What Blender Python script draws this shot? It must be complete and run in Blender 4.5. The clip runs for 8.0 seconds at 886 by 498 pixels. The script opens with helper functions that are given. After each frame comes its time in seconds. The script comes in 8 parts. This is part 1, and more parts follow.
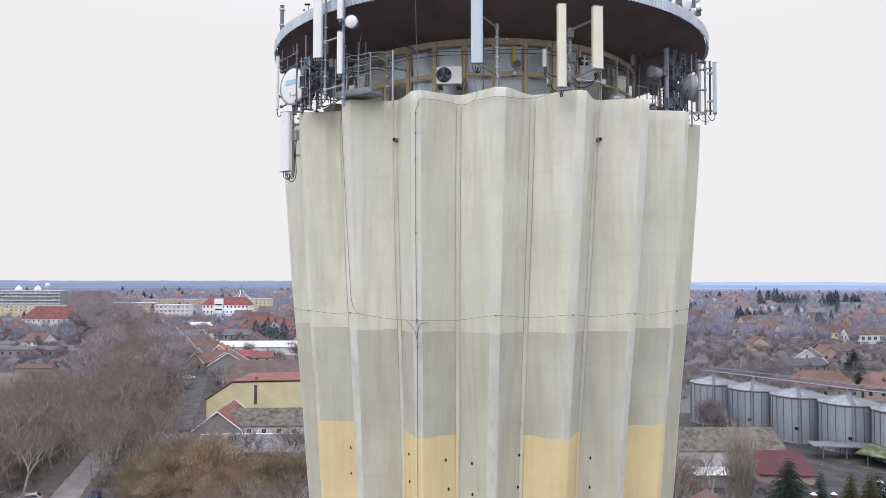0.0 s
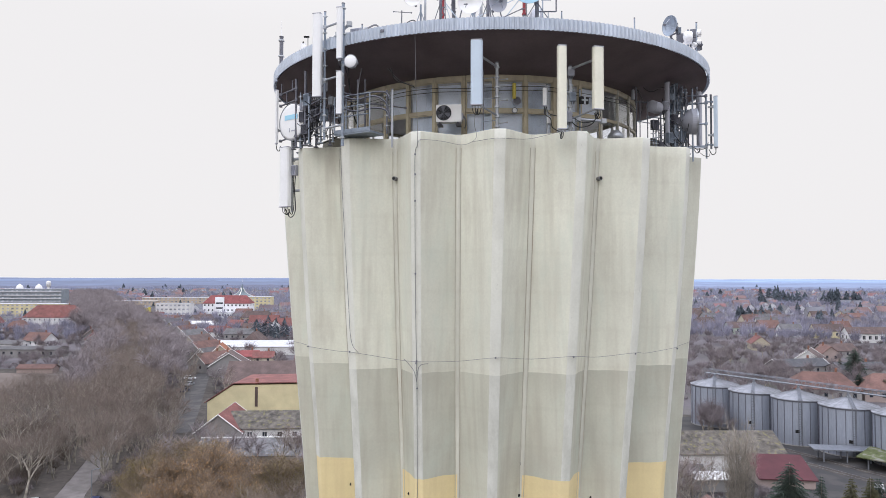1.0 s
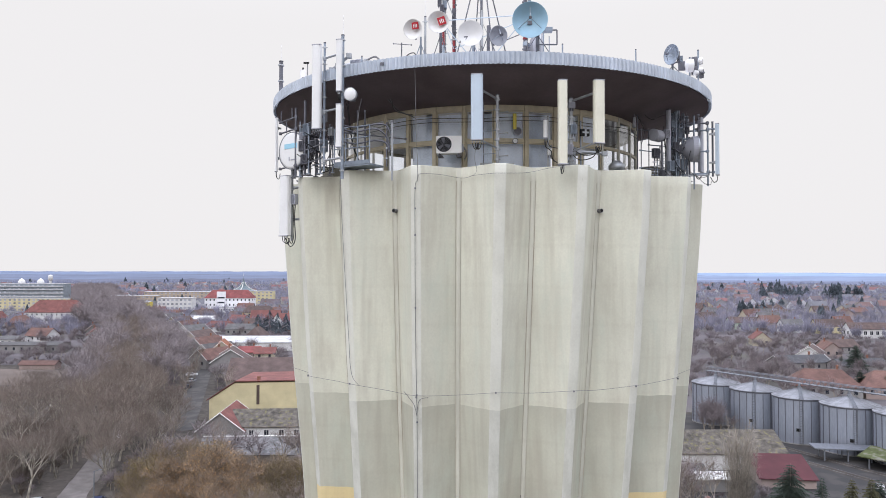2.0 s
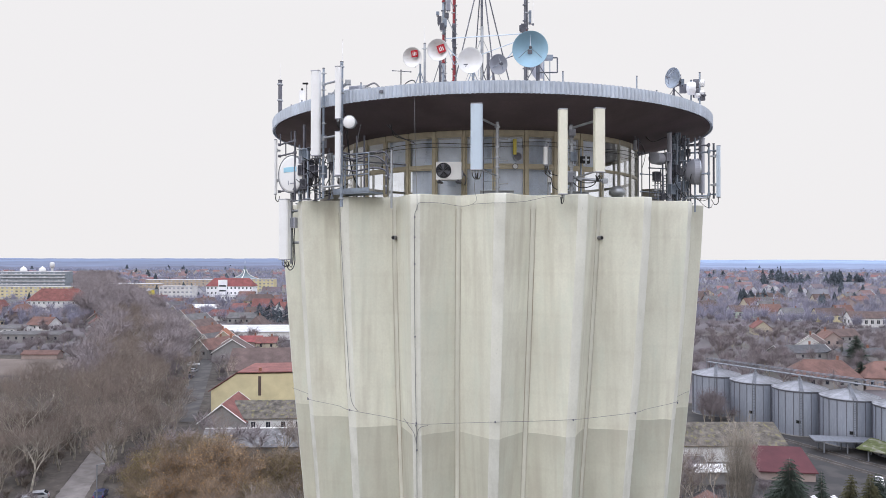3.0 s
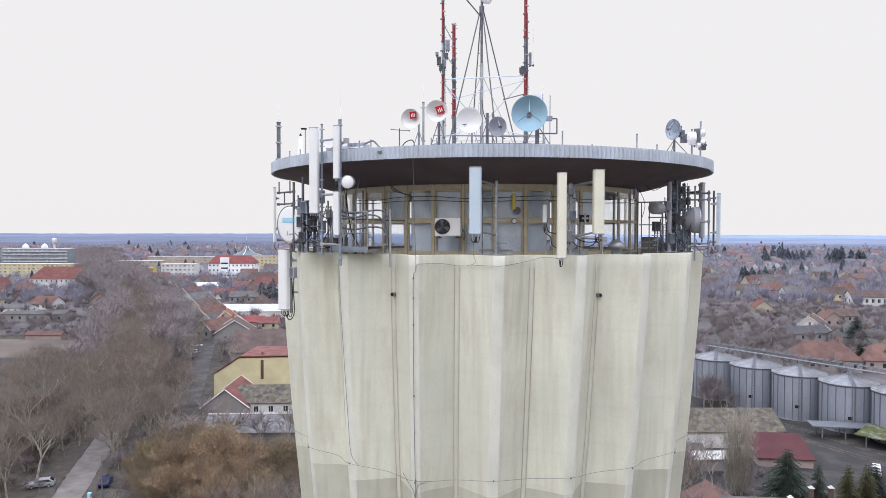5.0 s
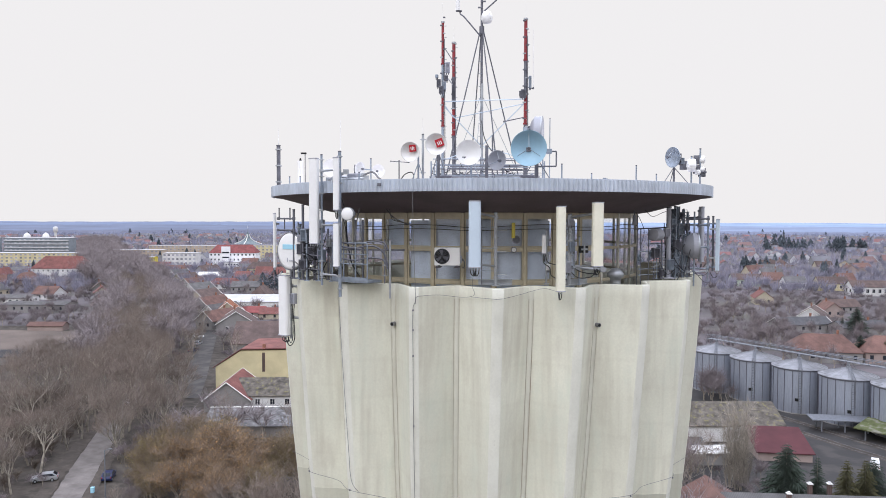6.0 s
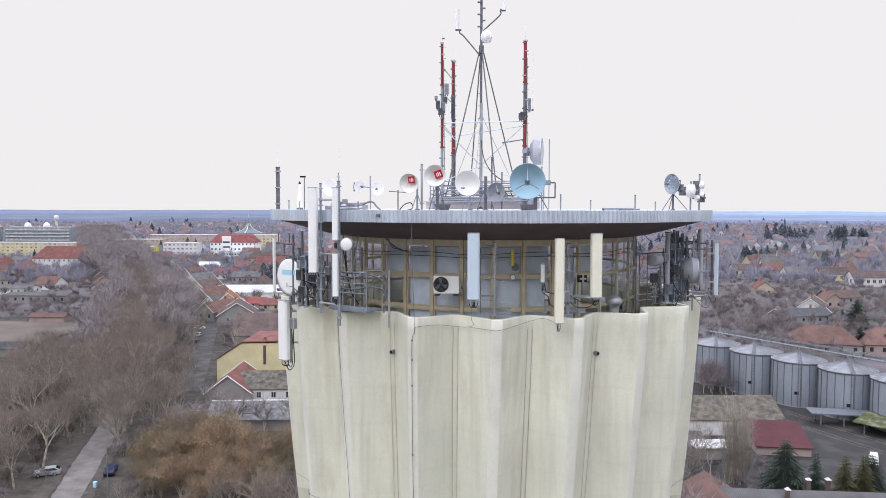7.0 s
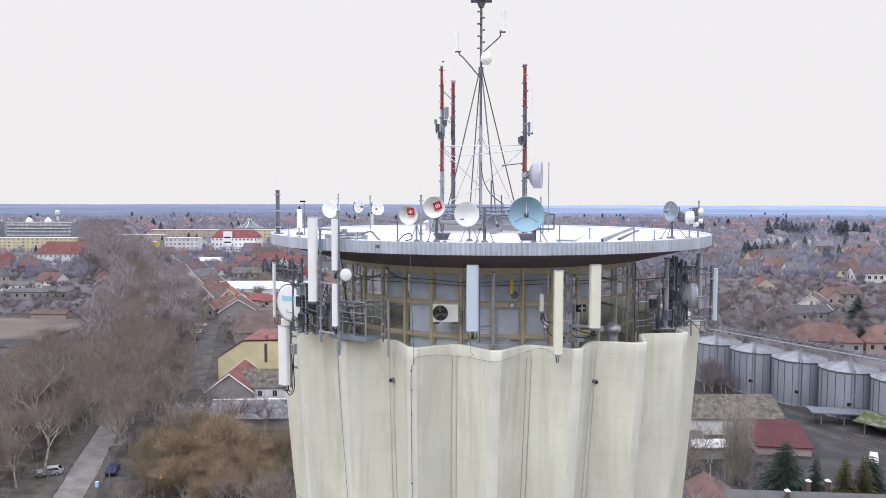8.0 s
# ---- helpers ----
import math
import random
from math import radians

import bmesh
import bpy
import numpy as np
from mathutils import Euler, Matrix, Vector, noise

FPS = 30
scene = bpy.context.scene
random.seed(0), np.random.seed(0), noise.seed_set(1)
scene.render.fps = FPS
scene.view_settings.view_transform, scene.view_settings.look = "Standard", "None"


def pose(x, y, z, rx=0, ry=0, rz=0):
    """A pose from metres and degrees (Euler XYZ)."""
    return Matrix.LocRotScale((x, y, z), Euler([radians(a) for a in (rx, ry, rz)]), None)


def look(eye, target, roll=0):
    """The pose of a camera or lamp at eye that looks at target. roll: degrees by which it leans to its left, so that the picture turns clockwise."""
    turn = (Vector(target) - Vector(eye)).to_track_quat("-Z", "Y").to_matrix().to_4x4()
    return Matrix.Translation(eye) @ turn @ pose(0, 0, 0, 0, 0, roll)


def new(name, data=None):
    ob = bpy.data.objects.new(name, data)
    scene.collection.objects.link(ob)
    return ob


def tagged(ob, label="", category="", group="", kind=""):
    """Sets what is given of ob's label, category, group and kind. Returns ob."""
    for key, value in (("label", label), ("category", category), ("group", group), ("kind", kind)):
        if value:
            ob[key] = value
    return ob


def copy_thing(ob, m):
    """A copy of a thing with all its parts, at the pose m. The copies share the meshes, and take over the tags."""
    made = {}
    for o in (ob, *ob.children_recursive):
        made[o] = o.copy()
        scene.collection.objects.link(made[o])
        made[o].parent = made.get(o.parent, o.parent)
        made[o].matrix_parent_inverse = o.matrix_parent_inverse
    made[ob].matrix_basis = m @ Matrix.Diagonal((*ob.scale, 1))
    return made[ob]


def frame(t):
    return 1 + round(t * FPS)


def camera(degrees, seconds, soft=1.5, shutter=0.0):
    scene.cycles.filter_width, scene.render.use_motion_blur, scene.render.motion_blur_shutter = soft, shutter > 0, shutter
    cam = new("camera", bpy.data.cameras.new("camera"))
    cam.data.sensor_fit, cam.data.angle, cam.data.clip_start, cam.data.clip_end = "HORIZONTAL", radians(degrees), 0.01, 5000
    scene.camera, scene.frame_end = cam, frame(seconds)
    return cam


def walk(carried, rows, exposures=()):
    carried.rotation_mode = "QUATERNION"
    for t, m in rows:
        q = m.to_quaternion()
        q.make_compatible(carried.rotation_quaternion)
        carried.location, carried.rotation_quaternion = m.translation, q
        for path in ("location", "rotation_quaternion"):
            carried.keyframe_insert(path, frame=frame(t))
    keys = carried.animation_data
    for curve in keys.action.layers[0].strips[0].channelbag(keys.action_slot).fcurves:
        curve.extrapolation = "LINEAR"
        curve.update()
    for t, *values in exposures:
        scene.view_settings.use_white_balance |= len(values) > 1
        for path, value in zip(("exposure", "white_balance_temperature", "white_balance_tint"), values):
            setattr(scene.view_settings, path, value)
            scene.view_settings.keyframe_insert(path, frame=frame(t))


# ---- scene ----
# ---------------------------------------------------------------- camera
cam = camera(62.1, 8.0, soft=0.85)
PATH = [
    (0.0, (0.212, -0.168, 37.185), (0.171, 1.830, 37.267), 0.1),
    (0.5, (0.224, -0.133, 37.867), (0.183, 1.865, 37.947), 0.1),
    (1.0, (0.241, -0.128, 38.527), (0.198, 1.871, 38.601), 0.1),
    (1.5, (0.259, -0.113, 39.141), (0.214, 1.886, 39.209), 0.1),
    (3.0, (0.323, -0.076, 41.031), (0.273, 1.923, 41.051), 0.1),
    (3.5, (0.348, -0.060, 41.658), (0.297, 1.940, 41.661), 0.1),
    (4.0, (0.361, -0.060, 42.305), (0.309, 1.940, 42.290), 0.1),
    (4.5, (0.380, -0.055, 42.959), (0.327, 1.944, 42.927), 0.1),
    (6.0, (0.449, -0.094, 44.952), (0.392, 1.904, 44.870), 0.1),
    (6.5, (0.468, -0.093, 45.594), (0.410, 1.904, 45.497), 0.1),
    (7.0, (0.503, -0.070, 46.227), (0.444, 1.925, 46.113), 0.1),
    (7.5, (0.532, -0.068, 46.820), (0.471, 1.927, 46.690), 0.1),
    (8.0, (0.559, -0.059, 47.331), (0.497, 1.936, 47.201), 0.1),
]
# the tower's axis is the origin of the world
AXIS = Vector((1.42, 29.7, 0.0))
walk(cam, [(t, look(Vector(e) - AXIS, Vector(g) - AXIS, r)) for t, e, g, r in PATH])

# ---------------------------------------------------------------- world and light: an overcast winter sky
SUN_ELEVATION, SUN_AZIMUTH = 42.0, 210.0
world = bpy.data.worlds.new("overcast_sky")
scene.world = world
world.use_nodes = True
wt = world.node_tree
wt.nodes.clear()
w_out = wt.nodes.new("ShaderNodeOutputWorld")
w_bg = wt.nodes.new("ShaderNodeBackground")
w_sky = wt.nodes.new("ShaderNodeTexSky")
w_sky.sky_type = "NISHITA"
w_sky.sun_disc = False
w_sky.sun_elevation = radians(SUN_ELEVATION)
w_sky.sun_rotation = radians(SUN_AZIMUTH)
w_sky.air_density, w_sky.dust_density = 1.0, 6.0
w_co = wt.nodes.new("ShaderNodeTexCoord")
w_sep = wt.nodes.new("ShaderNodeSeparateXYZ")
w_ramp = wt.nodes.new("ShaderNodeValToRGB")
w_ramp.color_ramp.interpolation = "EASE"
w_ramp.color_ramp.elements[0].position = 0.30
w_ramp.color_ramp.elements[0].color = (0.895, 0.878, 0.89, 1)
w_ramp.color_ramp.elements[1].position = 1.0
w_ramp.color_ramp.elements[1].color = (2.55, 2.72, 3.3, 1)
w_mix = wt.nodes.new("ShaderNodeMix")
w_mix.data_type = "RGBA"
w_mix.inputs[0].default_value = 0.97
w_scale = wt.nodes.new("ShaderNodeVectorMath")
w_scale.operation = "SCALE"
w_scale.inputs[3].default_value = 0.10
wt.links.new(w_co.outputs["Generated"], w_sep.inputs[0])
wt.links.new(w_sep.outputs["Z"], w_ramp.inputs[0])
wt.links.new(w_sky.outputs[0], w_scale.inputs[0])
wt.links.new(w_scale.outputs[0], w_mix.inputs[6])
wt.links.new(w_ramp.outputs[0], w_mix.inputs[7])
wt.links.new(w_mix.outputs[2], w_bg.inputs[0])
wt.links.new(w_bg.outputs[0], w_out.inputs[0])
w_bg.inputs[1].default_value = 1.0

sun_data = bpy.data.lights.new("sun", "SUN")
sun_data.energy, sun_data.angle, sun_data.color = 0.85, radians(45), (1.0, 0.98, 0.97)
sun = new("sun", sun_data)
_el, _az = radians(SUN_ELEVATION), radians(SUN_AZIMUTH)
_to = Vector((math.sin(_az) * math.cos(_el), math.cos(_az) * math.cos(_el), math.sin(_el)))
sun.matrix_world = look(_to * 60 + Vector((0, 0, 60)), Vector((0, 0, 60)))


# ---------------------------------------------------------------- materials
def material(name, colour, rough=0.7, metal=0.0, vary=0.12, scale=3.0, fine=40.0, bump=0.05, stretch=(1, 1, 1), tint=None,
             piece=0.0, island=0.0, extra=None, spec=0.5):
    """A surface with variation at two scales, and relief. piece / island: how much single pieces differ."""
    m = bpy.data.materials.new(name)
    m.use_nodes = True
    t = m.node_tree
    b = t.nodes["Principled BSDF"]
    b.inputs["Roughness"].default_value = rough
    b.inputs["Metallic"].default_value = metal
    b.inputs["Specular IOR Level"].default_value = spec
    co = t.nodes.new("ShaderNodeTexCoord")
    mp = t.nodes.new("ShaderNodeMapping")
    mp.inputs["Scale"].default_value = stretch
    t.links.new(co.outputs["Object"], mp.inputs[0])
    big, small = t.nodes.new("ShaderNodeTexNoise"), t.nodes.new("ShaderNodeTexNoise")
    for n, s, d in ((big, scale, 5), (small, fine, 3)):
        n.inputs["Scale"].default_value = s
        n.inputs["Detail"].default_value = d
        t.links.new(mp.outputs[0], n.inputs["Vector"])
    dark = [c * (1 - 1.6 * vary) for c in colour]
    light = [min(1, c * (1 + 1.2 * vary)) for c in (tint or colour)]
    ramp = t.nodes.new("ShaderNodeValToRGB")
    ramp.color_ramp.elements[0].position, ramp.color_ramp.elements[1].position = 0.3, 0.7
    ramp.color_ramp.elements[0].color, ramp.color_ramp.elements[1].color = (*dark, 1), (*light, 1)
    t.links.new(big.outputs[0], ramp.inputs[0])
    grain = t.nodes.new("ShaderNodeMapRange")
    grain.inputs[3].default_value, grain.inputs[4].default_value = 1 - vary, 1 + vary
    t.links.new(small.outputs[0], grain.inputs[0])
    mul = t.nodes.new("ShaderNodeVectorMath")
    mul.operation = "SCALE"
    t.links.new(ramp.outputs[0], mul.inputs[0])
    t.links.new(grain.outputs[0], mul.inputs[3])
    last = mul.outputs[0]
    for amount, node, socket in ((piece, "ShaderNodeObjectInfo", "Random"), (island, "ShaderNodeNewGeometry", "Random Per Island")):
        if amount:
            info = t.nodes.new(node)
            rng = t.nodes.new("ShaderNodeMapRange")
            rng.inputs[3].default_value, rng.inputs[4].default_value = 1 - amount, 1 + amount
            t.links.new(info.outputs[socket], rng.inputs[0])
            again = t.nodes.new("ShaderNodeVectorMath")
            again.operation = "SCALE"
            t.links.new(last, again.inputs[0])
            t.links.new(rng.outputs[0], again.inputs[3])
            last = again.outputs[0]
    if extra:
        last = extra(t, co, last)
    t.links.new(last, b.inputs["Base Color"])
    if bump:
        bp = t.nodes.new("ShaderNodeBump")
        bp.inputs["Strength"].default_value = min(1.0, bump * 4)
        bp.inputs["Distance"].default_value = 0.02
        t.links.new(small.outputs[0], bp.inputs["Height"])
        t.links.new(bp.outputs[0], b.inputs["Normal"])
    return m


def mixed(t, a, colour, fac):
    """Lay a colour over what is there, by a factor socket."""
    mx = t.nodes.new("ShaderNodeMix")
    mx.data_type = "RGBA"
    t.links.new(fac, mx.inputs[0])
    t.links.new(a, mx.inputs[6])
    mx.inputs[7].default_value = (*colour, 1)
    return mx.outputs[2]


def streaks(colour, scale=(2.1, 2.1, 0.11), low=0.46, high=0.76, top=0.48):
    """Runs of dirt down a wall, and faint lines where the lifts of concrete meet."""
    def add(t, co, last):
        mp = t.nodes.new("ShaderNodeMapping")
        mp.inputs["Scale"].default_value = scale
        t.links.new(co.outputs["Object"], mp.inputs[0])
        n = t.nodes.new("ShaderNodeTexNoise")
        n.inputs["Scale"].default_value, n.inputs["Detail"].default_value = 1.6, 6
        t.links.new(mp.outputs[0], n.inputs["Vector"])
        r = t.nodes.new("ShaderNodeMapRange")
        r.inputs[1].default_value, r.inputs[2].default_value = low, high
        r.inputs[3].default_value, r.inputs[4].default_value = 0, top
        t.links.new(n.outputs[0], r.inputs[0])
        last = mixed(t, last, colour, r.outputs[0])
        w = t.nodes.new("ShaderNodeTexWave")
        w.bands_direction = "Z"
        w.inputs["Scale"].default_value, w.inputs["Distortion"].default_value = 0.26, 0.6
        w.inputs["Detail"].default_value = 3
        t.links.new(co.outputs["Object"], w.inputs["Vector"])
        r2 = t.nodes.new("ShaderNodeMapRange")
        r2.inputs[1].default_value, r2.inputs[2].default_value = 0.95, 1.0
        r2.inputs[3].default_value, r2.inputs[4].default_value = 0, 0.07
        t.links.new(w.outputs["Fac"], r2.inputs[0])
        return mixed(t, last, colour, r2.outputs[0])
    return add


def blotched(first):
    """Brownish damp patches, taller than wide, over what comes first."""
    def add(t, co, last):
        last = first(t, co, last)
        mp = t.nodes.new("ShaderNodeMapping")
        mp.inputs["Scale"].default_value = (0.9, 0.9, 0.35)
        t.links.new(co.outputs["Object"], mp.inputs[0])
        n = t.nodes.new("ShaderNodeTexNoise")
        n.inputs["Scale"].default_value, n.inputs["Detail"].default_value, n.inputs["Roughness"].default_value = 1.1, 8, 0.65
        t.links.new(mp.outputs[0], n.inputs["Vector"])
        r = t.nodes.new("ShaderNodeMapRange")
        r.inputs[1].default_value, r.inputs[2].default_value, r.inputs[3].default_value, r.inputs[4].default_value = 0.52, 0.74, 0, 0.5
        t.links.new(n.outputs[0], r.inputs[0])
        last = mixed(t, last, (0.50, 0.46, 0.38), r.outputs[0])
        r = t.nodes.new("ShaderNodeMapRange")
        r.inputs[1].default_value, r.inputs[2].default_value, r.inputs[3].default_value, r.inputs[4].default_value = 0.48, 0.30, 0, 0.4
        t.links.new(n.outputs[0], r.inputs[0])
        return mixed(t, last, (0.60, 0.66, 0.57), r.outputs[0])
    return add


CREAM = material("cream_painted_concrete", (0.715, 0.712, 0.605), 0.85, vary=0.08, scale=0.28, fine=14, bump=0.03, piece=0.035, extra=blotched(streaks((0.47, 0.44, 0.35))))
GREY = material("grey_painted_concrete", (0.56, 0.557, 0.465), 0.85, vary=0.07, scale=0.5, fine=14, bump=0.03, piece=0.03, extra=blotched(streaks((0.36, 0.33, 0.26))))
YELLOW = material("yellow_painted_concrete", (0.80, 0.665, 0.37), 0.8, vary=0.05, scale=0.6, fine=14, bump=0.03, extra=streaks((0.64, 0.50, 0.28)))
def chalky(amount):
    """Chalk and worn paint along an edge: pale mottling with small dark nicks."""
    def add(t, co, last):
        for scale, stretch, low, high, top, colour in ((2.2, (1, 1, 0.35), 0.42, 0.62, amount, (0.82, 0.82, 0.76)), (5.0, (1, 1, 0.5), 0.64, 0.72, 0.5, (0.36, 0.35, 0.30))):
            mp = t.nodes.new("ShaderNodeMapping")
            mp.inputs["Scale"].default_value = stretch
            t.links.new(co.outputs["Object"], mp.inputs[0])
            n = t.nodes.new("ShaderNodeTexNoise")
            n.inputs["Scale"].default_value, n.inputs["Detail"].default_value, n.inputs["Roughness"].default_value = scale, 8, 0.7
            t.links.new(mp.outputs[0], n.inputs["Vector"])
            r = t.nodes.new("ShaderNodeMapRange")
            r.inputs[1].default_value, r.inputs[2].default_value, r.inputs[3].default_value, r.inputs[4].default_value = low, high, 0, top
            t.links.new(n.outputs[0], r.inputs[0])
            last = mixed(t, last, colour, r.outputs[0])
        return last
    return add


RIDGE = material("worn_cream_ridge", (0.70, 0.697, 0.615), 0.85, vary=0.08, scale=0.6, fine=14, bump=0.04, extra=chalky(0.32))
RIDGEGREY = material("worn_grey_ridge", (0.59, 0.59, 0.525), 0.85, vary=0.08, scale=0.6, fine=14, bump=0.04, extra=chalky(0.45))
STAINED = material("stained_concrete_joint", (0.57, 0.545, 0.455), 0.9, vary=0.15, scale=0.9, fine=14, bump=0.04, stretch=(1, 1, 0.25), extra=streaks((0.36, 0.29, 0.21), (1.2, 1.2, 0.12), 0.47, 0.68, 0.8))
STRIP = material("bare_valley_strip", (0.65, 0.643, 0.555), 0.9, vary=0.08, scale=0.8, fine=14, bump=0.04, stretch=(1, 1, 0.25), extra=streaks((0.42, 0.385, 0.31), (2, 2, 0.2), 0.5, 0.78, 0.6))
SOFFIT = material("dark_brown_soffit", (0.165, 0.128, 0.140), 0.7, vary=0.12, scale=0.8, fine=12, bump=0.02)
FASCIA = material("pale_corrugated_metal", (0.56, 0.615, 0.70), 0.45, 0.2, vary=0.12, scale=2, fine=20, bump=0.01, stretch=(1, 1, 0.3))
DECK = material("white_roof_membrane", (0.61, 0.585, 0.59), 0.8, vary=0.05, scale=0.5, fine=8, bump=0.02)
TAN = material("ochre_painted_frame", (0.55, 0.485, 0.35), 0.5, vary=0.1, scale=3, fine=30, bump=0.02)
PALE_FRAME = material("cream_painted_frame", (0.70, 0.68, 0.60), 0.5, vary=0.1, scale=3, fine=30, bump=0.02)
GALV = material("galvanised_steel", (0.42, 0.44, 0.47), 0.45, 0.6, vary=0.12, scale=4, fine=40, bump=0.01)
DARKSTEEL = material("dark_weathered_steel", (0.145, 0.148, 0.175), 0.55, 0.3, vary=0.2, scale=4, fine=30, bump=0.02)
MIDSTEEL = material("grey_painted_steel", (0.29, 0.335, 0.40), 0.5, 0.3, vary=0.15, scale=4, fine=30, bump=0.02)
WHITEP = material("white_radome_plastic", (0.86, 0.86, 0.86), 0.4, vary=0.03, scale=1.5, fine=12, bump=0.0)
BLUEP = material("pale_blue_radome_plastic", (0.55, 0.645, 0.74), 0.4, vary=0.03, scale=1.5, fine=12, bump=0.0)
CREAMP = material("yellowed_radome_plastic", (0.81, 0.79, 0.66), 0.42, vary=0.04, scale=1.5, fine=12, bump=0.0)
BLUEDISH = material("pale_blue_dish_paint", (0.36, 0.57, 0.72), 0.45, vary=0.05, scale=2, fine=14, bump=0.0)
GREYDISH = material("grey_dish_paint", (0.40, 0.41, 0.465), 0.5, vary=0.06, scale=2, fine=14, bump=0.0)
REDP = material("red_mast_paint", (0.24, 0.02, 0.03), 0.5, vary=0.15, scale=4, fine=30, bump=0.01)
LOGORED = material("red_sign_film", (0.50, 0.015, 0.03), 0.4, vary=0.04, bump=0)
LOGOBLUE = material("sky_blue_sign_film", (0.36, 0.66, 0.82), 0.4, vary=0.04, bump=0)
SIGNWHITE = material("white_sign_film", (0.85, 0.85, 0.85), 0.4, vary=0.02, bump=0)
RUBBER = material("black_cable_sheath", (0.025, 0.025, 0.028), 0.5, vary=0.1, bump=0)
GREYCABLE = material("grey_cable_sheath", (0.16, 0.16, 0.17), 0.5, vary=0.1, bump=0)
BLACK = material("black_opening", (0.012, 0.012, 0.012), 0.9, vary=0.1, bump=0)
YELLOWP = material("yellow_plastic", (0.70, 0.58, 0.10), 0.5, vary=0.06, bump=0)
CURTAIN = material("pale_grey_blind", (0.74, 0.80, 0.90), 0.9, vary=0.08, scale=2, fine=20, bump=0.02)
INNERWALL = material("grey_inner_plaster", (0.64, 0.68, 0.75), 0.9, vary=0.1, scale=1, bump=0.02)


def glass_material(name, tint):
    m = bpy.data.materials.new(name)
    m.use_nodes = True
    b = m.node_tree.nodes["Principled BSDF"]
    b.inputs["Base Color"].default_value = (*tint, 1)
    b.inputs["Transmission Weight"].default_value = 1.0
    b.inputs["Roughness"].default_value = 0.02
    b.inputs["IOR"].default_value = 1.5
    return m


GLASS = glass_material("window_glass", (0.95, 0.97, 1.0))


# ---------------------------------------------------------------- building helpers
def mesh_of(bm, name):
    me = bpy.data.meshes.new(name)
    bm.to_mesh(me)
    bm.free()
    return me


def part(name, bm, mat, parent, label="", smooth=False):
    """One mesh object under a thing or a part; bm may also be a mesh that alike pieces share."""
    me = bm if isinstance(bm, bpy.types.Mesh) else mesh_of(bm, name)
    if not me.materials:
        for m in (mat if isinstance(mat, (list, tuple)) else [mat]):
            me.materials.append(m)
        if smooth:
            me.polygons.foreach_set("use_smooth", [True] * len(me.polygons))
    ob = new(name, me)
    ob.parent = parent
    if label:
        tagged(ob, label)
    return ob


def thing(name, m, label, category, group="", kind=""):
    ob = new(name)
    ob.matrix_world = m
    ob.empty_display_size = 0.2
    return tagged(ob, label, category, group, kind)


def round_tower(az, r, z, turn=0.0):
    """A pose on the tower: x to the right as seen from outside, y towards the axis. az: degrees from the front."""
    a = radians(az)
    return pose(r * math.sin(a), -r * math.cos(a), z, 0, 0, az + turn)


def box(bm, c, s, m=None, bevel=0.0):
    """A box of centre c and size s, turned by m."""
    mt = Matrix.Translation(c) @ (m or Matrix.Identity(4)) @ Matrix.Diagonal((*s, 1))
    made = bmesh.ops.create_cube(bm, size=1, matrix=mt)
    if bevel:
        edges = list({e for v in made["verts"] for e in v.link_edges})
        bmesh.ops.bevel(bm, geom=edges, offset=bevel, segments=2, affect="EDGES", profile=0.6)
    return bm


def tube(bm, a, b, r, seg=8, r2=None):
    a, b = Vector(a), Vector(b)
    d = b - a
    if d.length < 1e-6:
        return bm
    mt = Matrix.Translation((a + b) / 2) @ d.to_track_quat("Z", "Y").to_matrix().to_4x4()
    bmesh.ops.create_cone(bm, cap_ends=True, segments=seg, radius1=r, radius2=r if r2 is None else r2, depth=d.length, matrix=mt)
    return bm


def pipe(bm, pts, r, seg=6):
    """A bent pipe or cable through the points, rounded by a spline."""
    pts = [Vector(p) for p in pts]
    fine = []
    for i in range(len(pts) - 1):
        p0, p1, p2, p3 = pts[max(i - 1, 0)], pts[i], pts[i + 1], pts[min(i + 2, len(pts) - 1)]
        for k in range(6):
            u = k / 6
            fine.append(0.5 * ((2 * p1) + (p2 - p0) * u + (2 * p0 - 5 * p1 + 4 * p2 - p3) * u * u + (3 * p1 - p0 - 3 * p2 + p3) * u ** 3))
    fine.append(pts[-1])
    rings = []
    for i, p in enumerate(fine):
        d = (fine[min(i + 1, len(fine) - 1)] - fine[max(i - 1, 0)]).normalized()
        u = d.orthogonal().normalized() if not rings else (last_u - d * last_u.dot(d)).normalized()
        last_u = u
        v = d.cross(u)
        rings.append([bm.verts.new(p + r * (math.cos(2 * math.pi * k / seg) * u + math.sin(2 * math.pi * k / seg) * v)) for k in range(seg)])
    for a, b in zip(rings, rings[1:]):
        for k in range(seg):
            bm.faces.new((a[k], a[(k + 1) % seg], b[(k + 1) % seg], b[k]))
    bm.faces.new(rings[0][::-1])
    bm.faces.new(rings[-1])
    return bm


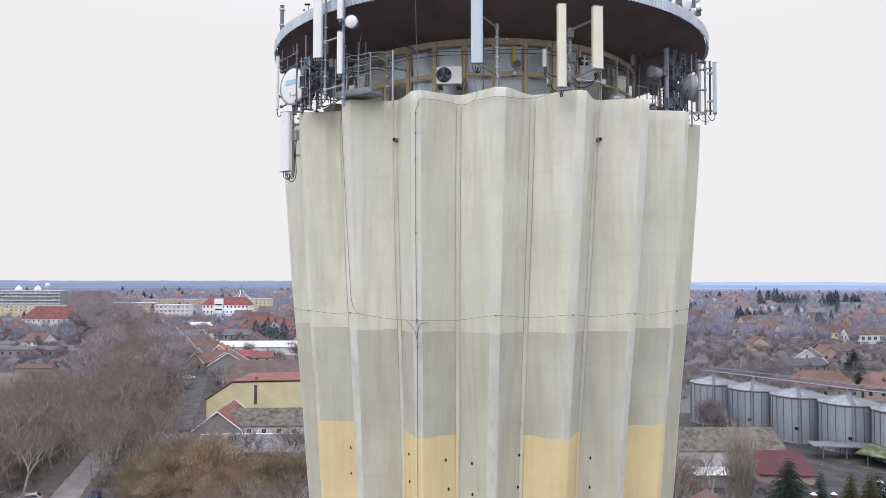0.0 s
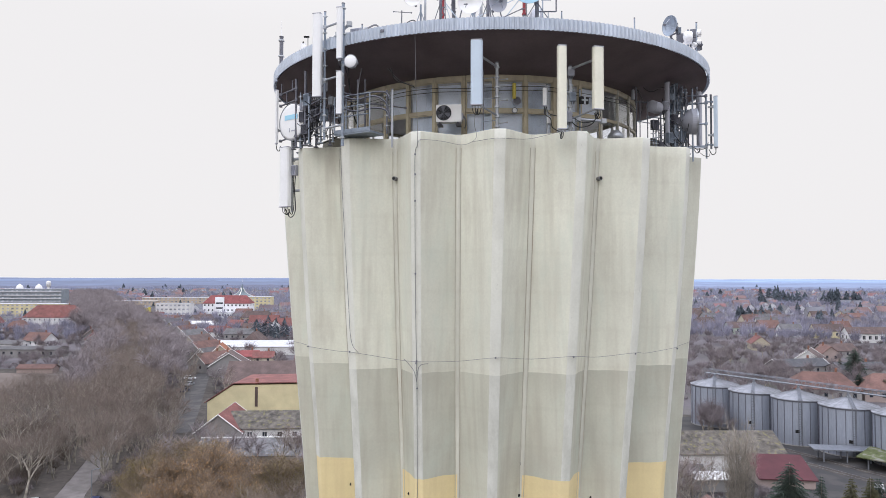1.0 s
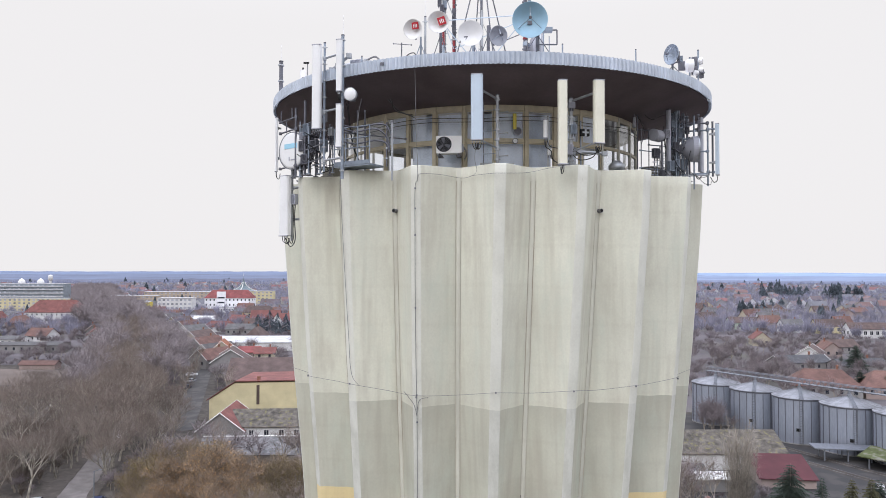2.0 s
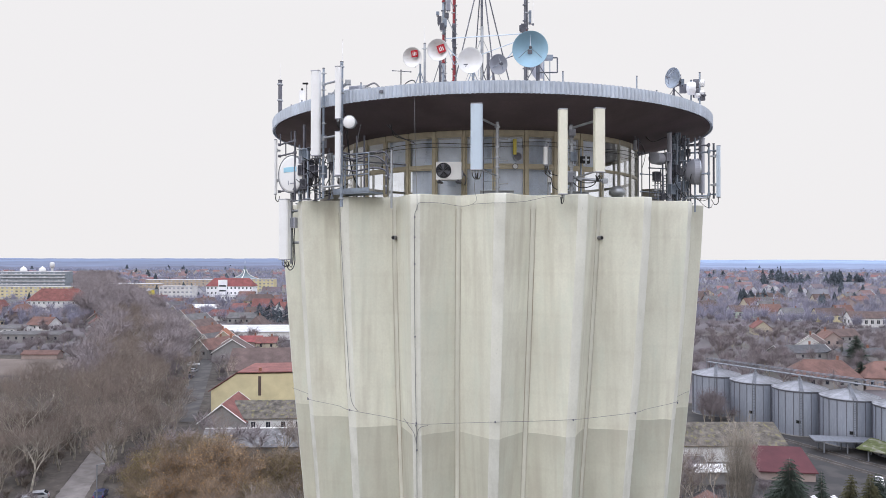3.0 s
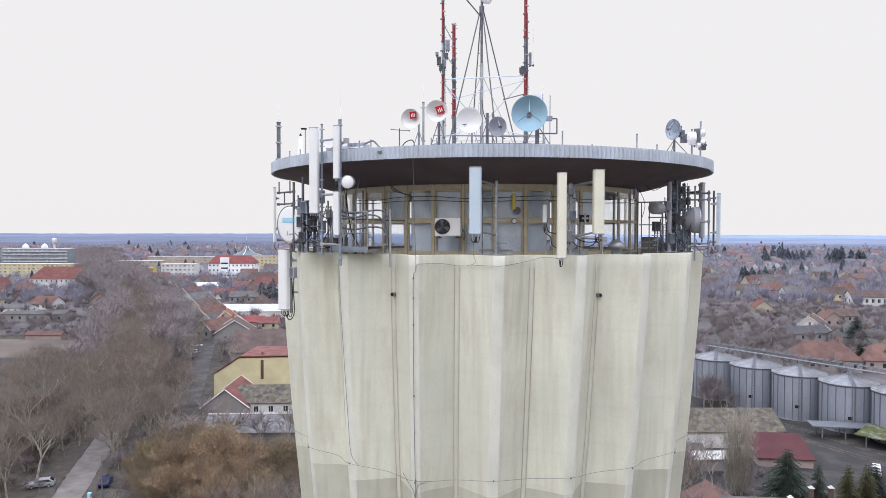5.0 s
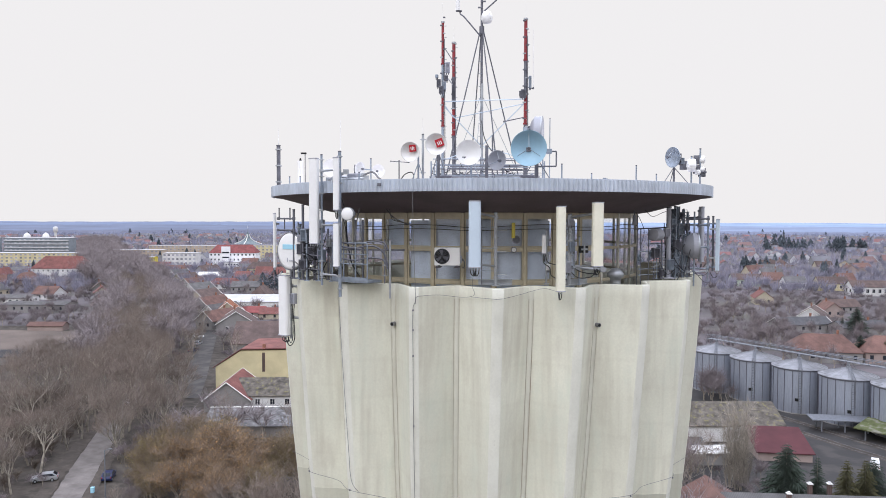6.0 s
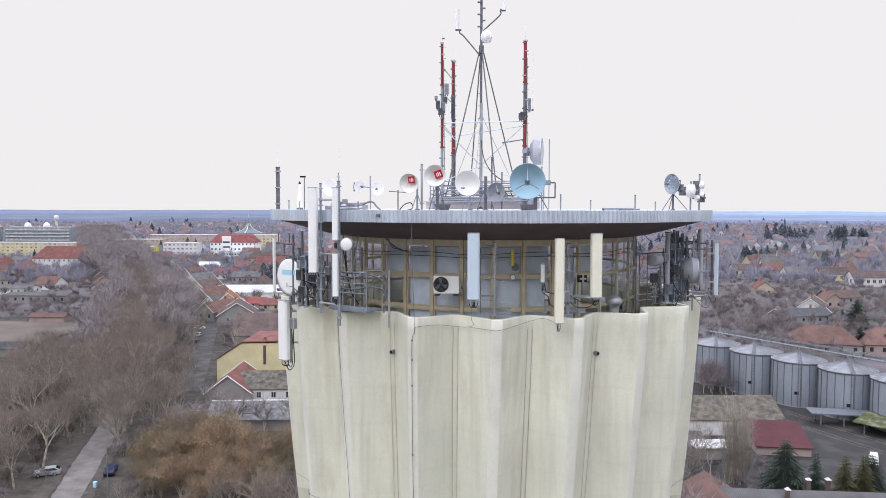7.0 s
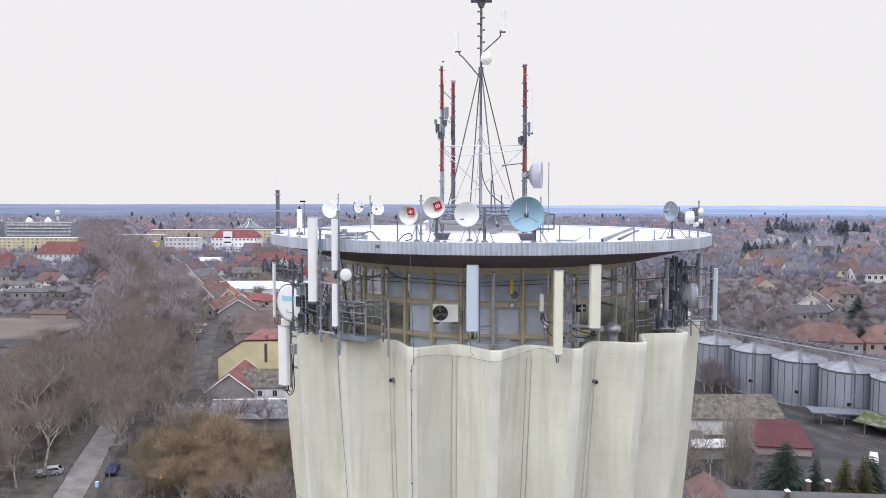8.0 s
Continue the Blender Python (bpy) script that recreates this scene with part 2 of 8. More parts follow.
def lathe(bm, profile, seg=32, m=None, a0=0.0, a1=360.0, close=False):
    """Turn a profile of (radius, height) round the z axis."""
    whole = abs(a1 - a0 - 360) < 1e-6
    n = seg if whole else seg + 1
    rows = []
    for i in range(n):
        a = radians(a0 + (a1 - a0) * i / seg)
        rows.append([bm.verts.new((m or Matrix.Identity(4)) @ Vector((r * math.sin(a), -r * math.cos(a), z))) for r, z in profile])
    k = len(profile)
    for i in range(seg):
        p, q = rows[i], rows[(i + 1) % n]
        for j in range(k if close else k - 1):
            f = [p[j], q[j], q[(j + 1) % k], p[(j + 1) % k]]
            f = [v for x, v in enumerate(f) if v.co not in [w.co for w in f[:x]]]
            if len(f) > 2:
                bm.faces.new(f)
    bmesh.ops.remove_doubles(bm, verts=bm.verts, dist=1e-5)
    return bm


def fix(bm):
    bmesh.ops.recalc_face_normals(bm, faces=bm.faces)
    return bm

# ---------------------------------------------------------------- the water tower
TOP, FLOOR = 42.9, 41.6
BAND_GREY, BAND_YELLOW = 35.55, 32.28
FLUTES = 20


def ridge_radius(z):
    """The outer radius of the fluted shell: a flaring vase."""
    zs = [0, 8, 16, 22, 29, 32.8, 37, 41.1, 43]
    rs = [4.6, 4.9, 5.6, 6.35, 7.08, 7.38, 7.79, 8.1, 8.2]
    return float(np.interp(z, zs, rs))


def flute_radius(u, z):
    """u: degrees from the flute's ridge, at most 9. A narrow blunt ridge, a hollow flank, a joint and a flat strip in the valley."""
    deep = 0.86 * min(1.0, 0.35 + z / 50.0)
    u = abs(u)
    if u <= 1.15:
        return ridge_radius(z)
    if u < 1.5:
        return ridge_radius(z) - 0.05 * (u - 1.15) / 0.35
    s = min(1.0, (u - 1.5) / (8.3 - 1.5))
    joint = 0.014 if 8.3 < u < 8.44 and z < 42.5 else 0.0
    return ridge_radius(z) - 0.05 - joint - (deep - 0.05) * (0.62 * s + 0.38 * math.sin(s * math.pi / 2))


# the shell was cast by hand: ridges and valleys stray a little from their even places, and twist on the way down
STRAY_AT = [-180, -72, -54, -36, -27, -18, -9, 0, 9, 18, 27, 36, 45, 54, 72, 180]
STRAY_BY = [0, 0, -0.1, 0.0, 0.9, 0.3, -0.4, 0.3, -0.4, 0.0, -1.0, -0.8, -0.5, -0.3, 0, 0]


def strayed(az, z):
    """Where an even azimuth comes to lie on the shell at that height."""
    return az + float(np.interp((az + 180) % 360 - 180, STRAY_AT, STRAY_BY)) - 0.145 * (42.3 - max(z, 26.0))


def surface(az, z):
    """The radius of the shell's outside at any azimuth."""
    even = az + 0.145 * (42.3 - max(z, 26.0))
    even -= float(np.interp((even + 180) % 360 - 180, [p + q for p, q in zip(STRAY_AT, STRAY_BY)], STRAY_BY))
    return flute_radius((even + 9) % 18 - 9, z)


tower = thing("water_tower", pose(0, 0, 0), "tall fluted concrete water tower, cream and grey with yellow flutes", "water tower")
HALF = [1.1, 1.2, 1.35, 1.5, 2.3, 3.3, 4.3, 5.3, 6.3, 7.3, 8.0, 8.28, 8.32, 8.42, 8.46, 9]
ANGLES = [-u for u in HALF[::-1]] + HALF
RIDGE_FACES = range(len(HALF) - 2, len(HALF) + 1)
LEVELS = [0, 6, 12, 18, 22, 25, 28, 30, 31.2, BAND_YELLOW, BAND_YELLOW, 34, BAND_GREY, BAND_GREY, 37, 38.5, 40, 41.2, 42.2, 42.49, 42.51, TOP - 0.03, TOP]


def flute_mesh(turn, yellow):
    bm = bmesh.new()
    rows = []
    last = len(LEVELS) - 1
    for i, z in enumerate(LEVELS + [TOP, FLOOR]):
        rows.append([])
        for u in ANGLES:
            r = flute_radius(u, min(z, TOP)) - (0.025 if i == last else 0) if i <= last else flute_radius(u, TOP) - 0.2
            # painted edges were brushed by hand
            dz = 0.035 * noise.noise(((turn + u) * 0.35, z, 3)) if 0 < i < last and LEVELS.count(z) > 1 else 0.0
            a = radians(strayed(turn + u, z))
            rows[-1].append(bm.verts.new((r * math.sin(a), -r * math.cos(a), z + dz)))
    end = len(ANGLES) - 1
    for i, (lo, hi) in enumerate(zip(rows, rows[1:])):
        if i < last and LEVELS[i] == LEVELS[i + 1]:
            continue
        for k in range(end):
            f = bm.faces.new((lo[k], lo[k + 1], hi[k + 1], hi[k]))
            mid = (lo[k].co.z + hi[k].co.z) / 2
            inside = i >= last
            paint = 0 if inside or mid > BAND_GREY else (2 if yellow and mid < BAND_YELLOW else 1)
            if not inside and mid < 42.5 and k in (1, 2, 3, end - 4, end - 3, end - 2):
                paint = 3
            elif not inside and k in RIDGE_FACES and paint < 2:
                paint += 4
            elif not inside and k in (0, end - 1) and paint < 2:
                paint = 6
            f.material_index = paint
    for e in bm.edges:
        e.smooth = len(e.link_faces) == 2 and e.calc_face_angle() < 0.45
    for f in bm.faces:
        f.smooth = True
    me = mesh_of(bm, "flute")
    for m in (CREAM, GREY, YELLOW, STAINED, RIDGE, RIDGEGREY, STRIP):
        me.materials.append(m)
    return me


for i in range(FLUTES):
    part("flute", flute_mesh(18 * i, i % 2 == 1), None, tower)

gallery = part("gallery_floor", fix(lathe(bmesh.new(), [(0.0, FLOOR - 0.25), (7.08, FLOOR - 0.25), (7.08, FLOOR), (0.0, FLOOR)], 60)), GREY, tower)

# the glazed room on top: 36 bays
DRUM, BAYS = 5.8, 36
HEAD = 45.16
RAILS = [(41.75, 0.30), (42.88, 0.10), (43.97, 0.10), (45.07, 0.18)]
room = part("glazed_room", fix(lathe(bmesh.new(), [(DRUM - 0.1, FLOOR), (DRUM + 0.04, FLOOR), (DRUM + 0.04, FLOOR + 0.14), (DRUM - 0.1, FLOOR + 0.14)], 72, close=True)), PALE_FRAME, tower, "ring of timber-framed windows under the roof")
chord = 2 * DRUM * math.sin(radians(5))
mullion_mesh = mesh_of(box(bmesh.new(), (0, 0, (FLOOR + HEAD) / 2), (0.10, 0.12, HEAD - FLOOR - 0.02), bevel=0.012), "mullion")
slim_mullion = mesh_of(box(bmesh.new(), (0, 0, (FLOOR + HEAD) / 2), (0.07, 0.10, HEAD - FLOOR - 0.02), bevel=0.01), "mullion")
rail_meshes = [mesh_of(box(bmesh.new(), (0, 0, z), (chord - 0.115, 0.09, h), bevel=0.01), "transom") for z, h in RAILS]
pane_meshes = []
for (z0, h0), (z1, h1) in zip(RAILS, RAILS[1:]):
    lo, hi = z0 + h0 / 2, z1 - h1 / 2
    pane_meshes.append(mesh_of(box(bmesh.new(), (0, 0, (lo + hi) / 2), (chord - 0.125, 0.008, hi - lo)), "pane"))
sash_meshes = []
for (z0, h0), (z1, h1) in zip(RAILS, RAILS[1:]):
    lo, hi = z0 + h0 / 2, z1 - h1 / 2
    b = bmesh.new()
    for sx in (-1, 1):
        box(b, (sx * (chord / 2 - 0.078), 0, (lo + hi) / 2), (0.032, 0.05, hi - lo))
    for zz in (lo + 0.022, hi - 0.022):
        box(b, (0, 0, zz), (chord - 0.19, 0.05, 0.032))
    sash_meshes.append(mesh_of(b, "sash"))
for i in range(BAYS):
    az = 10 * i
    signed = (az + 180) % 360 - 180
    frame_paint = TAN if -60 < signed < 32 else PALE_FRAME
    mu = part("mullion", mullion_mesh if frame_paint is TAN else slim_mullion, frame_paint, room)
    mu.matrix_basis = round_tower(az, DRUM, 0)
    mid = round_tower(az + 5, DRUM * math.cos(radians(5)), 0)
    for me in rail_meshes:
        part("transom", me if frame_paint is TAN else me.copy(), frame_paint, room).matrix_basis = mid
    for me in sash_meshes if frame_paint is TAN else []:
        part("sash", me if frame_paint is TAN else me.copy(), frame_paint, room).matrix_basis = mid
    for me in pane_meshes:
        p = part("pane", me, GLASS, room)
        p.matrix_basis = mid
        p.visible_shadow = False
# a round core and pale blinds inside the room
part("inner_core", fix(lathe(bmesh.new(), [(2.4, FLOOR), (2.4, HEAD)], 40)), INNERWALL, tower, smooth=True)
part("inner_ceiling", fix(lathe(bmesh.new(), [(2.4, HEAD - 0.06), (DRUM - 0.1, HEAD - 0.06), (DRUM - 0.1, HEAD - 0.01), (2.4, HEAD - 0.01)], 60, close=True)), DECK, tower, "white ceiling of the glazed room")
blind = mesh_of(box(bmesh.new(), (0, 0, 44.45), (chord - 0.2, 0.02, 0.98)), "blind")
blind_long = mesh_of(box(bmesh.new(), (0, 0, 43.4), (chord - 0.2, 0.02, 3.0)), "blind")
for az, me in ((-35, blind), (-25, blind_long), (-15, blind_long), (-5, blind_long), (5, blind_long), (15, blind_long), (25, blind_long), (35, blind)):
    part("blind", me, CURTAIN, room, "pale grey blind behind the glass").matrix_basis = round_tower(az, DRUM - 0.16, 0)

# the roof: a saucer with a dark soffit, a corrugated rim and a white deck
ROOF_R, RIM_LOW, RIM_TOP = 8.48, 45.78, 46.13
roof = part("roof", fix(lathe(bmesh.new(), [(0, HEAD), (DRUM + 0.1, HEAD), (DRUM + 0.5, HEAD + 0.06), (ROOF_R - 0.3, RIM_LOW - 0.06), (ROOF_R - 0.06, RIM_LOW - 0.01),
                                           (ROOF_R - 0.06, RIM_LOW + 0.05), (0, RIM_LOW + 0.05)], 120)), SOFFIT, tower, "dark brown underside of the saucer roof", smooth=False)
part("roof_deck", fix(lathe(bmesh.new(), [(0, RIM_TOP + 0.02), (5, RIM_TOP - 0.0), (ROOF_R - 0.1, RIM_TOP - 0.05), (ROOF_R - 0.09, RIM_LOW + 0.052), (0, RIM_LOW + 0.052)], 96)), DECK, roof, "white roof deck")
PANELS, RIBS = 24, 15
b = bmesh.new()
step = 360 / PANELS
cols = []
for k in range(RIBS * 6 + 1):
    a = radians(-step / 2 + step * k / (RIBS * 6))
    ph = k % 6
    out = 0.05 if ph in (1, 2) else (0.03 if ph in (0, 3) else 0.0)
    cols.append([b.verts.new(((ROOF_R + out + d) * math.sin(a), -(ROOF_R + out + d) * math.cos(a), z)) for z, d in ((RIM_LOW - 0.02, 0), (RIM_TOP, 0.0), (RIM_TOP + 0.005, -0.05), (RIM_TOP - 0.04, -0.09))])
for p, q in zip(cols, cols[1:]):
    for j in range(3):
        b.faces.new((p[j], q[j], q[j + 1], p[j + 1]))
rim_mesh = mesh_of(b, "fascia_panel")
for i in range(PANELS):
    part("fascia_panel", rim_mesh, FASCIA, roof).matrix_basis = pose(0, 0, 0, 0, 0, step * i)

# ---------------------------------------------------------------- ground and distance
def patches(colour, scale, low, high, top):
    def add(t, co, last):
        n = t.nodes.new("ShaderNodeTexNoise")
        n.inputs["Scale"].default_value, n.inputs["Detail"].default_value = scale, 6
        t.links.new(co.outputs["Object"], n.inputs["Vector"])
        r = t.nodes.new("ShaderNodeMapRange")
        r.inputs[1].default_value, r.inputs[2].default_value, r.inputs[3].default_value, r.inputs[4].default_value = low, high, 0, top
        t.links.new(n.outputs[0], r.inputs[0])
        return mixed(t, last, colour, r.outputs[0])
    return add


SOIL = material("winter_soil_and_dead_grass", (0.046, 0.037, 0.030), 0.95, vary=0.3, scale=0.22, fine=1.6, bump=0.0, extra=patches((0.085, 0.072, 0.058), 0.5, 0.46, 0.62, 0.75))
ROADMAT = material("worn_pale_road", (0.165, 0.146, 0.135), 0.9, vary=0.18, scale=0.35, fine=3, bump=0.02, extra=patches((0.115, 0.10, 0.09), 0.45, 0.5, 0.66, 0.7))
YARD = material("dark_wet_yard", (0.025, 0.023, 0.023), 0.8, vary=0.2, scale=0.08, fine=2, bump=0.02, extra=patches((0.052, 0.046, 0.042), 0.22, 0.48, 0.62, 0.8))
FIELD = material("bare_brown_field", (0.125, 0.098, 0.083), 0.95, vary=0.2, scale=0.06, fine=1.5, bump=0.02)


def sheet(name, pts, z, mat, label, category):
    bm = bmesh.new()
    bm.faces.new([bm.verts.new((x, y, z)) for x, y in pts])
    bmesh.ops.triangulate(bm, faces=bm.faces)
    fix(bm)
    for f in bm.faces:
        if f.normal.z < 0:
            f.normal_flip()
    ob = new(name, mesh_of(bm, name))
    ob.data.materials.append(mat)
    return tagged(ob, label, category, kind="structure")


bm = bmesh.new()
rings = []
for r in (0.0, 40, 80, 120, 160, 200, 240, 280, 330, 400, 500, 650, 850, 1100, 1500, 2000, 3000, 4500, 6500):
    rings.append([bm.verts.new((r * math.sin(k * math.tau / 96), r * math.cos(k * math.tau / 96), 0)) for k in range(96)] if r else [bm.verts.new((0, 0, 0))])
for k in range(96):
    bm.faces.new((rings[0][0], rings[1][(k + 1) % 96], rings[1][k]))
    for p, q in zip(rings[1:], rings[2:]):
        bm.faces.new((p[k], p[(k + 1) % 96], q[(k + 1) % 96], q[k]))
fix(bm)
for f in bm.faces:
    if f.normal.z < 0:
        f.normal_flip()
ground = new("ground", mesh_of(bm, "ground"))
ground.data.materials.append(SOIL)
tagged(ground, "flat winter ground of soil and dead grass", "ground", kind="structure")


def ribbon(name, centre, width, z, mat, label, category, ragged=0.0):
    """A strip along a line; ragged: metres by which its edges wander."""
    bm = bmesh.new()
    rows = []
    if ragged:
        fine = []
        for (x0, y0), (x1, y1) in zip(centre, centre[1:]):
            n = max(1, int(math.hypot(x1 - x0, y1 - y0) / 1.6)) if y1 < 200 else 1
            fine += [(x0 + (x1 - x0) * k / n, y0 + (y1 - y0) * k / n) for k in range(n)]
        centre = fine + [centre[-1]]
    for i, (x, y) in enumerate(centre):
        a, c = Vector(centre[max(i - 1, 0)]), Vector(centre[min(i + 1, len(centre) - 1)])
        d = (c - a).normalized()
        n = Vector((d.y, -d.x)) * width / 2
        wl, wr = [1 + ragged * (noise.noise((y * 0.45, side, z * 40)) + noise.noise((y * 1.3, side, z * 40))) for side in (0.0, 9.0)]
        rows.append((bm.verts.new((x - n.x * wl, y - n.y * wl, z)), bm.verts.new((x + n.x * wr, y + n.y * wr, z))))
    for p, q in zip(rows, rows[1:]):
        bm.faces.new((p[0], p[1], q[1], q[0]))
    ob = new(name, mesh_of(bm, name))
    ob.data.materials.append(mat)
    return tagged(ob, label, category, kind="structure")


ROAD = [(-46, 5), (-56, 45), (-64.1, 83), (-68.8, 98.5), (-72.8, 112), (-76.4, 124), (-82.5, 144), (-92, 175), (-118, 240), (-160, 330), (-230, 460), (-330, 640), (-480, 922), (-620, 1200)]
road = ribbon("road", ROAD, 4.7, 0.14, ROADMAT, "pale worn road between bare trees", "road", 0.07)
LITTER = material("trodden_earth_and_leaves", (0.076, 0.062, 0.051), 0.95, vary=0.3, scale=0.5, fine=3, bump=0.0, extra=patches((0.06, 0.05, 0.042), 0.6, 0.45, 0.6, 0.8))
ribbon("verge", [(x - 3.9, y - 0.6) for x, y in ROAD[:7]], 2.6, 0.10, LITTER, "bare earth verge beside the road", "verge", 0.55)
ribbon("verge", [(x + 3.2, y + 0.6) for x, y in ROAD[:6]], 1.8, 0.10, LITTER, "bare earth verge beside the road", "verge", 0.55)
TOWNSOIL = material("town_gardens", (0.11, 0.096, 0.102), 0.95, vary=0.3, scale=0.03, fine=0.3, bump=0.0, extra=patches((0.10, 0.10, 0.07), 0.02, 0.5, 0.62, 0.6))
bm = bmesh.new()
near_edge = [bm.verts.new((x, y, 0.05)) for x, y in ((-1500, 270), (-105, 270), (-60, 200), (140, 165), (1500, 190))]
mid_edge = [bm.verts.new((x, y, 0.05)) for x, y in ((-1700, 700), (-280, 700), (-60, 700), (250, 700), (1700, 700))]
far_edge = [bm.verts.new((x, y, 0.05)) for x, y in ((-2300, 2300), (-700, 2300), (-60, 2300), (700, 2300), (2300, 2300))]
for row, back in ((near_edge, mid_edge), (mid_edge, far_edge)):
    for k in range(4):
        bm.faces.new((row[k], row[k + 1], back[k + 1], back[k]))
town_ground = new("town_ground", mesh_of(bm, "town_ground"))
town_ground.data.materials.append(TOWNSOIL)
tagged(town_ground, "gardens and yards between the town houses", "ground", kind="structure")
sheet("yard", [(30, 66), (130, 80), (150, 150), (95, 164), (58, 176), (30, 135)], 0.10, YARD, "dark wet yard in front of the grain silos", "yard")
TRACK = [(70.5, 139.5), (75.5, 128), (80, 118), (86, 106), (94, 92)]
for off in (0.0, 5.2):
    ribbon("track_bed", [(x - off, y - off * 0.5) for x, y in TRACK], 2.4, 0.13, SOIL, "strip of dark ballast across the yard", "track")
    for side in (-0.72, 0.72):
        ribbon("rail", [(x - off + side * 0.9, y - off * 0.5 + side * 0.4) for x, y in TRACK], 0.10, 0.22, DARKSTEEL, "dull steel rail set in the yard", "rail")
STREET = material("dark_wet_street", (0.05, 0.045, 0.043), 0.8, vary=0.25, scale=0.2, fine=2, bump=0.02, extra=patches((0.085, 0.075, 0.068), 0.2, 0.5, 0.62, 0.7))
SIDE = [(-70, 150), (-77, 175), (-86, 205), (-98, 245), (-113, 290)]
ribbon("side_street", SIDE, 6.4, 0.15, STREET, "dark wet side street along the house fronts", "road")
edge = [(x, 209 + 5 * noise.noise((x * 0.11, 2.0, 0)) + 3 * noise.noise((x * 0.4, 7.0, 0))) for x in range(-240, -139, 4)]
sheet("field", edge + [(-146 + 2 * noise.noise((y * 0.2, 4.0, 0)), y) for y in range(216, 254, 5)] + [(-152, 256), (-240, 262)], 0.10, FIELD, "bare brown plot behind the street trees", "field")

# low wooded hills, ridge behind ridge, out to the horizon
# their blue is haze put into the colour, paler far off and rightwards
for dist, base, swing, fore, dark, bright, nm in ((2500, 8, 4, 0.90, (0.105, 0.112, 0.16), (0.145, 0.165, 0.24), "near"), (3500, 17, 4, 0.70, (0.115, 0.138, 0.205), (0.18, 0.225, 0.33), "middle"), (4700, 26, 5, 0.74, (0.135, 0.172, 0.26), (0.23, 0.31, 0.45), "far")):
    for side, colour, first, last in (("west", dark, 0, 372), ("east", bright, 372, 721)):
        hill_mat = material("%s_hazed_woods_%s" % (nm, side), colour, 1.0, vary=0.13, scale=0.004, fine=0.02, bump=0)
        bm = bmesh.new()
        prev = None
        for i in range(first, last + 1):
            a = radians(-90 + i * 0.25)
            h = base + swing * noise.noise((i * 0.025, dist * 0.01, 0)) + 2.2 * noise.noise((i * 0.3, dist * 0.02, 0)) + 1.2 * noise.noise((i * 0.9, dist * 0.02, 5))
            if i > 380:
                h -= 0.13 * base
            x, y = dist * math.sin(a), dist * math.cos(a)
            pair = (bm.verts.new((x * fore, y * fore, -1)), bm.verts.new((x, y, h)), bm.verts.new((x * 1.04, y * 1.04, h * 0.5)))
            if prev:
                bm.faces.new((prev[0], pair[0], pair[1], prev[1]))
                bm.faces.new((prev[1], pair[1], pair[2], prev[2]))
            prev = pair
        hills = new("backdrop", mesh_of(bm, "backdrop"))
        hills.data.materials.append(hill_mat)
        tagged(hills, "low wooded ridge tinted haze blue towards the horizon", "hills", kind="structure")

# ---------------------------------------------------------------- houses
PLASTERS = [material("plaster_%s" % n, c, 0.9, vary=0.08, scale=0.3, fine=4, bump=0.02) for n, c in
            (("white", (0.66, 0.655, 0.65)), ("cream", (0.46, 0.41, 0.32)), ("yellow", (0.60, 0.53, 0.33)), ("grey", (0.27, 0.26, 0.255)), ("rose", (0.34, 0.27, 0.25)))]
P_WHITE, P_CREAM, P_YELLOW, P_GREY, P_ROSE = PLASTERS


def tiles(strength=0.35):
    def add(t, co, last):
        w = t.nodes.new("ShaderNodeTexWave")
        w.bands_direction = "X"
        w.inputs["Scale"].default_value, w.inputs["Distortion"].default_value = 1.3, 0.4
        t.links.new(co.outputs["Object"], w.inputs["Vector"])
        r = t.nodes.new("ShaderNodeMapRange")
        r.inputs[3].default_value, r.inputs[4].default_value = 1 - strength, 1.0
        t.links.new(w.outputs["Fac"], r.inputs[0])
        s = t.nodes.new("ShaderNodeVectorMath")
        s.operation = "SCALE"
        t.links.new(last, s.inputs[0])
        t.links.new(r.outputs[0], s.inputs[3])
        return s.outputs[0]
    return add


ROOFS = [material("roof_%s" % n, c, 0.85, vary=0.2, scale=0.4, fine=5, bump=0.05, piece=0.15, extra=tiles()) for n, c in
         (("red", (0.19, 0.070, 0.060)), ("rust", (0.165, 0.088, 0.072)), ("brown", (0.115, 0.078, 0.070)), ("grey", (0.125, 0.12, 0.12)), ("bright", (0.27, 0.075, 0.072)))]
R_RED, R_RUST, R_BROWN, R_GREY, R_BRIGHT = ROOFS
R_ORANGE = material("roof_orange", (0.30, 0.105, 0.05), 0.85, vary=0.15, scale=0.4, fine=5, bump=0.05, extra=tiles())
R_MAROON = material("maroon_sheet_roof", (0.078, 0.021, 0.026), 0.9, vary=0.12, scale=0.3, fine=4, bump=0.02)
R_MOSS = material("mossy_grey_tiles", (0.105, 0.092, 0.078), 0.95, vary=0.35, scale=0.8, fine=4, bump=0.06, extra=patches((0.20, 0.18, 0.06), 1.2, 0.55, 0.7, 0.6))
R_SLATE = material("dark_slate_roof", (0.078, 0.078, 0.086), 0.8, vary=0.2, scale=0.4, fine=4, bump=0.04, extra=tiles())
R_TAR = material("dark_tarred_roof", (0.045, 0.044, 0.048), 0.8, vary=0.2, scale=0.4, fine=4, bump=0.03)
R_WEATHER = material("weathered_grey_sheets", (0.135, 0.13, 0.132), 0.9, vary=0.25, scale=0.9, fine=6, bump=0.05, extra=patches((0.27, 0.265, 0.265), 1.1, 0.52, 0.66, 0.7))
